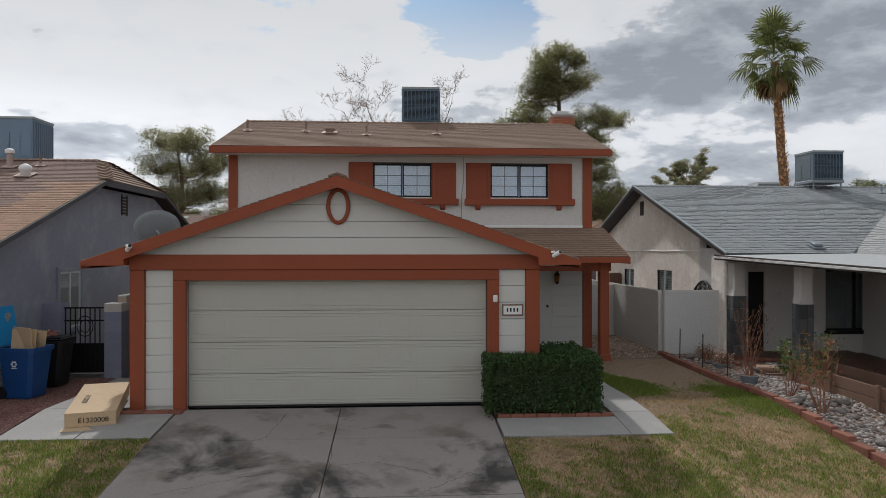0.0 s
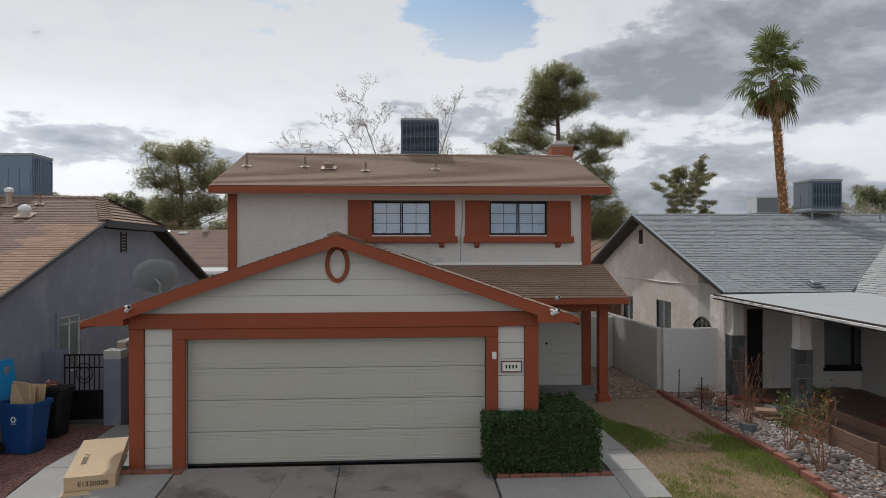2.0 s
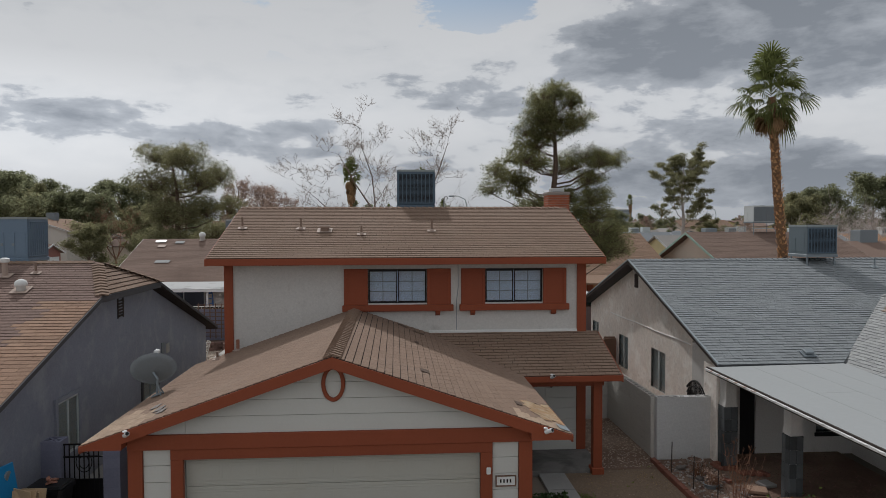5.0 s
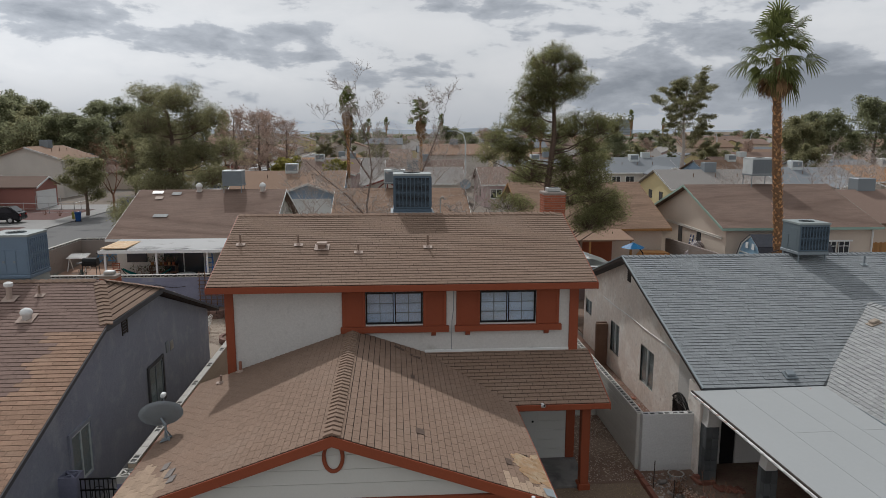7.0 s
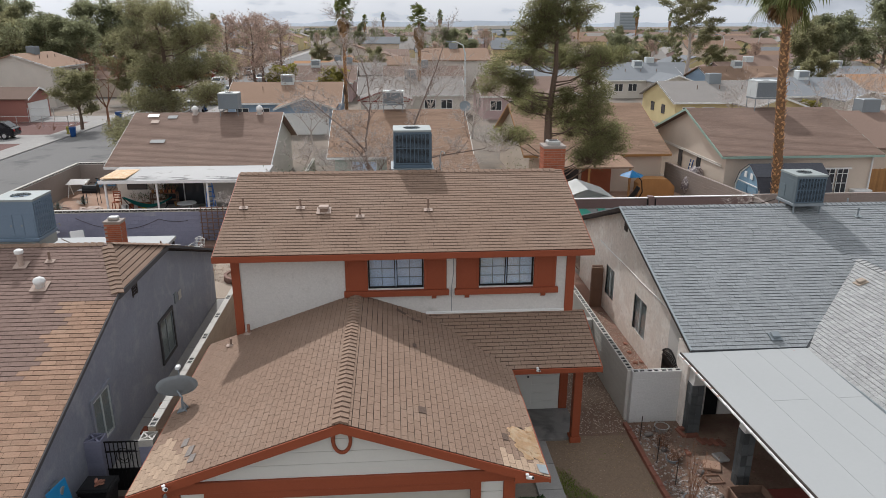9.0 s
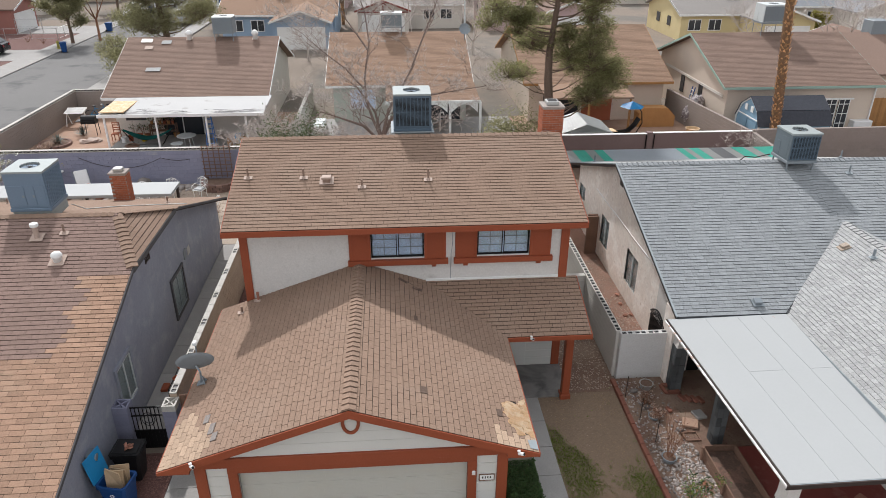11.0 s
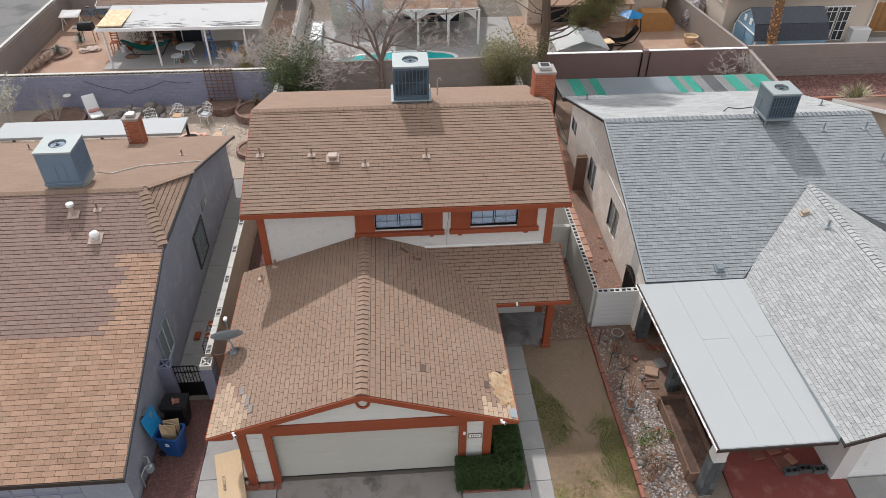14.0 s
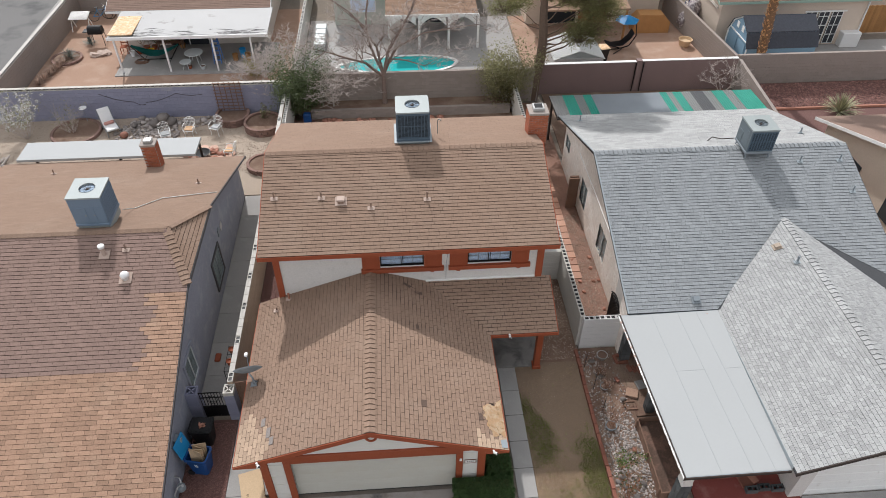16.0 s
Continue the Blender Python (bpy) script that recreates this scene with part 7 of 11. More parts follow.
def pot(x, y, r, h, m, label):
    u = thing("plant_pot", (x, y, ground_z(y)), label, "pot", "plant pots", local=True)
    bm = B()
    lathe(bm, (0, 0, 0), [(r * 0.75, 0), (r * 0.95, h * 0.9), (r * 1.05, h * 0.92), (r * 1.05, h), (r * 0.9, h), (r * 0.88, h * 0.85)], 20)
    part("vessel", bm, m, u, smooth=False)
    bm = B()
    lathe(bm, (0, 0, h * 0.8), [(r * 0.88, 0), (r * 0.85, 0.03)], 16)
    part("soil", bm, SOIL, u)
    return u


pot(7.36, 16.28, 0.20, 0.18, GALV, "low round galvanised plant pot")
pot(6.95, 13.3, 0.19, 0.15, GREYSTEEL, "low round grey plant pot with a bare shrub")
pot(7.15, 14.95, 0.17, 0.10, GREYSTEEL, "low round grey plant dish")


def bush(x, y, h, spread, n, leaves, label, name="rose_bush", leaf_mats=(LEAF_BRIGHT,), stem=TWIG, seed=0, lsize=0.06, up=0.35, base=0.0, stout=1.0):
    """Thin upright stems that fork, with scattered leaves."""
    rng = random.Random(seed)
    u = thing(name, (x, y, ground_z(y) + base), label, "shrub", local=True)
    tips = []
    bm = B()
    for i in range(n):
        a = rng.uniform(0, 6.3)
        p = Vector((0.04 * math.cos(a), 0.04 * math.sin(a), -0.03))
        d = Vector((math.cos(a) * up, math.sin(a) * up, 1)).normalized()
        pts, hh = [p], h * rng.uniform(0.6, 1.05)
        for j in range(4):
            d = (d + Vector((rng.uniform(-0.25, 0.25), rng.uniform(-0.25, 0.25), 0.08))).normalized()
            p = p + d * hh / 4
            pts.append(p.copy())
        tube(bm, pts, [stout * r for r in (0.010, 0.008, 0.006, 0.005, 0.003)], 5, False)
        for j in range(2, 5):
            for _ in range(2):
                q = pts[j]
                e = (d + Vector((rng.uniform(-1, 1), rng.uniform(-1, 1), rng.uniform(0, 0.6)))).normalized() * spread * rng.uniform(0.15, 0.35)
                tube(bm, [q, q + e * 0.6, q + e], [0.004, 0.003, 0.002], 4, False)
                tips.append(q + e)
    part("stem_mass", bm, stem, u, kind="stuff")
    for k, m in enumerate(leaf_mats):
        if not leaves:
            break
        bm = B()
        for _ in range(leaves):
            t = rng.choice(tips)
            leaf(bm, rng, t + Vector((rng.gauss(0, 0.05), rng.gauss(0, 0.05), rng.gauss(0, 0.05))), lsize * rng.uniform(0.6, 1.3), 0.6)
        part("leaves", bm, m, u, kind="stuff")
    return u


bush(6.95, 13.3, 1.5, 0.4, 26, 0, "bare reddish-brown many-stemmed shrub in a pot", "bare_shrub", stem=TWIG, seed=3, up=0.10, base=0.1, stout=0.6)
bush(6.85, 11.75, 1.15, 0.7, 8, 240, "leggy green rose bush with a few pink buds", seed=4, leaf_mats=(LEAF_BRIGHT, LEAF_HEDGE))
bush(6.83, 10.75, 1.2, 0.7, 12, 170, "leggy rose bush with orange and rusty leaves", seed=5, leaf_mats=(LEAF_ORANGE, LEAF_HEDGE), up=0.3, lsize=0.05)
bush(7.6, 9.2, 0.5, 0.4, 10, 160, "small bright green shrub at the pillar", "shrub", seed=6, leaf_mats=(LEAF_BRIGHT,))
bush(7.1, 15.5, 0.35, 0.5, 22, 160, "dry low rust-brown shrub in the bed", "shrub", seed=7, leaf_mats=(LEAF_RUST,))
bush(7.2, 14.9, 0.3, 0.5, 22, 160, "dry low rust-brown shrub in the bed", "shrub", seed=8, leaf_mats=(LEAF_RUST,))
for i, (x, y) in enumerate(((6.62, 15.9), (6.72, 14.9), (6.85, 14.0))):
    bm = B()
    tube(bm, [(x, y, ground_z(y) - 0.05), (x + 0.01, y, ground_z(y) + 0.75)], 0.012, 6)
    solo("garden_stake", bm, DARKTRIM, "thin dark garden stake", "stake", "garden stakes")
for i in range(3):
    bm = B()
    x = 10.62 + i * 0.42
    y0 = 10.62 + 0.05 * (i % 2)
    for xa, xb, ya, yb in ((0, 0.38, 0, 0.03), (0, 0.38, 0.16, 0.19), (0, 0.03, 0.03, 0.16), (0.175, 0.205, 0.03, 0.16), (0.35, 0.38, 0.03, 0.16)):
        box(bm, x + xa, x + xb, y0 + ya, y0 + yb, -0.12, 0.1, 0)
    solo("concrete_block", bm, STONE_DARK, "dark concrete block on the red patio", "block", "patio blocks")

# ---- clutter beside the garage ----
def carton():
    u = thing("cardboard_box", (-4.81, 11.49, ground_z(11.2) + 0.0), "large flat cardboard carton with printed code", "box", local=True)
    w, l, h = 0.70, 1.70, 0.21
    for nm, b in (("side", (-w / 2, -w / 2 + 0.008, -l / 2, l / 2, 0.02, h)), ("side", (w / 2 - 0.008, w / 2, -l / 2, l / 2, 0.02, h)), ("end", (-w / 2 + 0.008, w / 2 - 0.008, -l / 2, -l / 2 + 0.008, 0.02, h)), ("end", (-w / 2 + 0.008, w / 2 - 0.008, l / 2 - 0.008, l / 2, 0.02, h)), ("top", (-w / 2 - 0.003, w / 2 + 0.003, -l / 2 - 0.003, l / 2 + 0.003, h, h + 0.008)), ("base", (-w / 2, w / 2, -l / 2, l / 2, 0.0, 0.02))):
        bm = B()
        box(bm, *b, 0.002)
        part(nm, bm, CARDBOARD, u)
    bm = B()
    box(bm, -w / 2 - 0.03, w / 2 + 0.05, -l / 2 - 0.16, -l / 2 - 0.01, -0.01, 0.0, 0)
    part("loose_flap", bm, CARDBOARD, u)
    for size, place in ((0.105, Matrix.Translation((-0.17, -l / 2 - 0.006, 0.065)) @ Matrix.Rotation(radians(90), 4, "X")), (0.115, Matrix.Translation((-w / 2 + 0.14, 0.12, h + 0.0105)) @ Matrix.Rotation(radians(-90), 4, "Z"))):
        cu = bpy.data.curves.new("print", "FONT")
        cu.body, cu.size, cu.extrude = "E1320008", size, 0.0004
        me_ob = new("print", cu)
        me_ob.parent, me_ob.matrix_basis = u, place
        cu.materials.append(INK)
        OFFSET[me_ob.name] = Vector((0, 0, 0))
    u.rotation_euler = Euler((radians(4.2), 0, radians(14.5)))
    u.location.z = ground_z(11.4) + 0.005
    bm = B()
    box(bm, -5.2, -4.85, 12.12, 12.24, ground_z(12.2), 0.03, 0.01)
    solo("wood_block", bm, WOODWEATHER, "short wood block propping the carton", "block")


carton()


def wheeled_bin(at, body, lid, turn, open_lid, label, contents=False):
    u = thing("wheeled_bin", at, label, "wheeled bin", "wheeled bins", local=True)
    w0, w1, d0, d1, h = 0.24, 0.30, 0.27, 0.36, 0.98
    bm = B()
    rings = []
    for z, s in ((0.03, 0.0), (0.06, 0.05), (0.90, 1.0), (0.90, 1.10), (0.98, 1.12), (0.98, 1.02), (0.30, 0.2)):
        w, d = w0 + (w1 - w0) * min(s, 1) + (0.03 if 1.05 < s else 0) - (0.02 if s in (1.02, 0.2) else 0), d0 + (d1 - d0) * min(s, 1) + (0.03 if 1.05 < s else 0) - (0.02 if s in (1.02, 0.2) else 0)
        c = 0.06
        rings.append([bm.verts.new((x, y, z)) for x, y in ((-w + c, -d), (w - c, -d), (w, -d + c), (w, d - c), (w - c, d), (-w + c, d), (-w, d - c), (-w, -d + c))])
    for a, b in zip(rings, rings[1:]):
        for j in range(8):
            bm.faces.new((a[j], a[(j + 1) % 8], b[(j + 1) % 8], b[j]))
    bm.faces.new(rings[0][::-1])
    bm.faces.new(rings[-1])
    part("body", bm, body, u)
    for sx in (-1, 1):
        bm = B()
        x = sx * 0.25
        tube(bm, [(x - 0.03, 0.30, 0.12), (x + 0.03, 0.30, 0.12)], 0.12, 16)
        part("wheel", bm, BLACKPLASTIC, u)
    bm = B()
    tube(bm, [(-0.22, d1 + 0.06, 0.93), (0.22, d1 + 0.06, 0.93)], 0.016, 8)
    part("handle", bm, body, u)
    bm = B()
    box(bm, -0.32, 0.32, -0.38, 0.38, 0.0, 0.03, 0.012)
    box(bm, -0.27, 0.27, -0.33, 0.33, 0.03, 0.055, 0.015)
    M = Matrix.Translation((0, d1 + 0.02, 0.99)) @ Matrix.Rotation(radians(-100 if open_lid else 0), 4, "X") @ Matrix.Translation((0, -0.38, 0))
    bmesh.ops.transform(bm, matrix=M, verts=bm.verts)
    part("lid", bm, lid, u, "hinged lid thrown open" if open_lid else "")
    if open_lid:
        # pale recycling mark as plain shapes
        bm = B()
        for j in range(6):
            a = j * math.pi / 3
            box(bm, -0.298, -0.280, 0.045 * math.cos(a) - 0.016, 0.045 * math.cos(a) + 0.016, 0.68 + 0.045 * math.sin(a) - 0.016, 0.68 + 0.045 * math.sin(a) + 0.016, 0.004)
        box(bm, -0.294, -0.278, -0.06, 0.06, 0.595, 0.605)
        part("mark", bm, WHITEPLASTIC, u, "pale recycling mark")
    if contents:
        for i, (x, a, hh) in enumerate(((-0.12, 0.10, 0.34), (-0.02, -0.12, 0.38), (0.06, 0.2, 0.30), (0.14, -0.05, 0.26))):
            bm = B()
            box(bm, -0.012, 0.012, -0.22, 0.22, 0, 0.75, 0.002)
            bmesh.ops.transform(bm, matrix=Matrix.Translation((x, -0.02, 0.55 + hh - 0.32)) @ Matrix.Rotation(a, 4, "Y") @ Matrix.Rotation(a * 2, 4, "Z"), verts=bm.verts)
            part("cardboard_sheet", bm, CARDBOARD, u)
    u.rotation_euler[2] = radians(turn)
    u.scale = (0.94, 0.94, 0.92)
    return u


wheeled_bin((-6.58, 12.68, ground_z(12.6) + 0.015), BLUEPLASTIC, SKYPLASTIC, 78, True, "blue wheeled recycling bin with its lid open and cardboard inside", True)
wheeled_bin((-6.66, 13.72, ground_z(13.7) + 0.015), BLACKPLASTIC, BLACKPLASTIC, 88, False, "black wheeled rubbish bin with a closed lid")
bm = B()
rng = random.Random(3)
for i in range(5):
    stone(bm, (-6.60 + rng.uniform(-0.07, 0.07), 13.62 + rng.uniform(-0.05, 0.05), 0.935 + 0.02 * i), 0.09, 0.05, 0.025, rng)
solo("work_glove", bm, REDSTONES, "crumpled reddish cloth lying on a bin lid", "cloth", smooth=True)


def gas_meter():
    u = thing("gas_meter", (-7.02, 11.75, ground_z(11.7)), "grey gas meter with pipes on the wall", "gas meter", local=True)
    bm = B()
    lathe(bm, (0.05, 0, 0.42), [(0.06, 0), (0.13, 0.04), (0.13, 0.20), (0.09, 0.25)], 16)
    part("body", bm, GREYSTEEL, u)
    bm = B()
    tube(bm, [(-0.12, -0.25, -0.05), (-0.1, -0.25, 0.55), (0.0, -0.1, 0.72), (0.05, 0, 0.66)], 0.022, 8)
    tube(bm, [(0.05, 0.08, 0.66), (0.0, 0.2, 0.75), (-0.15, 0.25, 0.75)], 0.022, 8)
    part("pipe", bm, GALV, u)
    bm = B()
    lathe(bm, (0.1, -0.02, 0.62), [(0.05, 0), (0.05, 0.05)], 14)
    part("dial", bm, WHITEPLASTIC, u)


gas_meter()
g = thing("electric_panel", (-7.12, 12.9, 0.9), "grey electric meter box on the stucco wall", "meter box")
one("cabinet", g, GREYSTEEL, -7.20, -7.08, 12.75, 13.05, 0.95, 1.5, 0.012)
bm = B()
tube(bm, [(-7.08, 12.9, 1.35), (-6.98, 12.9, 1.35)], 0.09, 16)
part("meter", bm, GALV, g)
bm = B()
box(bm, -7.1, -6.6, 10.35, 10.75, ground_z(10.5), ground_z(10.5) + 0.05, 0.02)
solo("doormat", bm, BLACKPLASTIC, "dark rubber mat lying on gravel", "mat")
for i in range(5):
    bm = B()
    y = 9.75
    box(bm, -7.1 + i * 0.24, -6.88 + i * 0.24, y, y + 0.11, ground_z(y) - 0.02, ground_z(y) + 0.06, 0.008)
    solo("border_brick", bm, CURBBRICK, "dull red border brick in the gravel", "brick", "gravel border bricks")


DISHGREY = mat("dull_grey_dish_paint", (0.25, 0.265, 0.275), 0.5, bump=None)


def dish():
    x, y = -4.70, 14.0
    z = RZ - GS * abs(x - RX)
    u = thing("satellite_dish", (x, y, z), "grey oval satellite dish on a roof mount", "satellite dish", local=True)
    bm = B()
    rings, n = [], 28
    for k in (0.0, 0.25, 0.5, 0.75, 1.0):
        rings.append([bm.verts.new((0.46 * k * math.cos(a), 0.38 * k * math.sin(a), 0.11 * k * k)) for a in (2 * math.pi * j / n for j in range(n))] if k else [bm.verts.new((0, 0, 0))])
    for j in range(n):
        bm.faces.new((rings[0][0], rings[1][j], rings[1][(j + 1) % n]))
    for a, b in zip(rings[1:], rings[2:]):
        for j in range(n):
            bm.faces.new((a[j], b[j], b[(j + 1) % n], a[(j + 1) % n]))
    bmesh.ops.solidify(bm, geom=bm.faces[:], thickness=0.012)
    M = Matrix.Translation((-0.12, 0.12, 0.47)) @ Matrix.Rotation(radians(-16), 4, "Y") @ Matrix.Rotation(radians(-62), 4, "X")
    bmesh.ops.transform(bm, matrix=M, verts=bm.verts)
    part("reflector", bm, DISHGREY, u, smooth=True)
    bm = B()
    tube(bm, [(0, 0, 0.02), (0.02, 0.0, 0.35), (-0.10, 0.10, 0.46)], 0.025, 10)
    tube(bm, [(0.12, -0.1, 0.0), (0.02, 0, 0.25)], 0.014, 8)
    tube(bm, [(0.12, 0.1, 0.0), (0.02, 0, 0.25)], 0.014, 8)
    part("mast", bm, GREYSTEEL, u)
    bm = B()
    tube(bm, [(-0.13, 0.30, 0.20), (-0.17, 0.55, 0.62), (-0.18, 0.57, 0.76)], 0.016, 8)
    part("feed_arm", bm, GREYSTEEL, u)
    bm = B()
    box(bm, -0.23, -0.13, 0.50, 0.64, 0.75, 0.84, 0.02)
    part("feed_horn", bm, WHITEPLASTIC, u)
    bm = B()
    box(bm, -0.10, 0.10, -0.10, 0.10, -0.005, 0.02, 0.004, Euler((0, -math.atan(GS), 0)).to_matrix())
    for v in bm.verts:
        v.co.z += 0.035
    part("foot_plate", bm, GREYSTEEL, u)


dish()


def security_camera(x, y, z, aim):
    u = thing("security_camera", (x, y, z), "small white bullet security camera under the eave", "security camera", "security cameras", local=True)
    bm = B()
    lathe(bm, (0, 0, 0), [(0.035, 0), (0.035, 0.02), (0.015, 0.03)], 14)
    part("base", bm, WHITEPLASTIC, u)
    M = Matrix.Rotation(radians(aim), 4, "Z") @ Matrix.Rotation(radians(-25), 4, "X")
    bm = B()
    tube(bm, [(0, 0.02, -0.05), (0, -0.13, -0.05)], 0.036, 14)
    bmesh.ops.transform(bm, matrix=M, verts=bm.verts)
    part("barrel", bm, WHITEPLASTIC, u)
    bm = B()
    tube(bm, [(0, -0.131, -0.05), (0, -0.136, -0.05)], 0.028, 14)
    bmesh.ops.transform(bm, matrix=M, verts=bm.verts)
    part("lens", bm, BLACKPLASTIC, u)


security_camera(-4.24, 11.14, 2.62, 35)
security_camera(2.52, 11.14, 2.52, 40)
security_camera(3.62, 15.52, 2.44, 10)


def wall_lamp():
    u = thing("wall_lantern", (4.06, 17.575, 1.72), "small dark lantern with amber glass on the porch wall", "wall lamp", local=True)
    bm = B()
    lathe(bm, (0, -0.10, 0), [(0.015, -0.04), (0.04, -0.01), (0.055, 0.0), (0.055, 0.015)], 8)
    lathe(bm, (0, -0.10, 0.19), [(0.075, 0.0), (0.06, 0.03), (0.02, 0.08), (0.012, 0.13)], 8)
    part("cage", bm, BLACKIRON, u)
    bm = B()
    lathe(bm, (0, -0.10, 0.015), [(0.048, 0.0), (0.066, 0.175)], 8)
    part("shade", bm, LAMPGLOW, u, "amber glass")
    bm = B()
    tube(bm, [(0, 0.0, 0.12), (0, -0.05, 0.30), (0, -0.10, 0.29)], 0.010, 8)
    box(bm, -0.035, 0.035, -0.012, 0.0, 0.04, 0.20, 0.004)
    part("bracket", bm, BLACKIRON, u)


wall_lamp()


def number_plate():
    u = thing("address_plaque", (1.90, 11.42, 1.48), "small framed plaque with dark marks on the garage", "plaque")
    one("backing", u, WHITEPAINT, 1.74, 2.06, 11.415, 11.428, 1.49, 1.64, 0.003)
    for b in ((1.725, 2.075, 1.64, 1.66), (1.725, 2.075, 1.47, 1.49), (1.725, 1.745, 1.49, 1.64), (2.055, 2.075, 1.49, 1.64)):
        one("frame_strip", u, WOODWEATHER, b[0], b[1], 11.405, 11.428, b[2], b[3], 0.004)
    for i in range(4):
        one("bar", u, INK, 1.80 + i * 0.056, 1.826 + i * 0.056, 11.411, 11.416, 1.535, 1.595, 0)


number_plate()
bm = B()
box(bm, 1.565, 1.64, 11.35, 11.385, 1.70, 1.82, 0.012)
solo("keypad", bm, WHITEPLASTIC, "small white garage keypad cover on the trim", "keypad")



# ---- trees ----
def limb(bm, rng, p, d, length, r, n=5, curl=0.18, lift=0.05, sides=6):
    pts, rr = [Vector(p)], [r]
    d = Vector(d).normalized()
    q = Vector(p)
    for i in range(n):
        d = (d + Vector((rng.uniform(-curl, curl), rng.uniform(-curl, curl), rng.uniform(-curl, curl) + lift))).normalized()
        q = q + d * length / n
        pts.append(q.copy())
        rr.append(r * (1 - 0.85 * (i + 1) / n))
    tube(bm, pts, rr, sides, False)
    return pts


def tufts(bm, rng, c, r, n, size, aspect, squash):
    for _ in range(n):
        d = Vector((rng.gauss(0, 0.45), rng.gauss(0, 0.45), rng.gauss(0, 0.45)))
        if d.length > 1.15:
            continue
        leaf(bm, rng, Vector(c) + Vector((d.x * r, d.y * r, d.z * r * squash)), size * rng.uniform(0.6, 1.4), aspect)


def leafy_tree(name, at, height, label, bark, leafm, seed, limbs, trunk_r=0.25, clump=1.0, per=160, size=0.28, aspect=0.35, squash=0.6, lean=(0, 0), first=0.3, reach=1.0, group="", sub=3, lift=0.08, top_taper=1.0):
    """A tree: tapered trunk, limbs that fork, and clumps of small leaves along their outer halves."""
    rng = random.Random(seed)
    u = thing(name, at, label, "tree", group, local=True)
    tr, lf = B(), B()
    pts, rad = [], []
    for i in range(9):
        f = i / 8
        pts.append(Vector((lean[0] * f + 0.06 * height * 0.12 * math.sin(i * 1.3 + seed), lean[1] * f + 0.05 * height * 0.12 * math.cos(i * 1.7 + seed), height * 0.95 * f - 0.1)))
        rad.append(trunk_r * (1 - 0.86 * f))
    tube(tr, pts, rad, 9)
    at_h = lambda f: pts[min(7, int(f * 8))].lerp(pts[min(8, int(f * 8) + 1)], f * 8 - int(f * 8))
    for i in range(limbs):
        f = first + (0.97 - first) * (i + rng.uniform(0, 0.7)) / limbs
        a = i * 2.4 + rng.uniform(-0.5, 0.5)
        shape = math.sin(math.pi * (0.22 + 0.68 * ((f - first) / (1 - first)) ** top_taper))
        L = reach * height * 0.30 * (0.12 + 1.0 * shape) * rng.uniform(0.7, 1.15)
        d = Vector((math.cos(a), math.sin(a), 0.25 + 0.5 * f))
        lp = limb(tr, rng, at_h(f), d, L, trunk_r * 0.30 * (1.1 - f), 5, 0.2, lift)
        for j in (2, 3, 4, 5):
            tufts(lf, rng, lp[j], clump * rng.uniform(0.55, 1.1) * (0.6 + 0.1 * j), int(0.75 * per * (0.5 + 0.15 * j)), size, aspect, squash)
        for _ in range(sub):
            q = lp[rng.choice((2, 3, 4))]
            e = (d + Vector((rng.uniform(-1, 1), rng.uniform(-1, 1), rng.uniform(-0.2, 0.7)))).normalized()
            sp = limb(tr, rng, q, e, L * rng.uniform(0.3, 0.55), trunk_r * 0.10, 3, 0.2, lift, 4)
            tufts(lf, rng, sp[-1], clump * rng.uniform(0.5, 0.95), per, size, aspect, squash)
    tufts(lf, rng, pts[-1], clump * 0.9, per, size, aspect, squash)
    part("trunk", tr, bark, u, kind="")
    part("crown", lf, leafm, u, kind="stuff")
    return u


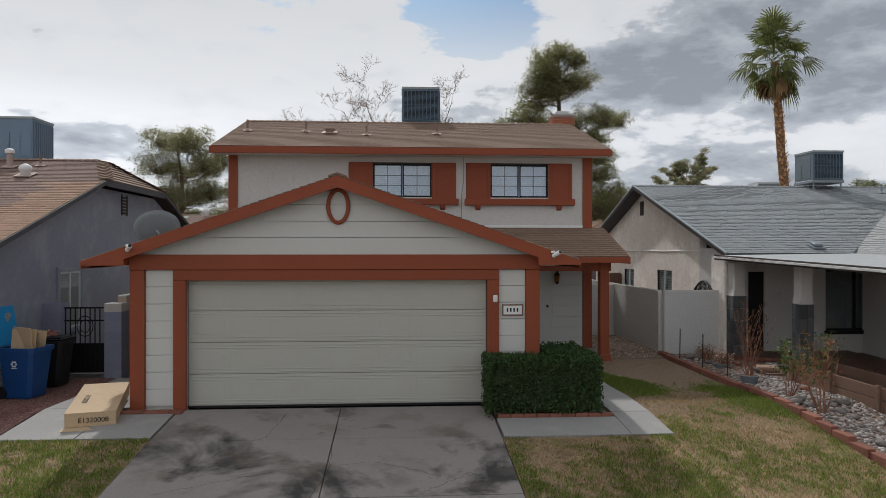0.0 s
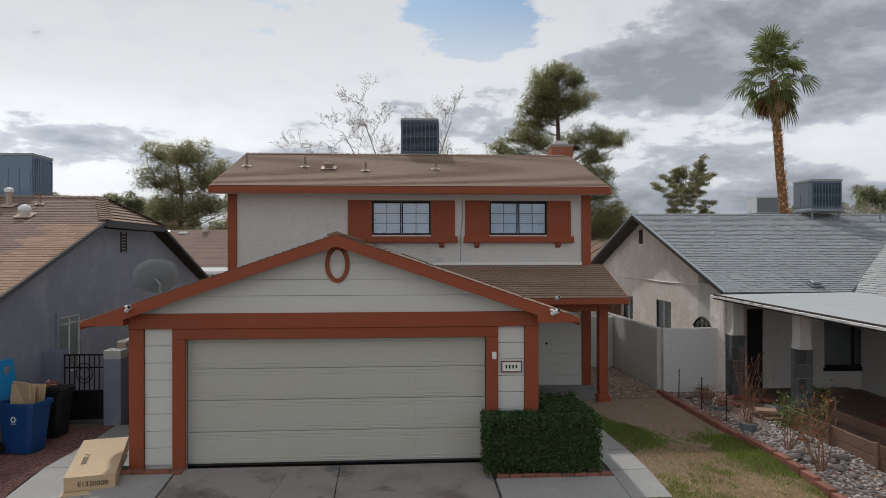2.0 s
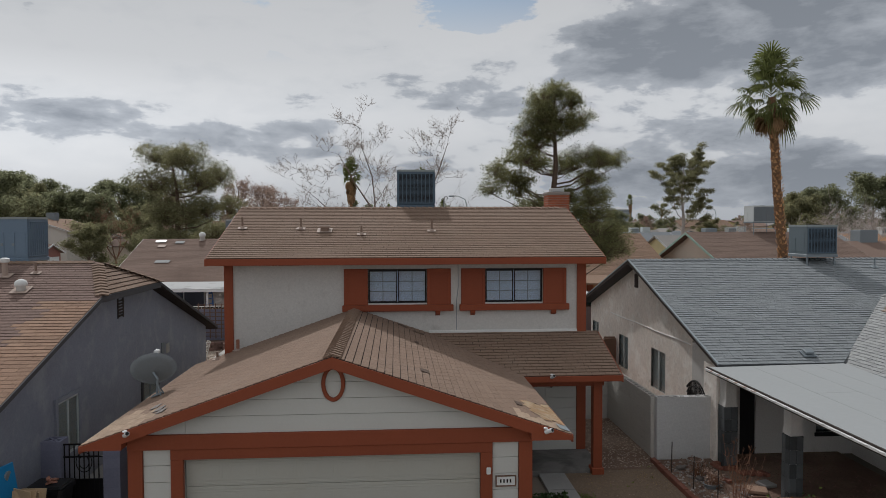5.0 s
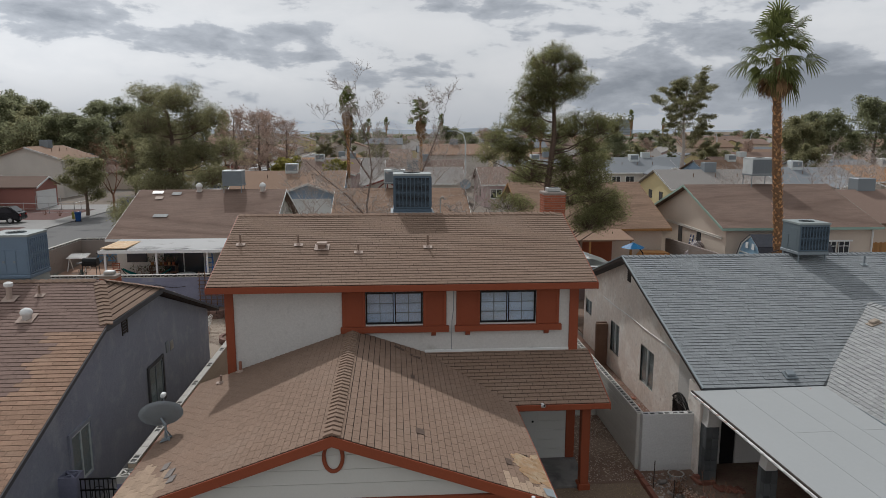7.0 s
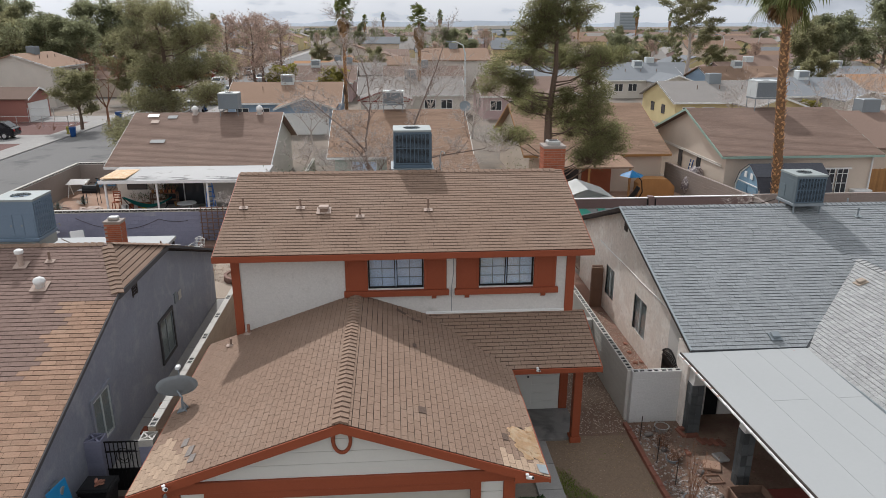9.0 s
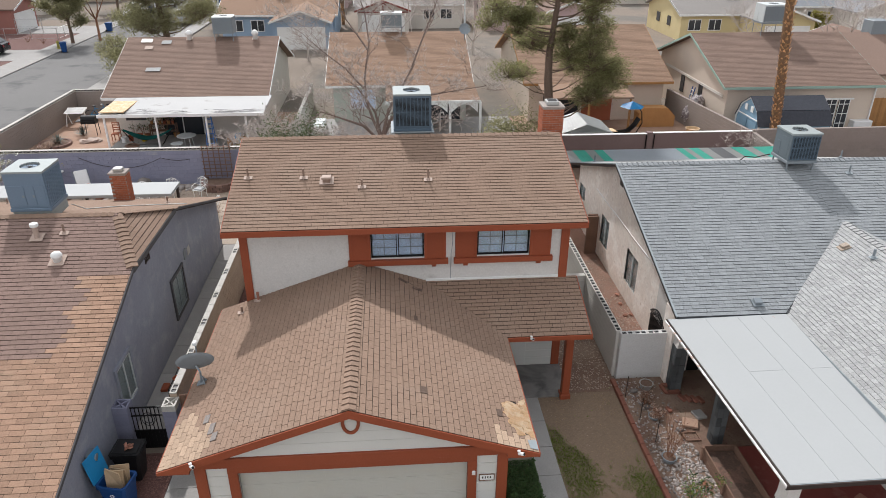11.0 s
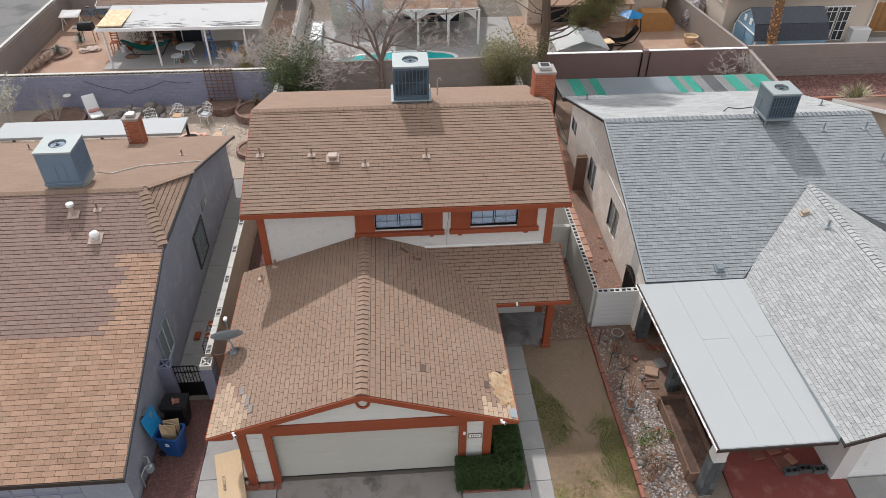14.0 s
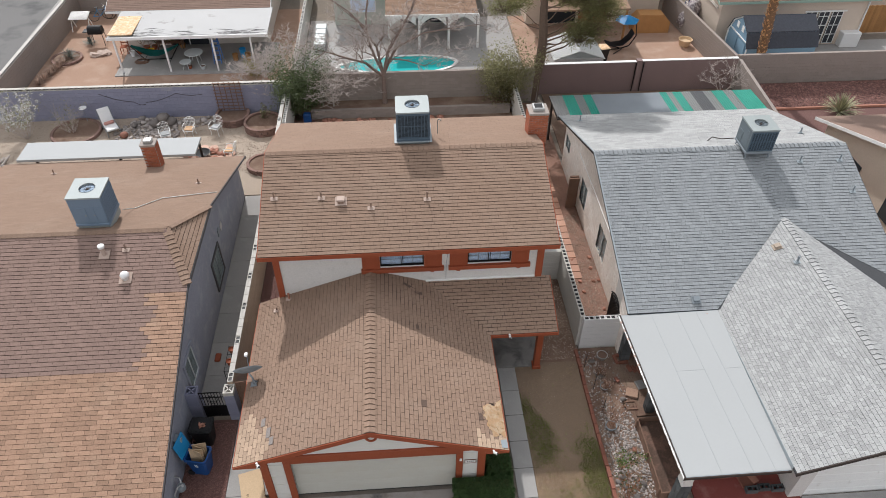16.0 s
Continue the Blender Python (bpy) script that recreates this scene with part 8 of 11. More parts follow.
def bare_tree(name, at, height, label, bark, seed, spread=0.5, r=0.14, fork=0.25, depth=4, kids=(3, 4), group="", lean=0.0, minr=0.006, twig=None, reach=0.42, curl=0.16, stems=()):
    """A leafless tree: limbs that fork again and again into twigs."""
    rng = random.Random(seed)
    u = thing(name, at, label, "tree", group, local=True)
    bm, tw = B(), B()

    def grow(p, d, L, rad, k):
        pts = limb(bm if k > 1 else tw, rng, p, d, L, rad, 4 if k > 1 else 3, curl, 0.03, 6 if k > 2 else 3)
        if k == 0:
            return
        for i in range(rng.choice(kids)):
            q = pts[rng.choice((-1, -1, -2, -2, -3 if k > 1 else -2))]
            e = (Vector(d).normalized() * 0.7 + Vector((rng.uniform(-1, 1), rng.uniform(-1, 1), rng.uniform(-0.35, 0.8))) * (spread + 0.35)).normalized()
            grow(q, e, L * rng.uniform(0.55, 0.8), max(minr, rad * 0.5), k - 1)

    for pts in stems:
        pts, n = [Vector(p) for p in pts], len(pts)
        rr = [r * (0.62 if pts[0].z < 2 else 0.38) * (1 - 0.8 * i / (n - 1)) for i in range(n)]
        tube(bm, pts, rr, 7, False)
        for i in range(1, n):
            for half in (0.5, 1.0):
                q, d = pts[i - 1].lerp(pts[i], half), (pts[i] - pts[i - 1]).normalized()
                e = (d * 0.6 + Vector((rng.uniform(-1, 1), rng.uniform(-1, 1), rng.uniform(-0.3, 0.8))) * spread).normalized()
                grow(q, e, rng.uniform(0.7, 1.3), max(minr, rr[i] * 0.6), depth)
    for i in range(0 if stems else 4):
        a = i * 1.6 + rng.uniform(-0.4, 0.4)
        grow((0, 0, height * fork), (spread * math.cos(a), spread * math.sin(a), 1.0), height * reach, r * 0.62, depth)
    tube(bm, [(0, 0, -0.1), (lean * 0.5, 0, height * fork * 0.55), (0, 0, height * fork + 0.05)], [r * 1.15, r * 0.95, r * 0.8], 9)
    part("trunk", bm, bark, u)
    part("twig_mass", tw, twig or bark, u, kind="stuff")
    return u


def palm(at, h, label, seed, crown=1.55, n=58, tr=0.24, skirt=30, hang=0.6, lean=0.0, low=2.25, group="palm trees"):
    """A fan palm: a ringed trunk of old leaf bases, a skirt of dead fronds, a head of drooping fans."""
    rng = random.Random(seed)
    u = thing("palm_tree", at, label, "palm tree", group, local=True)
    axis = lambda z: Vector((lean * (z / h), 0.0, z))
    bm = B()
    tube(bm, [axis(h * i / 8 - 0.1 * (i == 0)) + Vector((0.03 * math.sin(i), 0.03 * math.cos(i * 1.3), 0)) for i in range(9)], [tr * (1.15 - 0.25 * i / 8) for i in range(9)], 12)
    part("trunk", bm, PALMTRUNK, u)
    bm = B()
    z, k = 0.3, 0
    while z < h - 1.2:
        for j in range(6):
            a = j * 1.047 + k * 0.61 + rng.uniform(-0.3, 0.3)
            r = tr * (1.15 - 0.25 * z / h)
            d = Vector((math.cos(a), math.sin(a), 0))
            t = Vector((-d.y, d.x, 0))
            p = axis(z + rng.uniform(-0.07, 0.07)) + d * r * 0.95
            q = d * rng.uniform(0.03, 0.13) + t * rng.uniform(-0.05, 0.05) + Vector((0, 0, rng.uniform(0.10, 0.22)))
            V = [bm.verts.new(v) for v in (p - t * 0.085, p + t * 0.085, p + q + t * 0.025, p + q - t * 0.025, p + Vector((0, 0, 0.12)))]
            bm.faces.new((V[0], V[1], V[2], V[3]))
            bm.faces.new((V[3], V[2], V[4]))
        z += 0.155
        k += 1
    part("leaf_base_mass", bm, PALMBASE, u, "ragged orange-brown leaf bases", kind="stuff")

    def fan(bm, base, d, stalk, size, droop):
        """One frond: a bowed stalk and a fan of narrow folded segments whose ends hang."""
        side = d.cross(Vector((0, 0, 1)))
        side = side.normalized() if side.length > 0.05 else Vector((1, 0, 0))
        side = Matrix.Rotation(rng.uniform(-0.9, 0.9), 3, d) @ side
        up = side.cross(d).normalized()
        q = base + d * stalk - Vector((0, 0, droop * stalk * 0.35))
        m0 = base + d * stalk * 0.55 - Vector((0, 0, droop * stalk * 0.08))
        A = [bm.verts.new(v) for v in (base - side * 0.025, base + side * 0.025, m0 + side * 0.02, m0 - side * 0.02, q + side * 0.015, q - side * 0.015)]
        bm.faces.new((A[0], A[1], A[2], A[3]))
        bm.faces.new((A[3], A[2], A[4], A[5]))
        m = 15
        for i in range(m):
            a = (i / (m - 1) - 0.5) * 2.5
            e = (d * math.cos(a) + side * math.sin(a) - Vector((0, 0, droop * 0.25))).normalized()
            L = size * (0.66 + 0.34 * math.cos(a)) * rng.uniform(0.85, 1.1)
            m1 = q + e * L * 0.5 + up * 0.04
            m2 = m1 + e * L * 0.28 - Vector((0, 0, L * (0.10 + 0.20 * droop)))
            m3 = m2 + e * L * 0.10 - Vector((0, 0, L * rng.uniform(0.12, 0.34) * (0.4 + droop)))
            w = e.cross(up)
            w = (w.normalized() if w.length > 0.01 else side) * 0.042
            P = [bm.verts.new(v) for v in (q, m1 + w, m1 - w, m2 + w * 0.7, m2 - w * 0.7, m3)]
            bm.faces.new((P[0], P[1], P[2]))
            bm.faces.new((P[2], P[1], P[3], P[4]))
            bm.faces.new((P[4], P[3], P[5]))

    bm = B()
    top = axis(h)
    for i in range(n):
        f = (i + 0.5) / n
        a = i * 2.399 + rng.uniform(-0.3, 0.3)
        el = 1.50 - low * f ** 1.1 + rng.uniform(-0.3, 0.3)
        d = Vector((math.cos(a) * math.cos(el), math.sin(a) * math.cos(el), math.sin(el)))
        k = rng.uniform(0.7, 1.18)
        fan(bm, top + Vector((0, 0, 0.75 - 1.1 * f)), d, crown * (0.58 - 0.10 * f) * k * rng.choice((0.4, 0.75, 1.0, 1.0)), crown * 0.50 * k, 0.04 + 0.75 * f ** 1.5)
    part("fronds", bm, PALMLEAF, u, "green fan fronds", kind="stuff")
    bm = B()
    for i in range(skirt):
        a = i * 2.399
        f = rng.random()
        out = 0.75 - 0.5 * f
        d = Vector((math.cos(a) * out, math.sin(a) * out, -0.9)).normalized()
        fan(bm, axis(h - 0.35 - hang * f), d, crown * rng.uniform(0.2, 0.34), crown * 0.36, 0.5)
    part("dead_fronds", bm, PALMDEAD, u, "dry hanging fronds", kind="stuff")
    return u


def pine_tree(at, label, bark, leafm, seed, masses, trunk_r=0.28, lean=0.4, size=0.2, aspect=0.2, thickness=1.0, spread=0.16, fill=30):
    """A pine: a bowed trunk, limbs reaching out to flat-bottomed masses of foliage (aside, height, half width, half height),
    each built of many needle sprays on twigs, with air between the masses."""
    rng = random.Random(seed)
    u = thing("pine_tree", at, label, "tree", local=True)
    tr, lf = B(), B()
    H = max(m[1] + m[3] for m in masses)
    spine = [Vector((lean * (i / 10) ** 1.3 + 0.10 * math.sin(i * 1.4 + seed), 0.10 * math.cos(i * 1.1), H * 0.94 * i / 10 - 0.1 * (i == 0))) for i in range(11)]
    tube(tr, spine, [trunk_r * (1 - 0.088 * i) for i in range(11)], 9)
    on = lambda f: spine[int(f * 10)].lerp(spine[min(10, int(f * 10) + 1)], f * 10 - int(f * 10))
    for dx, z, rx, rz in masses:
        rz *= 1.2
        for copy in (0, 1):
            ry = rx * rng.uniform(0.7, 0.95)
            dy = rng.uniform(-0.9, 0.9) * (0.5 + 0.35 * abs(dx)) if copy == 0 else rng.choice((-1, 1)) * rng.uniform(0.7, 1.5) * rx
            c = Vector((dx if copy == 0 else dx * rng.uniform(0.55, 0.85), dy, z - (0.25 * rz if copy else 0)))
            p = on(max(0.10, min(0.95, (z - 0.42 * Vector((c.x, c.y)).length - 0.2) / (H * 0.94))))
            far = (c - p).length
            r0 = 0.02 + 0.0065 * far * trunk_r / 0.28
            tube(tr, [p, p.lerp(c, 0.35) - Vector((0, 0, 0.10 * far)), p.lerp(c, 0.7) - Vector((0, 0, 0.08 * far)), c - Vector((0, 0, rz * 0.45))], [r0, r0 * 0.75, r0 * 0.5, r0 * 0.3], 6, False)
            k = 0.8 if copy == 0 else 0.62
            for _ in range(int(thickness * 70 * (rx * rz) / (spread / 0.16) ** 2 * k) + 6):
                d = Vector((rng.gauss(0, 1), rng.gauss(0, 1), rng.gauss(0.2, 0.9))).normalized() * rng.uniform(0.30, 1.0) ** 0.7
                q = c + Vector((d.x * rx * k / 0.8, d.y * ry * k / 0.8, d.z * rz if d.z > 0 else d.z * rz * 0.8))
                if rng.random() < 0.6:
                    tube(tr, [c - Vector((0, 0, rz * 0.45)), c.lerp(q, 0.6) - Vector((0, 0, 0.08)), q], [0.024, 0.014, 0.006], 3, False)
                w = spread * rng.uniform(0.8, 1.4)
                for _ in range(fill):
                    leaf(lf, rng, q + Vector((rng.gauss(0, w), rng.gauss(0, w), rng.gauss(0, w * 0.75))), size * rng.uniform(0.6, 1.3), aspect)
    part("trunk", tr, bark, u)
    part("crown", lf, leafm, u, kind="stuff")
    return u


palm((21.57, 36.4, 0), 12.75, "tall fan palm with a shaggy orange-brown trunk", 1, crown=2.3, n=64, tr=0.225, skirt=16, hang=0.4, lean=-1.16)
pine_tree((8.0, 34.95, 0), "tall irregular pine with olive-green needle clumps", BARK, LEAF_PINE, 17, (
    (0.38, 12.79, 0.84, 0.53), (-0.44, 12.22, 0.96, 0.68), (1.01, 12.19, 0.73, 0.49), (-0.77, 11.31, 0.97, 0.61), (0.37, 11.43, 0.92, 0.61), (1.66, 11.36, 0.86, 0.49), (1.08, 10.85, 0.61, 0.37),
    (-1.3, 10.61, 0.73, 0.44), (-0.25, 10.5, 0.85, 0.49), (-1.09, 10.03, 0.98, 0.49), (-1.8, 9.32, 0.98, 0.49), (-0.8, 9.2, 1, 0.5), (-2.89, 8.61, 0.73, 0.44), (-3, 7.77, 0.86, 0.54),
    (-2.02, 8.13, 0.9, 0.45), (1.64, 9.44, 0.87, 0.5), (2.9, 9.2, 1, 0.5), (3.59, 9.2, 0.55, 0.45), (1.2, 8.89, 0.85, 0.45), (2.2, 8.29, 0.88, 0.45), (-0.9, 6.85, 1.15, 0.6),
    (0.75, 7.35, 0.8, 0.45), (2.5, 7.32, 1.05, 0.6), (1, 6.5, 1, 0.5), (2.42, 6.48, 1.14, 0.56), (-1.95, 5.2, 1, 0.5), (2.6, 5.58, 1.41, 0.64), (3.64, 5.22, 1.03, 0.64),
    (2.39, 4.6, 1.28, 0.64), (3.81, 4.59, 1.03, 0.52)),
    trunk_r=0.32, lean=0.25, size=0.15, aspect=0.16, spread=0.13, fill=38, thickness=1.05)
pine_tree((-17.9, 59.5, 0), "broad olive-green pine with an uneven crown", BARK, LEAF_OLIVE, 23, (
    (-2.4, 11.8, 1.9, 0.9), (0.9, 11.5, 1.8, 1.1), (-1.9, 9.4, 2.1, 1.2), (1.6, 9.7, 1.6, 1.2), (3.6, 10.0, 1.1, 1.0), (-1.4, 6.9, 1.9, 1.2),
    (1.6, 7.2, 1.8, 1.0), (3.9, 7.4, 1.4, 1.0), (-0.4, 4.7, 2.4, 0.9), (2.7, 5.1, 1.8, 1.0), (-3.2, 4.7, 1.4, 0.9), (-4.6, 2.2, 1.7, 1.1)),
    trunk_r=0.36, lean=-0.6, size=0.25, aspect=0.18, spread=0.22, fill=40, thickness=1.2)
leafy_tree("street_tree", (-32.5, 76.0, 0), 5.4, "low olive-green street tree", BARK, LEAF_OLIVE, 24, 12, trunk_r=0.2, clump=1.1, per=260, size=0.22, aspect=0.3, squash=0.6, first=0.3, reach=1.6, sub=3)
leafy_tree("eucalyptus_tree", (49, 115, 0), 17.0, "open-crowned olive-green eucalyptus tree", PALEBARK, LEAF_OLIVE, 29, 20, trunk_r=0.4, clump=1.15, per=300, size=0.30, aspect=0.3, squash=0.55, first=0.26, reach=1.2, sub=4, lift=0.16)
bare_tree("bare_tree", (-0.49, 34.4, 0.35), 8.6, "wide leafless tree with pale grey twigs", BROWNBARK, 5, twig=PALEBARK, spread=0.75, r=0.13, fork=0.21, depth=4, kids=(3, 3, 4), minr=0.009, curl=0.26, stems=(
    ((0, 0, 1.8), (-0.4, 0.0, 2.8), (-0.72, 0.05, 3.8), (-0.72, 0.1, 5.0), (-0.45, 0.1, 6.6), (-0.6, 0.2, 8.0), (-1.1, 0.2, 9.4)),
    ((-0.5, 0.1, 6.2), (-1.5, 0.0, 7.7), (-2.2, 0.0, 9.0)),
    ((-0.72, 0.05, 4.3), (-1.6, -0.2, 5.4), (-2.7, -0.3, 6.3), (-3.7, -0.2, 7.2)),
    ((0, 0, 1.7), (0.4, 0.1, 2.6), (0.8, 0.2, 3.2), (2.2, 0.3, 3.9), (3.9, 0.2, 4.2), (5.2, 0.1, 4.4)),
    ((0, 0, 1.8), (0.3, -0.2, 3.1), (0.85, -0.3, 4.1), (1.5, -0.4, 5.3), (2.1, -0.3, 6.8), (2.7, -0.2, 8.2), (3.1, -0.1, 9.4)),
    ((-0.1, 0, 1.7), (-0.9, -0.3, 2.6), (-1.8, -0.5, 3.0), (-2.9, -0.5, 3.4), (-3.8, -0.4, 2.7)),
    ((0, 0, 1.7), (-0.3, 0.7, 3.0), (-1.2, 1.2, 4.2), (-2.3, 1.6, 5.0)),
    ((0.4, 0.1, 2.6), (1.2, -0.3, 2.7), (2.2, -0.4, 2.4), (3.6, -0.3, 3.1))))


def big_shrub(at, h, r, n, leafm, label, seed, size=0.11, twigs=True):
    rng = random.Random(seed)
    u = thing("tall_shrub", at, label, "shrub", local=True)
    bm, lf = B(), B()
    for i in range(14):
        a = rng.uniform(0, 6.3)
        d = Vector((0.45 * math.cos(a), 0.45 * math.sin(a), 1))
        p = limb(bm, rng, (0.1 * math.cos(a), 0.1 * math.sin(a), -0.05), d, h * rng.uniform(0.6, 0.95), 0.03, 5, 0.15, 0.04, 5)
        for j in (2, 3, 4, 5):
            tufts(lf, rng, p[j], r * rng.uniform(0.3, 0.6), n // 56, size, 0.32, 1.0)
    part("stem_mass", bm, PALEBARK, u, kind="stuff")
    part("leaves", lf, leafm, u, kind="stuff")
    return u


big_shrub((-5.05, 34.05, 0), 3.5, 2.0, 15000, LEAF_OLEANDER, "tall dense dark green oleander shrub", 3, 0.13)
big_shrub((6.3, 34.3, 0.2), 3.6, 2.1, 14000, LEAF_OLIVE, "loose grey-green shrub against the wall", 4, 0.13)
bare_tree("bare_shrub", (-3.3, 34.2, 0.35), 3.0, "tangle of pale dead twigs in the raised bed", PALEBARK, 8, spread=1.0, r=0.05, fork=0.08, depth=4, kids=(4, 4), minr=0.012)
bare_tree("bare_shrub", (-6.0, 37.2, 0), 3.4, "pale leafless shrub behind the wall", PALEBARK, 9, spread=1.0, r=0.05, fork=0.08, depth=4, kids=(4, 4), minr=0.012)
bare_tree("bare_shrub", (18.6, 34.3, 0), 2.6, "dry yellowish shrub leaning over the wall", PALEBARK, 10, spread=1.0, r=0.05, fork=0.1, depth=4, kids=(3, 3), minr=0.009)
bare_tree("bare_shrub", (-2.2, 35.6, 0), 3.8, "wide mass of pale leafless twigs behind the wall", PALEBARK, 12, spread=1.1, r=0.06, fork=0.08, depth=4, kids=(4, 4), minr=0.012)
bare_tree("bare_shrub", (-7.4, 36.2, 0), 3.2, "wide mass of pale leafless twigs behind the wall", PALEBARK, 13, spread=1.1, r=0.06, fork=0.08, depth=4, kids=(4, 4), minr=0.012)


# ---- back yards ----
patch("back_yard", -21.2, -5.88, 27.0, 34.25, 0.0, TANGRAVEL, "tan gravel back yard", "ground")
patch("back_yard", -4.3, 6.5, 24.5, 33.6, 0.0, SOIL, "bare earth back yard", "ground")
patch("back_yard", 8.5, 19.2, 28.6, 35.4, 0.0, SOIL, "dark bare earth back yard", "ground")
patch("back_yard", 20.0, 46.0, 24.0, 35.8, 0.0, REDGRAVEL, "reddish gravel back yard", "ground")
patch("back_yard", -21.2, -5.6, 34.45, 48.0, 0.0, PATIODIRT, "pinkish packed dirt yard", "ground")
patch("pool_deck", -5.4, 7.9, 35.1, 46.0, 0.0, WALKCONC, "pale concrete pool deck", "floor")
patch("back_yard", 8.0, 19.7, 35.75, 46.0, 0.0, PATIODIRT, "tan dirt back yard", "ground")
patch("rear_patio", 19.9, 34.0, 36.15, 41.0, 0.0, WALKCONC, "pale concrete rear patio", "floor")
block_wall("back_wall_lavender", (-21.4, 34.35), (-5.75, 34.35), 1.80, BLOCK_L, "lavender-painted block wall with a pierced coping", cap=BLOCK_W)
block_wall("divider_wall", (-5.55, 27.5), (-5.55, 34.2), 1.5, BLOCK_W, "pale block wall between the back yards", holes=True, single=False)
block_wall("retaining_wall", (-4.5, 33.6), (6.4, 33.6), 0.52, BLOCK_G, "low grey retaining wall of split blocks", bw=0.3, bh=0.13)
patch("raised_bed", -5.4, 6.5, 33.7, 34.75, 0.38, SOIL, "raised planting bed behind a low wall", "ground")
block_wall("back_wall_grey", (-5.6, 34.85), (8.1, 34.85), 2.0, BLOCK_G, "grey-brown block back wall")
mw = thing("back_wall_mauve", (13.5, 35.6, 0), "mauve-brown rendered back wall with a pale coping", "wall")
one("panel", mw, BLOCK_D, 8.2, 13.78, 35.5, 35.68, -0.1, 1.78, 0.01)
one("panel", mw, BLOCK_D, 14.12, 19.7, 35.5, 35.68, -0.1, 1.82, 0.01)
one("pier", mw, BLOCK_D, 13.80, 14.10, 35.42, 35.74, -0.1, 1.90, 0.01)
one("coping", mw, WHITEPAINT, 8.2, 13.78, 35.48, 35.70, 1.785, 1.82, 0.008)
one("coping", mw, WHITEPAINT, 14.12, 19.7, 35.48, 35.70, 1.825, 1.86, 0.008)
for x in (13.72, 14.16):
    one("drain_pipe", mw, BLACKIRON, x, x + 0.05, 35.40, 35.45, 0, 1.8, 0.01)
block_wall("side_wall_pink", (19.35, 28.4), (19.85, 35.6), 1.75, BLOCK_G, "pinkish grey block side wall", single=False)
block_wall("back_wall_pale", (19.9, 36.0), (46.0, 36.0), 1.80, BLOCK_G, "pale grey-brown block back wall")
block_wall("divider_wall", (19.9, 36.1), (18.9, 46.0), 1.7, BLOCK_G, "long pale block wall between back yards", single=False)
block_wall("divider_wall", (-5.58, 35.0), (-5.58, 50.0), 1.5, BLOCK_W, "white pierced block wall between back yards", single=False, holes=True)
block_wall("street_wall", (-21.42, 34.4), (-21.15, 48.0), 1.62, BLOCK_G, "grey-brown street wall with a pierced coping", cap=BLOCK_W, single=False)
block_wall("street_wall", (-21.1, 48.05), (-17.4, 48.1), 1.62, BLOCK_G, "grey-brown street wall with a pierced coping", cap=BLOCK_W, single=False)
scatter_pebbles("gravel", 20.2, 33, 33.0, 35.7, 5000, 0.06, PEBBLE_RED, "coarse reddish gravel along the wall", 11, 0.0)
one_border = thing("gravel_border", (26, 32.9, 0), "low reddish concrete border in the gravel", "border", kind="structure")
one("strip", one_border, REDSTONES, 20.2, 34, 32.8, 32.95, -0.05, 0.12, 0.02)


def yucca(at, r, label, seed, n=130, mats=LEAF_YELLOW):
    rng = random.Random(seed)
    u = thing("yucca_plant", at, label, "plant", local=True)
    bm = B()
    for i in range(n):
        a, el = rng.uniform(0, 6.3), rng.uniform(0.15, 1.5)
        d = Vector((math.cos(a) * math.cos(el), math.sin(a) * math.cos(el), math.sin(el)))
        L = r * rng.uniform(0.7, 1.1)
        t = Vector((-math.sin(a), math.cos(a), 0)) * 0.022
        V = [bm.verts.new(v) for v in (t, d * L * 0.6 + t * 0.8, d * L - Vector((0, 0, 0.12 * L)), d * L * 0.6 - t * 0.8, -t)]
        bm.faces.new(V)
    part("foliage", bm, mats, u, kind="stuff")
    return u


YUCCA = mat("pale_yucca", (0.33, 0.32, 0.20), 0.7, bump=None, island=0.8)
AGAVE = mat("blue_grey_agave", (0.16, 0.19, 0.17), 0.6, bump=None, island=0.5)
yucca((24.75, 32.4, 0), 1.35, "spiky pale yucca clump in gravel", 2, 260, YUCCA)
yucca((-19.8, 41.4, 0.1), 0.75, "blue-grey agave in a stone ring", 3, 60, AGAVE)
yucca((-19.2, 43.4, 0), 0.7, "blue-grey agave in packed dirt", 4, 60, AGAVE)
for k in range(7):
    yucca((-20.6 + 0.12 * k, 38.3 + 0.5 * k, 0), 0.6, "dry rust-brown grass clump by the wall", 10 + k, 90, LEAF_RUST)


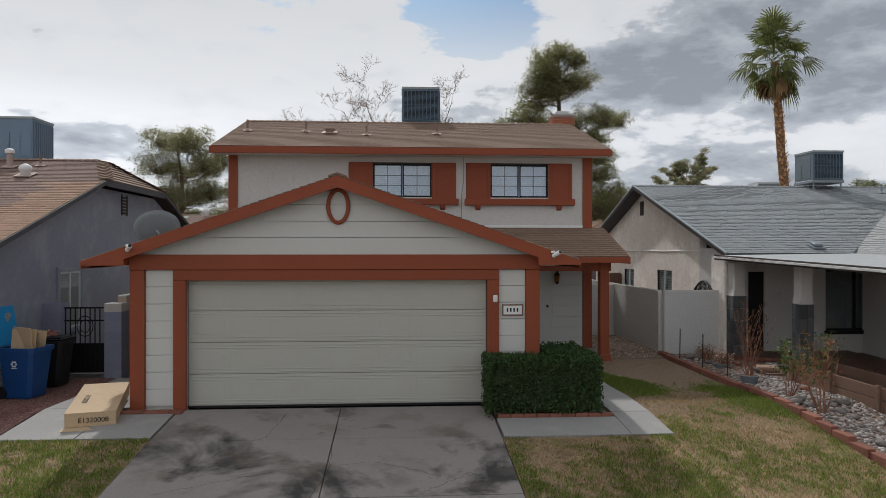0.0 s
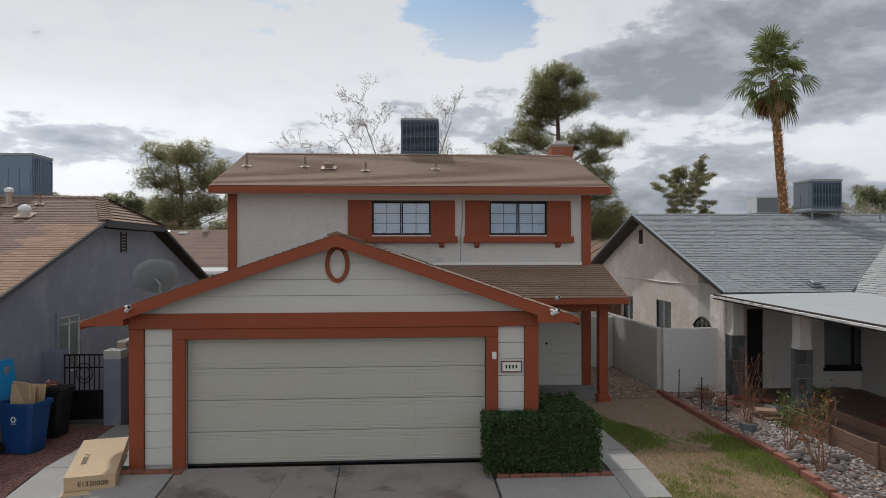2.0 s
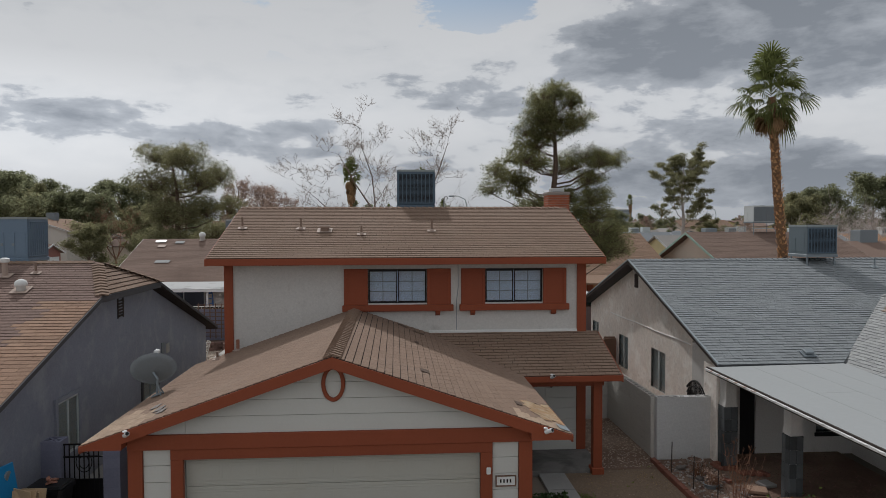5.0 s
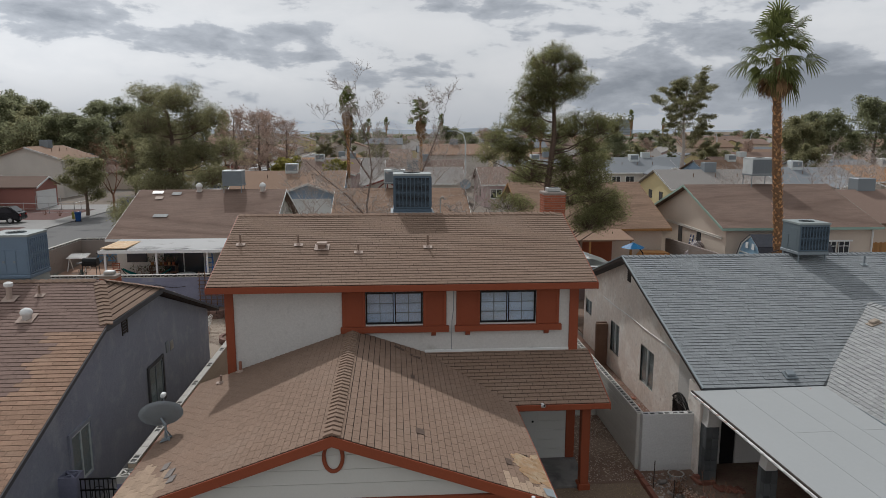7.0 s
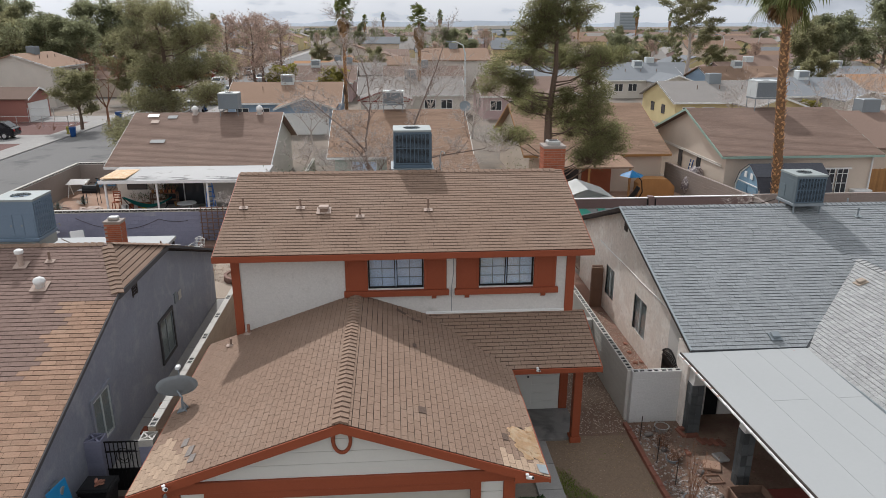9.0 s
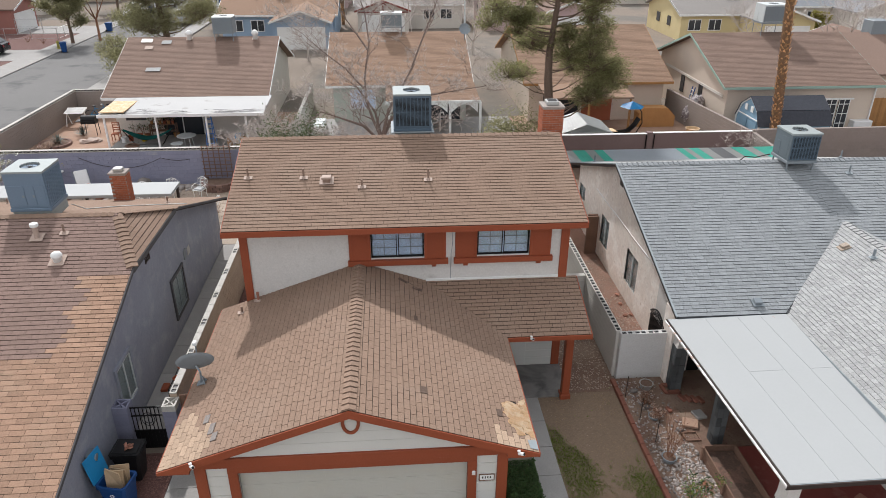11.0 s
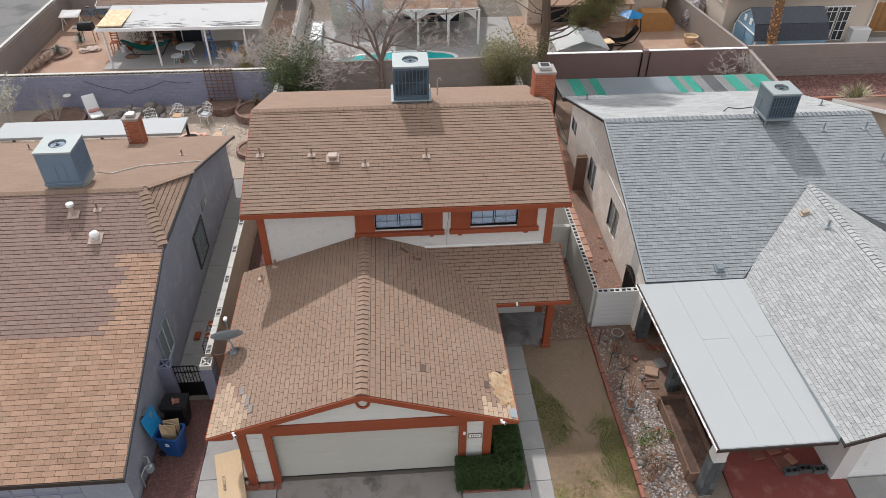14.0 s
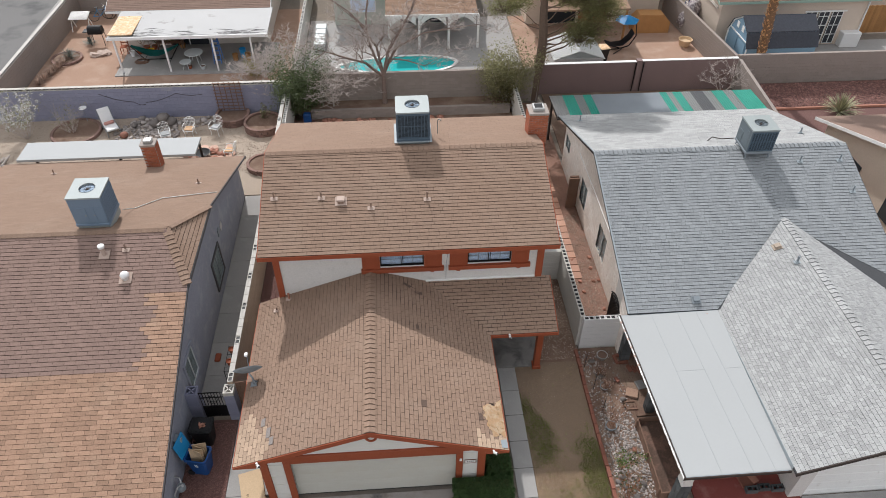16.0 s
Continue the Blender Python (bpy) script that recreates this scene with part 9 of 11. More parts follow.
def patio_chair(at, turn, label, cushion):
    u = thing("patio_chair", at, label, "chair", "patio chairs", local=True)
    IR = WHITEPAINT
    for sx in (-1, 1):
        for sy in (-1, 1):
            bm = B()
            tube(bm, [(sx * 0.24, sy * 0.22, 0), (sx * 0.20, sy * 0.20, 0.2), (sx * 0.23, sy * 0.22, 0.42)], 0.016, 6)
            part("leg", bm, IR, u)
        bm = B()
        tube(bm, [(sx * 0.26, -0.22, 0.42), (sx * 0.28, -0.2, 0.62), (sx * 0.28, 0.1, 0.66), (sx * 0.26, 0.24, 0.64)], 0.016, 6)
        part("armrest", bm, IR, u)
    for i in range(7):
        one("seat_slat", u, IR, -0.26, 0.26, -0.25 + i * 0.072, -0.205 + i * 0.072, 0.42, 0.435, 0)
    for i in range(8):
        bm = B()
        x = -0.24 + i * 0.0686
        tube(bm, [(x, 0.25, 0.43), (x * 1.1, 0.32, 0.70), (x * 1.05, 0.36, 0.94 - 1.2 * x * x)], 0.008, 4)
        part("back_spindle", bm, IR, u)
    for z in (0.55, 0.7, 0.85):
        bm = B()
        tube(bm, [(-0.27, 0.25 + (z - 0.43) * 0.22, z), (0.27, 0.25 + (z - 0.43) * 0.22, z)], 0.009, 4)
        part("back_rail", bm, IR, u)
    bm = B()
    tube(bm, [(-0.27 + 0.054 * i, 0.36, 0.80 + 0.15 * math.sin(math.pi * i / 10)) for i in range(11)], 0.014, 6)
    part("back_crest", bm, IR, u, "curved cast-metal crest rail")
    if cushion:
        bm = B()
        box(bm, -0.22, 0.22, -0.20, 0.20, 0.437, 0.50, 0.025)
        part("cushion", bm, cushion, u, "striped seat cushion")
    u.rotation_euler[2] = radians(turn)


CUSHION = mat("striped_orange_cushion", (0.62, 0.40, 0.24), 0.9, bump=None)
patio_chair((-11.9, 31.9, 0), 20, "white cast-metal patio chair with a pale cushion", WHITEROOF)
patio_chair((-10.75, 32.3, 0), -5, "white cast-metal patio chair with a striped cushion", CUSHION)
patio_chair((-9.4, 32.4, 0), -20, "white cast-metal patio chair with a striped cushion", WHITEROOF)
patio_chair((-8.35, 30.2, 0), -100, "white cast-metal patio chair with a striped cushion", CUSHION)


def lounger(at, turn):
    u = thing("sun_lounger", at, "white cushioned lounger with a pink pillow", "lounger", local=True)
    for nm, b, m in (("seat_cushion", (-0.3, 0.3, -0.55, 0.25, 0.32, 0.42), WHITEPLASTIC),):
        bm = B()
        box(bm, *b, 0.03)
        part(nm, bm, m, u)
    bm = B()
    box(bm, -0.3, 0.3, -0.05, 0.05, 0.0, 0.85, 0.03)
    bmesh.ops.transform(bm, matrix=Matrix.Translation((0, 0.28, 0.36)) @ Matrix.Rotation(radians(-28), 4, "X"), verts=bm.verts)
    part("back_cushion", bm, WHITEPLASTIC, u)
    bm = B()
    box(bm, -0.26, 0.26, 0.0, 0.16, 0.42, 0.58, 0.05)
    part("pillow", bm, mat("pink_pillow", (0.50, 0.26, 0.22), 0.9, bump=None), u)
    for sx in (-1, 1):
        bm = B()
        tube(bm, [(sx * 0.33, -0.55, 0.0), (sx * 0.33, -0.5, 0.32), (sx * 0.33, 0.3, 0.34), (sx * 0.33, 0.7, 1.1)], 0.018, 6)
        tube(bm, [(sx * 0.33, 0.35, 0.34), (sx * 0.33, 0.5, 0.0)], 0.018, 6)
        part("frame_rail", bm, GREYSTEEL, u)
        bm = B()
        tube(bm, [(sx * 0.36, 0.5, 0.1), (sx * 0.39, 0.5, 0.1)], 0.1, 12)
        part("wheel", bm, BLACKPLASTIC, u)
    u.rotation_euler[2] = radians(turn)


lounger((-15.0, 33.0, 0), 32)


PLANTERBRICK = mat("mauve_brown_brick", (0.23, 0.145, 0.12), 0.9, big=(3, 0.2), small=(40, 0.2), bump=(80, 0.4), each=0.35)


FLAGSTONE = mat("salmon_flagstone", (0.50, 0.33, 0.26), 0.9, small=(20, 0.15), bump=(40, 0.3), each=0.5)


def ring_wall(cx, cy, r, h, n, rows, label, arc=(0, 6.283), plant=None):
    u = thing("brick_planter", (cx, cy, 0), label, "planter", "round brick planters", local=True)
    rng = random.Random(int(cx * 10))
    for k in range(rows):
        for j in range(n):
            a = arc[0] + (arc[1] - arc[0]) * (j + 0.5 * (k % 2)) / n
            bm = B()
            w = (arc[1] - arc[0]) * r / n
            box(bm, -w / 2 + 0.006, w / 2 - 0.006, -0.07, 0.07, 0, h / rows - 0.006, 0.008)
            bmesh.ops.transform(bm, matrix=Matrix.Translation((r * math.cos(a), r * math.sin(a), k * h / rows)) @ Matrix.Rotation(a + math.pi / 2, 4, "Z"), verts=bm.verts)
            part("brick", bm, PLANTERBRICK, u)
    bm = B()
    lathe(bm, (0, 0, 0), [(r - 0.06, 0), (r - 0.06, h * 0.7)], 20)
    part("soil", bm, SOIL, u)


ring_wall(-8.75, 33.8, 0.85, 0.40, 18, 3, "curved red brick planter under the trellis")
ring_wall(-7.0, 32.9, 0.95, 0.42, 20, 3, "curved red brick planter with cactus")
ring_wall(-6.6, 29.3, 0.75, 0.25, 14, 2, "low ring of red blocks")
ring_wall(-16.8, 32.9, 1.2, 0.18, 22, 1, "low ring of grey stones round a shrub")
ring_wall(-20.0, 41.4, 0.85, 0.15, 16, 1, "low ring of red stones round an agave")
rng = random.Random(14)
bm = B()
for i in range(90):
    r = rng.uniform(0.08, 0.2)
    stone(bm, (rng.uniform(-14.2, -9.6), rng.uniform(33.1, 34.1), r * 0.4), r * 1.2, r, r * 0.7, rng, 1)
tagged(new("rock_border", finish("rock_border", bm, STONES, True)), "grey and red rocks along the lavender wall", "rocks", kind="stuff")
bm = B()
for i in range(40):
    a = rng.uniform(0, 6.3)
    stone(bm, (-9.6 + rng.uniform(0.3, 1.1) * math.cos(a), 30.4 + rng.uniform(0.2, 0.6) * math.sin(a), 0.06), 0.16, 0.12, 0.07, rng, 1)
tagged(new("fire_ring_stones", finish("fire_ring_stones", bm, REDSTONES, True)), "flat reddish stones round a fire pit", "stones", kind="stuff")
bm = B()
for i in range(22):
    r = rng.uniform(0.12, 0.24)
    stone(bm, (rng.uniform(-4.2, 2.5), rng.uniform(32.7, 33.3), r * 0.4), r * 1.3, r, r * 0.7, rng, 1)
tagged(new("boulders", finish("boulders", bm, REDSTONES, True)), "row of pinkish boulders below the retaining wall", "stones", kind="stuff")


scatter_pebbles("gravel", -21.2, -5.7, 28.8, 34.2, 9000, 0.030, PEBBLE_TAN, "loose tan gravel over the back yard", 31, 0.0)
bm = B()
for i in range(260):
    a, q = rng.uniform(0, 6.3), rng.random() ** 0.6
    x, y = -13.1 + 1.7 * q * math.cos(a), 32.7 + 1.1 * q * math.sin(a)
    r = rng.uniform(0.05, 0.13)
    stone(bm, (x, y, r * 0.3), r * 1.3, r, r * 0.6, rng, 1)
tagged(new("cobbles", finish("cobbles", bm, STONES, True)), "heap of grey and mauve cobbles in the gravel", "stones", kind="stuff")
for x, y, z, r, m in ((-12.4, 33.6, 0.30, 0.36, STONES), (-12.0, 33.4, 0.24, 0.30, STONES), (-12.75, 33.3, 0.22, 0.28, STONES), (-12.3, 33.25, 0.58, 0.26, STONES), (-14.2, 32.4, 0.12, 0.22, REDSTONES), (-13.9, 33.3, 0.14, 0.2, STONES)):
    bm = B()
    stone(bm, (x, y, z), r * 1.2, r, r * 0.85, rng, 2)
    solo("boulder", bm, m, "large rounded grey boulder in the rock heap", "stone", "back yard boulders", smooth=True)
for i in range(24):
    a, q = rng.uniform(0, 6.3), rng.uniform(0.35, 1.0)
    bm = B()
    n, rr = rng.choice((5, 6, 7)), rng.uniform(0.16, 0.30)
    c = Vector((-9.3 + 1.15 * q * math.cos(a), 30.5 + 0.85 * q * math.sin(a), 0.0))
    prism(bm, [c + Vector((rr * rng.uniform(0.75, 1.1) * math.cos(6.283 * k / n), rr * rng.uniform(0.75, 1.1) * math.sin(6.283 * k / n), 0.0)) for k in range(n)], (0, 0, rng.uniform(0.03, 0.06)))
    solo("flagstone", bm, FLAGSTONE, "flat salmon flagstone in the gravel", "flagstone", "salmon flagstones")


def log_pile(at, n, seed):
    lot = random.Random(seed)
    u = thing("log_pile", at, "small pile of grey split logs on the gravel", "log pile", local=True)
    for i in range(n):
        bm = B()
        x, z, a = lot.uniform(-0.5, 0.5), 0.05 + 0.09 * (i % 3), lot.uniform(-0.35, 0.35)
        d = Vector((math.sin(a), math.cos(a), lot.uniform(-0.05, 0.1))) * 0.4
        tube(bm, [Vector((x, 0, z)) - d, Vector((x, 0, z)) + d], [0.05, 0.045], 7)
        part("log", bm, PALEBARK, u)


log_pile((-19.2, 28.9, 0), 14, 2)
log_pile((-19.9, 30.4, 0), 10, 5)


def fire_pit():
    u = thing("fire_pit", (-9.75, 30.3, 0), "low dark metal fire pit bowl", "fire pit", local=True)
    bm = B()
    lathe(bm, (0, 0, 0.15), [(0.15, 0), (0.36, 0.15), (0.40, 0.15), (0.34, 0.12), (0.1, 0.03)], 20)
    part("bowl", bm, BLACKIRON, u)
    for j in range(3):
        bm = B()
        a = j * 2.1
        tube(bm, [(0.25 * math.cos(a), 0.25 * math.sin(a), 0.22), (0.32 * math.cos(a), 0.32 * math.sin(a), 0)], 0.015, 6)
        part("leg", bm, BLACKIRON, u)


fire_pit()
bm = B()
for xa, xb, za, zb in ((-15.6, -13.9, 1.55, 1.0), (-13.9, -13.3, 1.0, 0.85), (-13.3, -11.6, 0.95, 1.45), (-11.6, -10.2, 1.45, 1.35)):
    tube(bm, [(xa + (xb - xa) * k / 6, 34.235, za + (zb - za) * k / 6 - 0.10 * math.sin(math.pi * k / 6)) for k in range(7)], 0.012, 5)
solo("light_string", bm, DARKTRIM, "dark cable of a light string sagging along the wall", "cable")
tre = thing("trellis", (-8.8, 34.2, 0.4), "dark wooden lattice trellis leaning on the wall", "trellis")
for i in range(6):
    one("upright", tre, WOODWEATHER, -9.5 + i * 0.27, -9.46 + i * 0.27, 34.08, 34.12, 0.4, 2.1, 0)
for i in range(9):
    one("crosspiece", tre, WOODWEATHER, -9.55, -8.05, 34.05, 34.08, 0.5 + i * 0.19, 0.53 + i * 0.19, 0)
bush(-19.2, 32.6, 2.1, 2.2, 34, 2000, "loose shrub with white blossom and small leaves", "flowering_shrub", leaf_mats=(LEAF_OLIVE, WHITEPLASTIC), stem=PALEBARK, seed=21, lsize=0.07, up=0.7)
bush(-17.0, 32.9, 1.6, 1.4, 24, 250, "mostly bare twiggy shrub", "bare_shrub", leaf_mats=(LEAF_OLIVE,), stem=PALEBARK, seed=22, lsize=0.07, up=0.7)
bush(-6.9, 33.4, 1.1, 0.5, 10, 300, "small dark conifer in the planter", "conifer", leaf_mats=(LEAF_DARK,), stem=BARK, seed=23, lsize=0.08, up=0.15)
u = thing("solar_light", (-16.5, 33.9, 0), "small white round garden light on a stake", "garden light")
bm = B()
tube(bm, [(-16.5, 33.9, 0), (-16.5, 33.9, 0.9)], 0.015, 6)
part("stake", bm, GREYSTEEL, u)
bm = B()
lathe(bm, (-16.5, 33.9, 0.9), [(0.05, 0), (0.2, 0.03), (0.2, 0.06), (0.05, 0.1)], 16)
part("head", bm, WHITEPLASTIC, u)
bm = B()
box(bm, -4.9, -4.5, 33.1, 33.4, 0, 0.55, 0.04)
solo("blue_tub", bm, BLUEPLASTIC, "blue plastic tub by the wall", "tub")


# ---- houses behind ----
def gable_house(name, x0, x1, y0, y1, ze, zr, yr, wallm, roofm, label, tabs=False, over=0.45, trim=WHITEPAINT, seed=0, left_gable=True):
    """A house with its ridge along x: walls, shingle slopes, trim."""
    h = thing(name, ((x0 + x1) / 2, (y0 + y1) / 2, 0), label, "house", "houses behind")
    bm = B()
    box(bm, x0 + over, x1 - over, y0 + over, y0 + over + 0.2, -0.1, ze)
    part("front_wall", bm, wallm, h)
    for x in (x0 + over, x1 - over - 0.2):
        bm = B()
        s1, s2 = (zr - ze) / (yr - y0), (zr - ze) / (y1 - yr)
        prism(bm, [(x, y0 + over + 0.2, -0.1), (x, y0 + over + 0.2, ze + s1 * (over + 0.2) - 0.14), (x, yr, zr - 0.14), (x, y1 - over, ze + s2 * over - 0.14), (x, y1 - over, -0.1)], (0.2, 0, 0))
        part("gable_wall", bm, wallm, h)
    one("back_wall", h, wallm, x0 + over + 0.2, x1 - over - 0.2, y1 - over - 0.2, y1 - over, -0.1, ze, 0)
    bm = B()
    roof_slab(bm, [(x0, y0, ze), (x1, y0, ze), (x1, yr, zr), (x0, yr, zr)], 0.12)
    roof_slab(bm, [(x0, yr, zr), (x1, yr, zr), (x1, y1, ze), (x0, y1, ze)], 0.12)
    roof = part("roof", bm, roofm, h)
    if tabs:
        k = math.hypot(1, (zr - ze) / (yr - y0))
        f = slope_frame((x0, y0, ze + 0.004), (1, 0, 0), (0, 1, (zr - ze) / (yr - y0)))
        shingle_slope(roof, [(0, 0), (x1 - x0, 0), (x1 - x0, (yr - y0) * k), (0, (yr - y0) * k)], f, 0.145, 0.9, seed, roofm, gap=0.007, jitter=0.1, thick=0.009)
    one("fascia", h, trim, x0, x1, y0 - 0.03, y0, ze - 0.16, ze - 0.01)
    for x in (x0 - 0.03, x1):
        for ya in (y0, y1):
            bm = B()
            prism(bm, [(x, ya, ze - 0.005), (x, yr, zr - 0.005), (x, yr, zr - 0.16), (x, ya, ze - 0.16)], (0.03, 0, 0))
            part("barge_board", bm, trim, h)
    return h


STUCCO_PALE = mat("pale_stucco", (0.62, 0.58, 0.52), 0.9, bump=(20, 0.4))
STUCCO_BEIGE = mat("beige_stucco", (0.62, 0.52, 0.43), 0.9, bump=(20, 0.4))
STUCCO_GREEN = mat("pale_green_stucco", (0.46, 0.50, 0.44), 0.9, bump=(20, 0.4))
GREENTRIM = mat("faded_green_trim", (0.30, 0.42, 0.36), 0.7, bump=None)
ROOF_BROWN = mat("far_brown_shingle", (0.20, 0.137, 0.108), 0.95, big=(0.4, 0.12), small=(10, 0.14), bump=(30, 0.4), island=0.2, each=0.25)
ROOF_TAN = mat("far_tan_shingle", (0.265, 0.172, 0.118), 0.95, big=(0.4, 0.12), small=(10, 0.14), bump=(30, 0.4), island=0.25, each=0.25)
ROOF_ORANGE = mat("far_orange_shingle", (0.38, 0.205, 0.105), 0.95, big=(0.4, 0.12), small=(10, 0.14), bump=(30, 0.4), each=0.2)
ROOF_GREY = mat("far_grey_shingle", (0.255, 0.238, 0.222), 0.95, big=(0.4, 0.12), small=(10, 0.14), bump=(30, 0.4), each=0.25)

PEELED = mat("peeling_white_coating", (0.47, 0.47, 0.465), 0.8, big=(0.5, 0.08), bump=(30, 0.3), spots=((0.36, 0.35, 0.34), 1.1, 0.63, 0.68))
h1 = gable_house("house", -17.25, -7.35, 42.5, 55.3, 2.50, 4.95, 48.9, STUCCO_PALE, ROOF_BROWN, "tan-stucco house with a brown roof and white patio cover", True, seed=61)
bm = B()
prism(bm, [(-16.3, 39.2, 2.33), (-16.3, 42.55, 2.50), (-16.3, 42.55, 2.42), (-16.3, 39.2, 2.25)], (9.1, 0, 0))
part("patio_cover", bm, PEELED, h1, "peeling white patio cover")
bm = B()
rng = random.Random(12)
for i in range(70):
    x = rng.choice((rng.uniform(-15.2, -11.5), rng.uniform(-9.8, -7.5), rng.uniform(-15.2, -7.5)))
    y = 39.3 + abs(rng.gauss(0, 0.28))
    z = 2.332 + (y - 39.2) / 3.35 * 0.17
    a, w = rng.uniform(0.1, 0.7), rng.uniform(0.012, 0.06)
    lean = rng.uniform(-0.25, 0.25)
    bm.faces.new([bm.verts.new((x + a * u, y + a * u * lean + w * v * rng.uniform(0.3, 1.2), z + 0.004)) for u, v in ((-1, 0), (-0.4, -1), (0.5, -0.8), (1, 0.1), (0.4, 1), (-0.5, 0.8))])
part("peeled_patch", bm, BLACKPLASTIC, h1, "torn dark roofing scraps", kind="stuff")
one("bare_panel", h1, PLYWOOD, -16.25, -14.9, 39.3, 41.8, 2.42, 2.475, 0, "bare yellowed plywood panel")
one("patio_fascia", h1, WHITEPAINT, -16.35, -7.15, 39.14, 39.2, 2.18, 2.36)
for x in (-16.1, -13.3, -10.5, -8.3):
    one("patio_post", h1, WHITEPAINT, x, x + 0.1, 39.3, 39.4, 0, 2.26)
one("sliding_door", h1, DARKGLASS, -14.0, -11.6, 42.88, 42.945, 0.05, 2.1, 0.01, "dark sliding glass door")
for x in (-14.05, -12.83, -11.6):
    one("door_frame", h1, WHITEPAINT, x, x + 0.06, 42.86, 42.88, 0.0, 2.15, 0)
one("window", h1, DARKGLASS, -16.2, -15.0, 42.88, 42.945, 1.0, 2.0, 0.01)
one("patio_slab", h1, WALKCONC, -16.5, -7.2, 39.0, 42.9, -0.05, 0.05, 0.01)
for k, (x, y, w) in enumerate(((-15.6, 47.6, 0.5), (-14.6, 48.2, 0.6), (-15.9, 48.4, 0.7), (-14.8, 45.2, 0.9))):
    zr_ = 2.5 + (y - 42.5) * 0.3828
    bm = B()
    box(bm, -w / 2, w / 2, -0.2, 0.2, 0, 0.02, 0, Euler((math.atan(0.38), 0, 0)).to_matrix())
    bmesh.ops.translate(bm, verts=bm.verts, vec=(x, y, zr_ + 0.05))
    part("roof_patch", bm, (FLASH, SHINGLE_PALE, GALV, SHINGLE_PALE)[k], h1, "mismatched roof patch")
ac_unit((-10.9, 48.9, 4.98), 1.3, 1.2, 0.95, GREYSTEEL, PALESTEEL, GREYSTEEL, "grey rooftop air conditioner on a stand", stand=0.25, grille_sides=("front",))
dome_vent(-13.2, 48.6, 4.85, 0.22, 0.55, 0.38)
dome_vent(-8.9, 48.6, 4.85, 0.22, 0.55, 0.38)

h2 = gable_house("house", -4.15, 5.40, 44.8, 57.5, 2.50, 4.80, 51.2, STUCCO_GREEN, ROOF_TAN, "pale green house with an arched white patio by a pool", True, seed=62)
bm = B()
roof_slab(bm, [(-0.3, 41.4, 2.30), (5.4, 41.4, 2.30), (5.4, 44.8, 2.62), (-0.3, 44.8, 2.62)], 0.1)
pr = part("patio_roof", bm, ROOF_TAN, h2)
f = slope_frame((-0.3, 41.4, 2.304), (1, 0, 0), (0, 1, 0.094))
shingle_slope(pr, [(0, 0), (5.7, 0), (5.7, 3.4), (0, 3.4)], f, 0.145, 0.9, 63, ROOF_TAN, gap=0.007, thick=0.009)
one("patio_fascia", h2, WHITEPAINT, -0.35, 5.45, 41.33, 41.4, 2.12, 2.30)
for i in range(3):
    a = -0.15 + i * 1.85
    bm = B()
    n = 14
    top = [(a + 0.12 + (1.61) * j / n, 1.55 + 0.5 * math.sin(math.pi * j / n)) for j in range(n + 1)]
    for (xa, za), (xb, zb) in zip(top, top[1:]):
        prism(bm, [(xa, 41.42, za), (xb, 41.42, zb), (xb, 41.42, 2.14), (xa, 41.42, 2.14)], (0, 0.1, 0))
    part("arch", bm, WHITEPAINT, h2, "white timber arch")
for i in range(4):
    x = -0.15 + i * 1.85
    one("patio_post", h2, WHITEPAINT, x - 0.02, x + 0.12, 41.4, 41.54, 0, 2.14)
one("window", h2, BLIND, -2.6, -1.0, 45.2, 45.245, 0.9, 2.1, 0.01)
one("window_frame", h2, WHITEPAINT, -2.65, -0.95, 45.21, 45.24, 0.85, 2.15, 0)
one("sliding_door", h2, DARKGLASS, 0.6, 4.6, 45.2, 45.245, 0.05, 2.1, 0.01)
ac_unit((0.2, 51.2, 4.85), 1.5, 1.1, 0.9, PALESTEEL, PALESTEEL, GREYSTEEL, "pale rooftop air conditioner on a stand", stand=0.3)


def small_dish(x, y, z):
    u = thing("satellite_dish", (x, y, z), "small dark satellite dish on a roof", "satellite dish", local=True)
    bm = B()
    lathe(bm, (0, 0, 0), [(0.03, 0), (0.25, 0.04), (0.4, 0.12), (0.40, 0.13), (0.25, 0.06), (0.03, 0.02)], 18)
    bmesh.ops.transform(bm, matrix=Matrix.Translation((0, 0, 0.6)) @ Matrix.Rotation(radians(60), 4, "X"), verts=bm.verts)
    part("reflector", bm, GREYSTEEL, u)
    bm = B()
    tube(bm, [(0, 0, -0.2), (0, 0, 0.6)], 0.03, 8)
    part("mast", bm, GREYSTEEL, u)


small_dish(5.3, 50.0, 4.5)


def pool():
    bm, edge = B(), B()
    n = 40
    f = lambda a: (0.3 + 3.5 * math.cos(a) * (1 + 0.06 * math.sin(2 * a)), 39.45 + (1.0 + 0.25 * math.cos(a)) * math.sin(a))
    ring = [f(2 * math.pi * j / n) for j in range(n)]
    bm.faces.new([bm.verts.new((x, y, 0.015)) for x, y in ring])
    solo("pool_water", bm, POOLWATER, "bright turquoise swimming pool water", "water", kind="structure")
    o = [(0.3 + (x - 0.3) * 1.07, 39.45 + (y - 39.45) * 1.16) for x, y in ring]
    a = [edge.verts.new((x, y, 0.05)) for x, y in ring]
    b = [edge.verts.new((x, y, 0.05)) for x, y in o]
    c = [edge.verts.new((x, y, -0.02)) for x, y in ring]
    for j in range(n):
        i = (j + 1) % n
        edge.faces.new((a[j], b[j], b[i], a[i]))
        edge.faces.new((c[j], a[j], a[i], c[i]))
    solo("pool_coping", edge, WHITEPAINT, "white rounded pool coping", "coping", kind="structure")


pool()

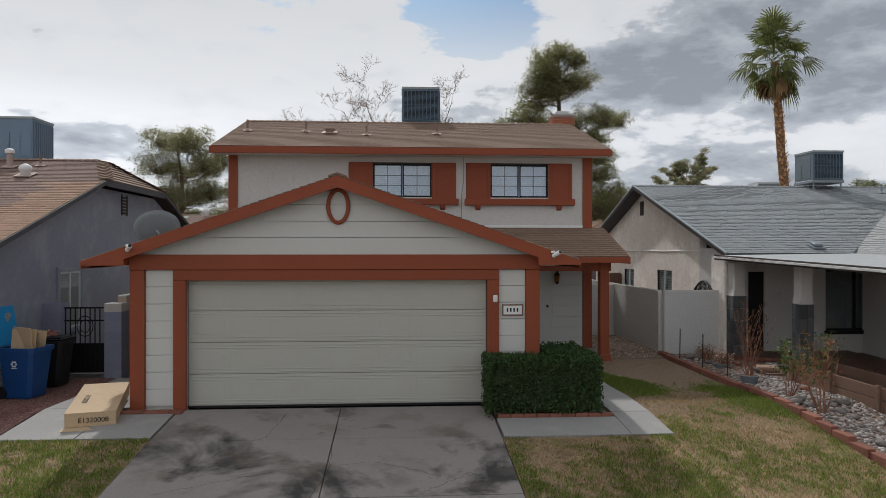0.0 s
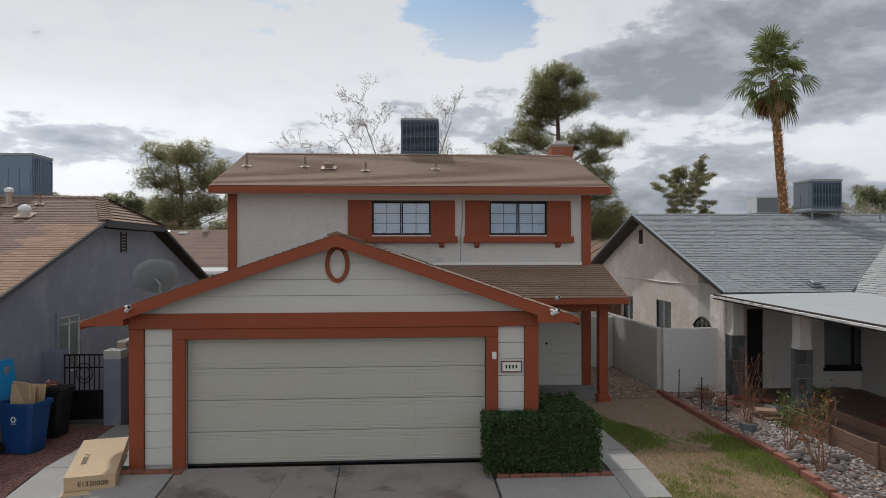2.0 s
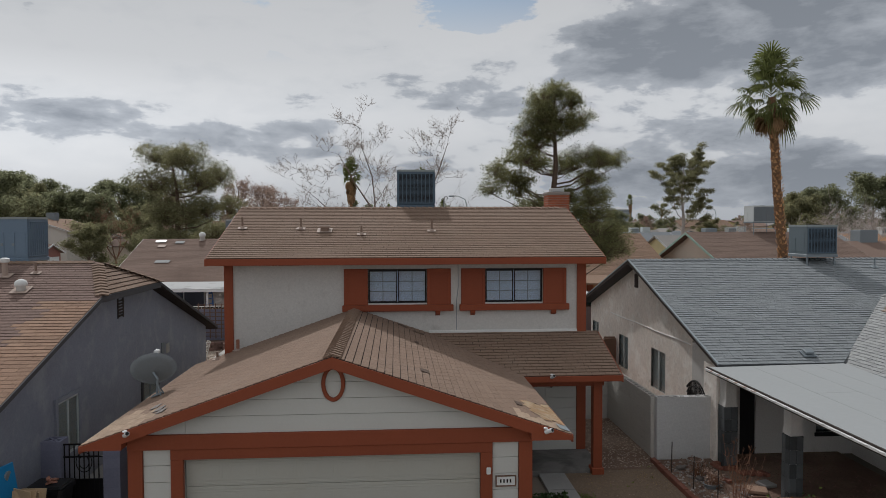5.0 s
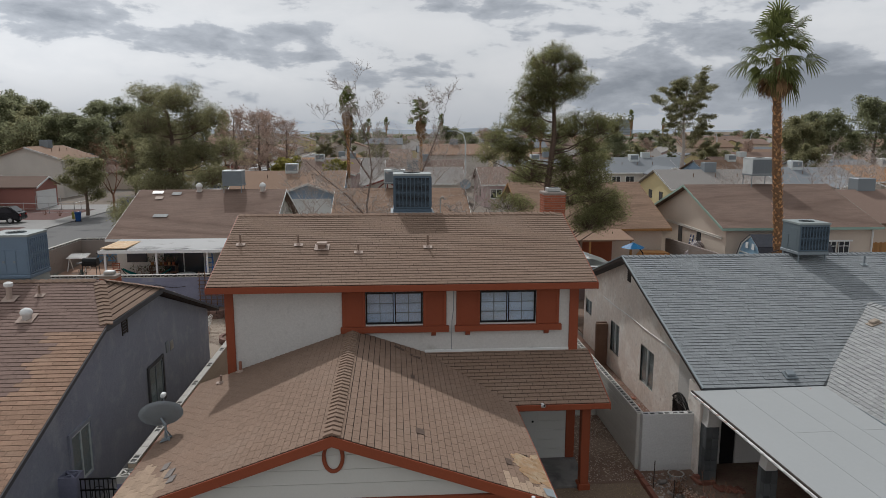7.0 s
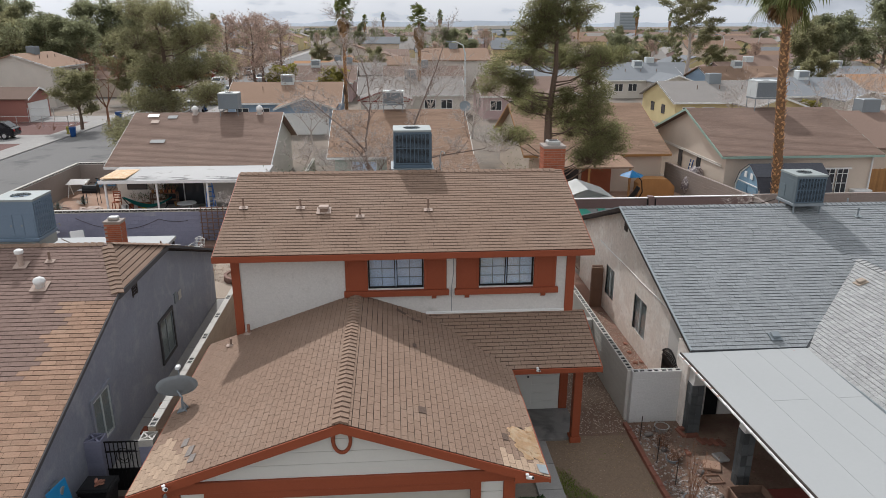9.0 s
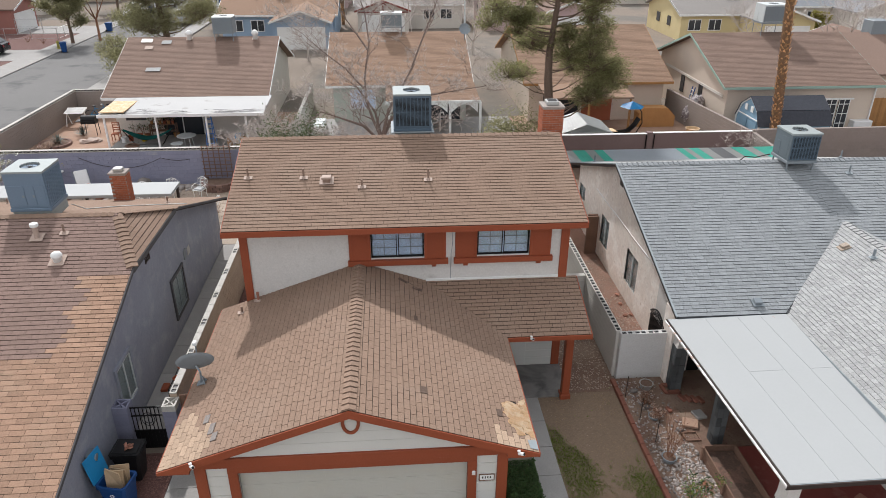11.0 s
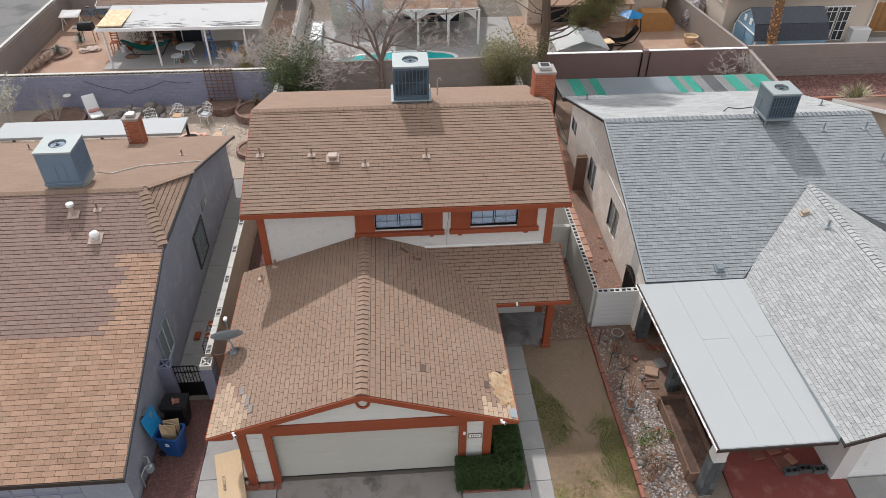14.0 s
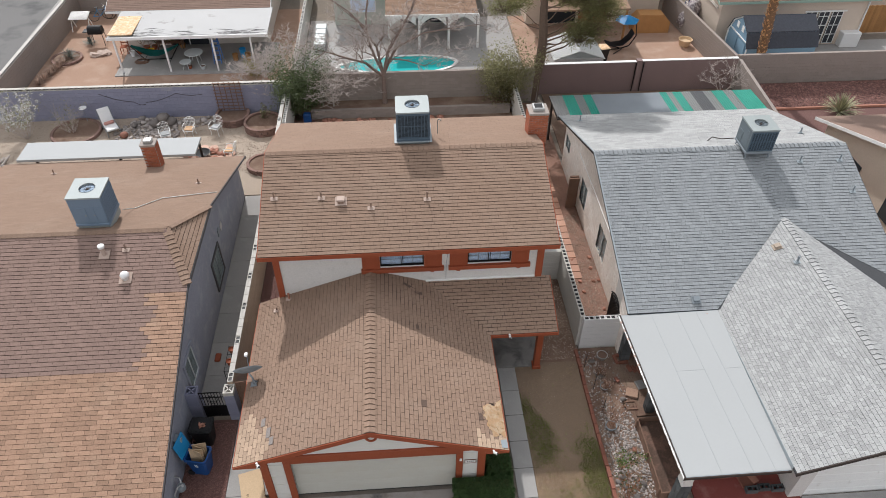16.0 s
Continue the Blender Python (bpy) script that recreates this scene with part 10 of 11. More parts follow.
h3 = gable_house("house", 8.6, 18.45, 44.2, 57.5, 2.60, 5.20, 51.0, STUCCO_BEIGE, ROOF_TAN, "beige house with an orange-tan roof behind a pine", True, trim=WOODORANGE, seed=64)
bm = B()
roof_slab(bm, [(9.5, 41.5, 2.3), (15.0, 41.5, 2.3), (15.0, 44.3, 2.6), (9.5, 44.3, 2.6)], 0.1)
part("porch_roof", bm, ROOF_TAN, h3)
for x in (9.6, 12.2, 14.8):
    one("porch_post", h3, WOODORANGE, x, x + 0.12, 41.6, 41.72, 0, 2.2)
one("sliding_door", h3, DARKGLASS, 10.0, 12.4, 44.6, 44.645, 0.05, 2.1, 0.01)
one("brick_panel", h3, BRICK, 12.6, 14.6, 44.58, 44.645, 0.0, 2.2, 0.01)

h4 = gable_house("house", 19.95, 30.2, 40.1, 52.3, 3.15, 5.34, 46.2, STUCCO_BEIGE, ROOF_BROWN, "beige house with a brown roof and green trim", True, trim=GREENTRIM, seed=65)
for x in (25.9, 26.75, 27.6):
    one("sliding_door", h4, DARKGLASS, x, x + 0.72, 40.48, 40.545, 0.1, 2.2, 0.01)
    for i in range(4):
        one("glazing_bar", h4, WHITEPAINT, x, x + 0.72, 40.46, 40.48, 0.1 + i * 0.6, 0.14 + i * 0.6, 0)
    for dx in (0.0, 0.34, 0.68):
        one("glazing_bar", h4, WHITEPAINT, x + dx, x + dx + 0.04, 40.46, 40.48, 0.1, 2.2, 0)
one("door_frame", h4, WHITEPAINT, 25.8, 28.5, 40.44, 40.48, 2.2, 2.3, 0)
one("downspout", h4, WHITEPAINT, 30.2 - 0.5, 30.2 - 0.42, 40.4, 40.5, 0, 3.0, 0.01)
for y in (44.0, 47.0):
    one("side_window", h4, DARKGLASS, 20.36, 20.4, y, y + 0.6, 1.2, 2.4, 0.01)
bm = B()
for z in (2.35, 2.45):
    tube(bm, [(20.36, 41.0, z), (20.36, 50.5, z + 0.05)], 0.04, 6)
part("side_pipe", bm, STUCCO_PALE, h4)
ac_unit((25.3, 46.3, 5.4), 1.7, 1.3, 1.1, PALESTEEL, PALESTEEL, GREYSTEEL, "pale rooftop air conditioner on a dark stand", stand=0.55)
bm = B()
box(bm, 28.6, 29.8, 40.9 - 0.9, 40.9 - 0.35, 0.0, 0.95, 0.03)
fz = solo("chest_freezer", bm, WHITEPLASTIC, "white chest freezer on the patio", "freezer")
u = thing("lawn_chair", (26.2, 39.6, 0), "white plastic lawn chair", "chair")
one("seat", u, WHITEPLASTIC, 25.95, 26.45, 39.4, 39.85, 0.40, 0.44, 0.01)
one("backrest", u, WHITEPLASTIC, 25.95, 26.45, 39.85, 39.9, 0.44, 0.9, 0.01)
for x in (25.95, 26.4):
    for y in (39.4, 39.82):
        one("leg", u, WHITEPLASTIC, x, x + 0.05, y, y + 0.05, 0, 0.4, 0.005)
g = thing("wooden_fence", (31.5, 42, 0), "orange-brown wooden board fence beside the yard", "fence")
for i in range(16):
    one("board", g, WOODORANGE, 30.3 + i * 0.16, 30.45 + i * 0.16, 42.0, 42.03, 0, 1.85 + 0.03 * (i % 2), 0)


def barn_shed():
    u = thing("barn_shed", (22.6, 38.4, 0), "light blue barn-shaped shed with a dark shingle roof", "shed")
    BL = mat("light_blue_boards", (0.24, 0.38, 0.50), 0.7, bump=(40, 0.2))
    RF = mat("dark_slate_shingle", (0.065, 0.07, 0.085), 0.9, island=0.5, bump=(60, 0.4), small=(8, 0.4))
    y0, y1 = 37.1, 39.9
    ym = (y0 + y1) / 2
    prof = [(y0, 0.0), (y0, 1.55), (y0 + 0.45, 2.35), (ym, 2.95), (y1 - 0.45, 2.35), (y1, 1.55), (y1, 0.0)]
    bm = B()
    prism(bm, [(20.9, y, z) for y, z in prof], (4.2, 0, 0))
    part("body", bm, BL, u)
    for i in range(1, 5):
        (ya, za), (yb, zb) = prof[i], prof[i + 1]
        bm = B()
        d = Vector((0, -(zb - za), yb - ya)).normalized() * 0.03
        prism(bm, [(20.8, ya + d.y, za + d.z), (20.8, yb + d.y, zb + d.z), (20.8, yb + 2.2 * d.y, zb + 2.2 * d.z), (20.8, ya + 2.2 * d.y, za + 2.2 * d.z)], (4.4, 0, 0))
        part("roof_panel", bm, RF, u, "dark mottled shingles")
    for (ya, za), (yb, zb) in zip(prof, prof[1:]):
        bm = B()
        tube(bm, [(20.87, ya, za), (20.87, yb, zb)], 0.05, 4)
        part("trim_board", bm, WHITEPAINT, u, "white trim")
    for ya in (37.4, 38.55):
        one("door", u, BL, 20.85, 20.9, ya, ya + 1.05, 0.1, 1.75, 0.01)
    bm = B()
    tube(bm, [(20.84, 37.35, 1.85), (20.84, 39.65, 1.85)], 0.04, 4)
    part("trim_board", bm, WHITEPAINT, u)
    for y in (38.0, 38.7):
        one("gable_light", u, WHITEPAINT, 20.84, 20.87, y, y + 0.3, 2.15, 2.5, 0.01)


barn_shed()


def metal_shed():
    u = thing("metal_shed", (10.7, 37.7, 0), "low white ribbed metal shed", "shed")
    MET = mat("white_ribbed_metal", (0.55, 0.56, 0.55), 0.5, 0.2, bump=None)
    x0, x1, y0, y1 = 9.3, 12.1, 36.4, 38.9
    bm = B()
    box(bm, x0, x1, y0, y1, 0, 1.65)
    part("body", bm, MET, u)
    for i in range(19):
        x = x0 + (x1 - x0) * i / 18
        one("rib", u, MET, x - 0.02, x + 0.02, y0 - 0.02, y0, 0, 1.65, 0)
    for sgn in (-1, 1):
        bm = B()
        n = 30
        rows = []
        for i in range(n + 1):
            y = y0 - 0.1 + (y1 - y0 + 0.2) * i / n
            dz = 0.025 * (i % 2)
            rows.append((bm.verts.new((10.7, y, 2.15 + dz)), bm.verts.new((10.7 + sgn * 1.5, y, 1.62 + dz))))
        for a, b in zip(rows, rows[1:]):
            bm.faces.new((a[0], a[1], b[1], b[0]))
        bmesh.ops.solidify(bm, geom=bm.faces[:], thickness=0.01)
        part("roof_panel", bm, MET, u, "white ribbed roof sheet")


metal_shed()


def swing_chair():
    u = thing("hanging_lounge_chair", (14.5, 40.6, 0), "curved dark lounge chair with a bright blue canopy", "lounger", local=True)
    bm = B()
    tube(bm, [(-0.9, 0, 0.05), (-0.2, 0, 0.05), (0.5, 0, 0.25), (0.85, 0, 0.9), (0.75, 0, 1.6), (0.3, 0, 2.15)], 0.035, 8)
    tube(bm, [(-0.6, -0.6, 0.03), (0.1, 0, 0.06), (-0.6, 0.6, 0.03)], 0.03, 6)
    part("stand", bm, BLACKIRON, u)
    bm = B()
    rows = [[bm.verts.new((x, y, z)) for y in (-0.35, 0.35)] for x, z in ((-1.1, 0.55), (-0.6, 0.38), (0.0, 0.45), (0.4, 0.85), (0.6, 1.25))]
    for a, b in zip(rows, rows[1:]):
        bm.faces.new((a[0], a[1], b[1], b[0]))
    bmesh.ops.solidify(bm, geom=bm.faces[:], thickness=0.07)
    part("seat", bm, BLACKPLASTIC, u, smooth=True)
    bm = B()
    n = 6
    c = bm.verts.new((0.1, 0, 2.28))
    ring = [bm.verts.new((0.1 + 0.75 * math.cos(2 * math.pi * j / n), 0.75 * math.sin(2 * math.pi * j / n), 1.95)) for j in range(n)]
    for j in range(n):
        bm.faces.new((c, ring[j], ring[(j + 1) % n]))
    bmesh.ops.solidify(bm, geom=bm.faces[:], thickness=0.01)
    part("canopy", bm, SKYPLASTIC, u, "bright blue canopy")


swing_chair()
bm = B()
prism(bm, [(15.9, 42.8, 0), (18.3, 42.8, 0), (18.3, 42.8, 0.7), (17.8, 42.8, 1.2), (16.2, 42.8, 1.25), (15.9, 42.8, 0.9)], (0, 0.9, 0))
solo("play_hut", bm, WOODORANGE, "orange-tan plywood hut in the yard", "hut")
bm = B()
lathe(bm, (18.75, 40.9, 0), [(0.30, 0), (0.42, 0.42), (0.45, 0.45), (0.40, 0.45), (0.36, 0.3)], 18)
solo("planter_tub", bm, CARDBOARD, "round tan tub of soil", "tub")
wheeled_bin((12.95, 39.2, 0), BLACKPLASTIC, PLYWOOD, 10, False, "black wheeled bin with boards on top")
pile = thing("covered_pile", (19.6, 42.4, 0), "patterned tarpaulin over a pile", "tarpaulin")
bm = B()
rng = random.Random(31)
stone(bm, (19.78, 43.6, 0.85), 0.55, 1.2, 1.1, rng, 3)
part("tarpaulin", bm, mat("mottled_tarpaulin", (0.20, 0.17, 0.18), 0.8, second=((0.5, 0.47, 0.46), 6, 0.5, 0.56), bump=None), pile, smooth=True)
lad = thing("step_ladder", (20.2, 45.2, 0), "blue and white step ladder on the wall", "ladder")
for y in (45.0, 45.4):
    bm = B()
    tube(bm, [(20.0, y, 0.0), (20.35, y, 2.0)], 0.035, 4)
    part("rail", bm, BLUEPLASTIC, lad)
for i in range(7):
    one("rung", lad, WHITEPAINT, 20.0 + i * 0.045, 20.06 + i * 0.045, 45.0, 45.4, 0.25 + i * 0.25, 0.29 + i * 0.25, 0)

# things on the patio behind
LADDERBLUE = mat("blue_ladder_paint", (0.08, 0.20, 0.50), 0.5, bump=None)
lad = thing("step_ladder", (-10.6, 40.5, 0), "blue-topped white step ladder", "ladder")
for x in (-10.85, -10.4):
    for dy in (-0.35, 0.35):
        bm = B()
        tube(bm, [(x, 40.5 + dy, 0.0), (x + (0.08 if x < -10.6 else -0.08), 40.5, 2.0)], 0.03, 4)
        part("rail", bm, LADDERBLUE, lad)
for i in range(6):
    one("step", lad, LADDERBLUE, -10.83 + 0.01 * i, -10.37 - 0.01 * i, 40.18 + i * 0.05, 40.30 + i * 0.05, 0.25 + i * 0.28, 0.29 + i * 0.28, 0)
one("top", lad, BLUEPLASTIC, -10.78, -10.46, 40.4, 40.6, 1.95, 2.12, 0.01)
ham = thing("hammock", (-14.4, 41.0, 0), "teal hammock on a dark stand", "hammock")
bm = B()
n = 12
rows = []
for i in range(n + 1):
    f = i / n
    x, z = -15.8 + 2.8 * f, 0.95 - 0.55 * math.sin(math.pi * f)
    w = 0.08 + 0.35 * math.sin(math.pi * f)
    rows.append((bm.verts.new((x, 41 - w, z + 0.05)), bm.verts.new((x, 41, z - 0.05)), bm.verts.new((x, 41 + w, z + 0.05))))
for a, b in zip(rows, rows[1:]):
    bm.faces.new((a[0], b[0], b[1], a[1]))
    bm.faces.new((a[1], b[1], b[2], a[2]))
bmesh.ops.solidify(bm, geom=bm.faces[:], thickness=0.02)
part("sling", bm, mat("teal_cloth", (0.02, 0.22, 0.20), 0.8, bump=None), ham)
bm = B()
tube(bm, [(-15.85, 41, 0.98), (-15.2, 41, 0.06), (-13.6, 41, 0.06), (-12.95, 41, 0.98)], 0.03, 6)
for x in (-15.2, -13.6):
    tube(bm, [(x, 40.4, 0.03), (x, 41.6, 0.03)], 0.03, 6)
part("stand", bm, BLACKIRON, ham)


def grill():
    u = thing("barbecue_grill", (-18.6, 43.4, 0), "black barbecue grill on legs", "grill", local=True)
    bm = B()
    box(bm, -0.45, 0.45, -0.28, 0.28, 0.75, 0.95, 0.03)
    part("firebox", bm, BLACKIRON, u)
    bm = B()
    tube(bm, [(-0.42, 0, 0.97), (0.42, 0, 0.97)], 0.26, 14)
    part("lid", bm, BLACKIRON, u)
    bm = B()
    box(bm, -0.75, -0.46, -0.25, 0.25, 0.88, 0.92)
    part("side_shelf", bm, BLACKIRON, u)
    for sx in (-1, 1):
        for sy in (-1, 1):
            bm = B()
            tube(bm, [(sx * 0.42, sy * 0.25, 0), (sx * 0.4, sy * 0.22, 0.78)], 0.02, 6)
            part("leg", bm, BLACKIRON, u)


grill()


def bicycle(at, turn, m):
    u = thing("bicycle", at, "bright blue bicycle leaning by the wall", "bicycle", "bicycles", local=True)
    for x in (-0.52, 0.52):
        bm = B()
        tube(bm, [(x + 0.33 * math.cos(a), 0, 0.34 + 0.33 * math.sin(a)) for a in (2 * math.pi * j / 20 for j in range(21))], 0.018, 5, False)
        part("wheel", bm, BLACKPLASTIC, u)
    bm = B()
    for p in ([(-0.52, 0, 0.34), (-0.1, 0, 0.30), (0.35, 0, 0.75), (-0.2, 0, 0.72), (-0.1, 0, 0.30)], [(-0.52, 0, 0.34), (-0.2, 0, 0.72)], [(0.52, 0, 0.34), (0.35, 0, 0.75), (0.32, 0, 0.95)], [(-0.2, 0, 0.72), (-0.22, 0, 0.88)]):
        tube(bm, p, 0.02, 6)
    part("frame", bm, m, u)
    bm = B()
    tube(bm, [(0.2, -0.28, 1.0), (0.32, 0, 0.98), (0.2, 0.28, 1.0)], 0.014, 6)
    part("handlebar", bm, GALV, u)
    bm = B()
    box(bm, -0.34, -0.1, -0.07, 0.07, 0.88, 0.93, 0.02)
    part("saddle", bm, BLACKPLASTIC, u)
    u.rotation_euler[2] = radians(turn)


bicycle((-18.6, 47.3, 0), 8, SKYPLASTIC)
bicycle((-19.4, 47.0, 0), 20, SKYPLASTIC)
u = thing("folding_cart", (-20.2, 45.6, 0), "white slatted seat on a wheeled frame", "cart")
for i in range(9):
    one("slat", u, WHITEPAINT, -20.9, -19.7, 45.2 + i * 0.1, 45.27 + i * 0.1, 0.85 + 0.02 * i, 0.88 + 0.02 * i, 0)
for x in (-20.85, -19.75):
    bm = B()
    tube(bm, [(x, 45.2, 0.0), (x, 45.6, 0.85), (x, 46.1, 1.0)], 0.03, 6)
    tube(bm, [(x, 46.0, 0.0), (x, 45.6, 0.85)], 0.03, 6)
    part("frame", bm, WHITEPAINT, u)
u = thing("wooden_chair", (-16.6, 42.0, 0), "red-brown ladder-back wooden chair", "chair")
for dx, dy, h in ((-0.2, -0.2, 0.45), (0.2, -0.2, 0.45), (-0.2, 0.2, 1.1), (0.2, 0.2, 1.1)):
    one("leg", u, BRICK, -16.6 + dx - 0.02, -16.6 + dx + 0.02, 42 + dy - 0.02, 42 + dy + 0.02, 0, h, 0.004)
one("seat", u, BRICK, -16.82, -16.38, 41.78, 42.22, 0.45, 0.48, 0.006)
for z in (0.6, 0.75, 0.9, 1.03):
    one("back_slat", u, BRICK, -16.78, -16.42, 42.19, 42.22, z, z + 0.06, 0.004)


def garden_table(x, y, r, h):
    u = thing("round_table", (x, y, 0.05), "round pale patio table with pots on it", "table", local=True)
    bm = B()
    lathe(bm, (0, 0, h - 0.04), [(r, 0), (r, 0.03), (r * 0.97, 0.04)], 20)
    part("tabletop", bm, PALESTEEL, u)
    for j in range(4):
        a = j * 1.57 + 0.7
        bm = B()
        tube(bm, [(r * 0.7 * math.cos(a), r * 0.7 * math.sin(a), 0), (r * 0.5 * math.cos(a), r * 0.5 * math.sin(a), h - 0.04)], 0.02, 6)
        part("leg", bm, PALESTEEL, u)


garden_table(-12.0, 40.4, 0.55, 0.7)
garden_table(-12.4, 39.7, 0.35, 0.45)
for k, (x, y, r, h, m) in enumerate(((-12.2, 39.7, 0.13, 0.22, BRICK), (-11.4, 39.6, 0.15, 0.25, PALESTEEL), (-15.3, 42.2, 0.2, 0.35, BRICK), (-14.9, 42.4, 0.16, 0.3, BRICK), (-13.2, 42.5, 0.18, 0.3, WOODORANGE))):
    u = pot(x, y, r, h, m, "clay plant pot on the patio")
for k in range(5):
    bush(-15.6 + 0.45 * k, 42.45, 0.6, 0.4, 8, 120, "green potted plant on the patio", "patio_plant", seed=40 + k, leaf_mats=(LEAF_HEDGE,), base=0.3)
big_shrub((-8.2, 38.6, 0), 1.4, 0.8, 2500, LEAF_YELLOW, "yellow-green feathery shrub by the patio", 7, 0.08)
bm = B()
for i in range(10):
    stone(bm, (-18.2 + rng.uniform(-0.4, 0.5), 42.0 + rng.uniform(-0.3, 0.3), 0.08), 0.35, 0.25, 0.1, rng, 1)
solo("stone_heap", bm, FLASH, "flat pinkish stones on the dirt", "stones", kind="stuff")
YELLOWPLASTIC = mat("yellow_plastic", (0.62, 0.42, 0.03), 0.5, bump=None)
for x, y, r, h, m, lb in ((-14.9, 41.7, 0.17, 0.34, YELLOWPLASTIC, "yellow plastic bucket on the patio"), (-16.0, 41.5, 0.16, 0.34, WHITEPLASTIC, "white plastic bucket on the patio"), (-15.7, 41.8, 0.15, 0.32, REDPAINT, "red plastic bucket on the patio"), (-9.6, 40.6, 0.18, 0.40, WOODORANGE, "orange clay jar under the patio cover"), (-9.2, 41.0, 0.20, 0.55, SKYPLASTIC, "blue tub under the patio cover"), (-8.8, 40.5, 0.18, 0.5, WOODORANGE, "orange tub under the patio cover")):
    bm = B()
    lathe(bm, (x, y, 0.05), [(r * 0.8, 0), (r, h * 0.95), (r * 1.06, h), (r * 0.92, h), (r * 0.75, h * 0.2)], 16)
    solo("bucket", bm, m, lb, "bucket", "patio buckets")
bm = B()
for k in range(4):
    tube(bm, [(-15.3 + (0.42 - 0.05 * k) * math.cos(6.283 * j / 20), 40.7 + (0.32 - 0.04 * k) * math.sin(6.283 * j / 20), 0.075 + 0.03 * k) for j in range(21)], 0.022, 6, False)
solo("hose_coil", bm, WOODWEATHER, "coil of brown garden hose on the patio slab", "hose")
bench = thing("potting_bench", (-13.9, 42.4, 0.05), "two-tier wooden potting bench with plants", "bench")
for z in (0.45, 0.85):
    one("shelf", bench, WOODWEATHER, -14.7, -13.1, 42.25, 42.65, z, z + 0.04, 0.005)
for x in (-14.7, -13.16):
    for y in (42.25, 42.6):
        one("leg", bench, WOODWEATHER, x, x + 0.06, y, y + 0.05, 0.05, 0.85, 0.004)
for k in range(6):
    pot(-14.55 + 0.25 * k, 42.45, 0.10, 0.18, BRICK if k % 2 else WOODORANGE, "clay plant pot on the potting bench").location.z = 0.89
    bush(-14.55 + 0.25 * k, 42.45, 0.45, 0.3, 6, 60, "small green potted plant on the bench", "patio_plant", seed=60 + k, leaf_mats=(LEAF_HEDGE,), base=1.02)
for k in range(4):
    bm = B()
    box(bm, -4.9, -4.2, 41.5 + 0.76 * k, 42.2 + 0.76 * k, 0, 0.5, 0.05)
    solo("storage_crate", bm, PALESTEEL, "pale plastic storage crate beside the house", "crate", "storage crates")


# ---- street and the neighbourhood beyond ----
patch("road", -32.0, -23.4, -10.0, 420.0, 0.0, ASPHALT, "grey asphalt side street", "road", step=20)
patch("pavement", -34.2, -32.0, 20.0, 420.0, 0.09, WALKCONC, "pale concrete pavement with a raised kerb", "pavement", step=20)
patch("pavement", -23.4, -21.7, 20.0, 420.0, 0.09, WALKCONC, "pale concrete pavement with a raised kerb", "pavement", step=20)
for y in (67.3, 82.7, 118.0):
    patch("driveway_apron", -42.0, -34.2, y, y + 5.5, 0.02, WALKCONC, "pale concrete driveway across the street", "driveway")
for y0, y1 in ((52.0, 67.2), (72.9, 82.6)):
    patch("front_garden", -46.0, -34.2, y0, y1, 0.0, REDGRAVEL, "reddish gravel front garden", "ground")


def car(at, turn, paint, label):
    u = thing("parked_car", at, label, "car", "parked cars", local=True)
    prof = [(-2.25, 0.35), (-2.3, 0.75), (-2.15, 0.98), (-1.15, 1.05), (-0.45, 1.58), (1.35, 1.62), (2.05, 1.08), (2.25, 0.98), (2.3, 0.5), (2.25, 0.35)]
    bm = B()
    prism(bm, [(x, -0.88, z) for x, z in prof], (0, 1.76, 0))
    es = [e for e in bm.edges if abs(e.verts[0].co.y - e.verts[1].co.y) < 1e-4]
    bmesh.ops.bevel(bm, geom=es, offset=0.09, segments=2, affect="EDGES")
    part("body", bm, paint, u, smooth=False)
    for y0, y1 in ((-0.895, -0.885), (0.885, 0.895)):
        bm = B()
        prism(bm, [(x, y0, z) for x, z in ((-0.95, 1.1), (-0.4, 1.5), (1.2, 1.52), (1.7, 1.1))], (0, y1 - y0, 0))
        part("side_window", bm, DARKGLASS, u)
    bm = B()
    prism(bm, [(-1.13, -0.7, 1.08), (-0.47, -0.62, 1.55), (-0.47, 0.62, 1.55), (-1.13, 0.7, 1.08)], (-0.02, 0, 0.02))
    part("windscreen", bm, DARKGLASS, u)
    bm = B()
    prism(bm, [(2.0, -0.7, 1.13), (1.4, -0.62, 1.58), (1.4, 0.62, 1.58), (2.0, 0.7, 1.13)], (0.02, 0, 0.02))
    part("rear_window", bm, DARKGLASS, u)
    for x in (-1.4, 1.4):
        for y in (-0.8, 0.8):
            bm = B()
            tube(bm, [(x, y - 0.11, 0.33), (x, y + 0.11, 0.33)], 0.33, 18)
            w = part("wheel", bm, BLACKPLASTIC, u)
            bm = B()
            tube(bm, [(x, y - 0.115, 0.33), (x, y + 0.115, 0.33)], 0.19, 12)
            part("rim", bm, GALV, w)
    for y in (-0.62, 0.62):
        bm = B()
        box(bm, -2.31, -2.2, y - 0.16, y + 0.16, 0.68, 0.84, 0.02)
        part("headlight", bm, WHITEPLASTIC, u)
        bm = B()
        box(bm, 2.22, 2.31, y - 0.12, y + 0.12, 0.72, 0.92, 0.02)
        part("tail_light", bm, mat("red_lens", (0.3, 0.01, 0.01), 0.3, bump=None), u)
    u.rotation_euler[2] = radians(turn)
    return u


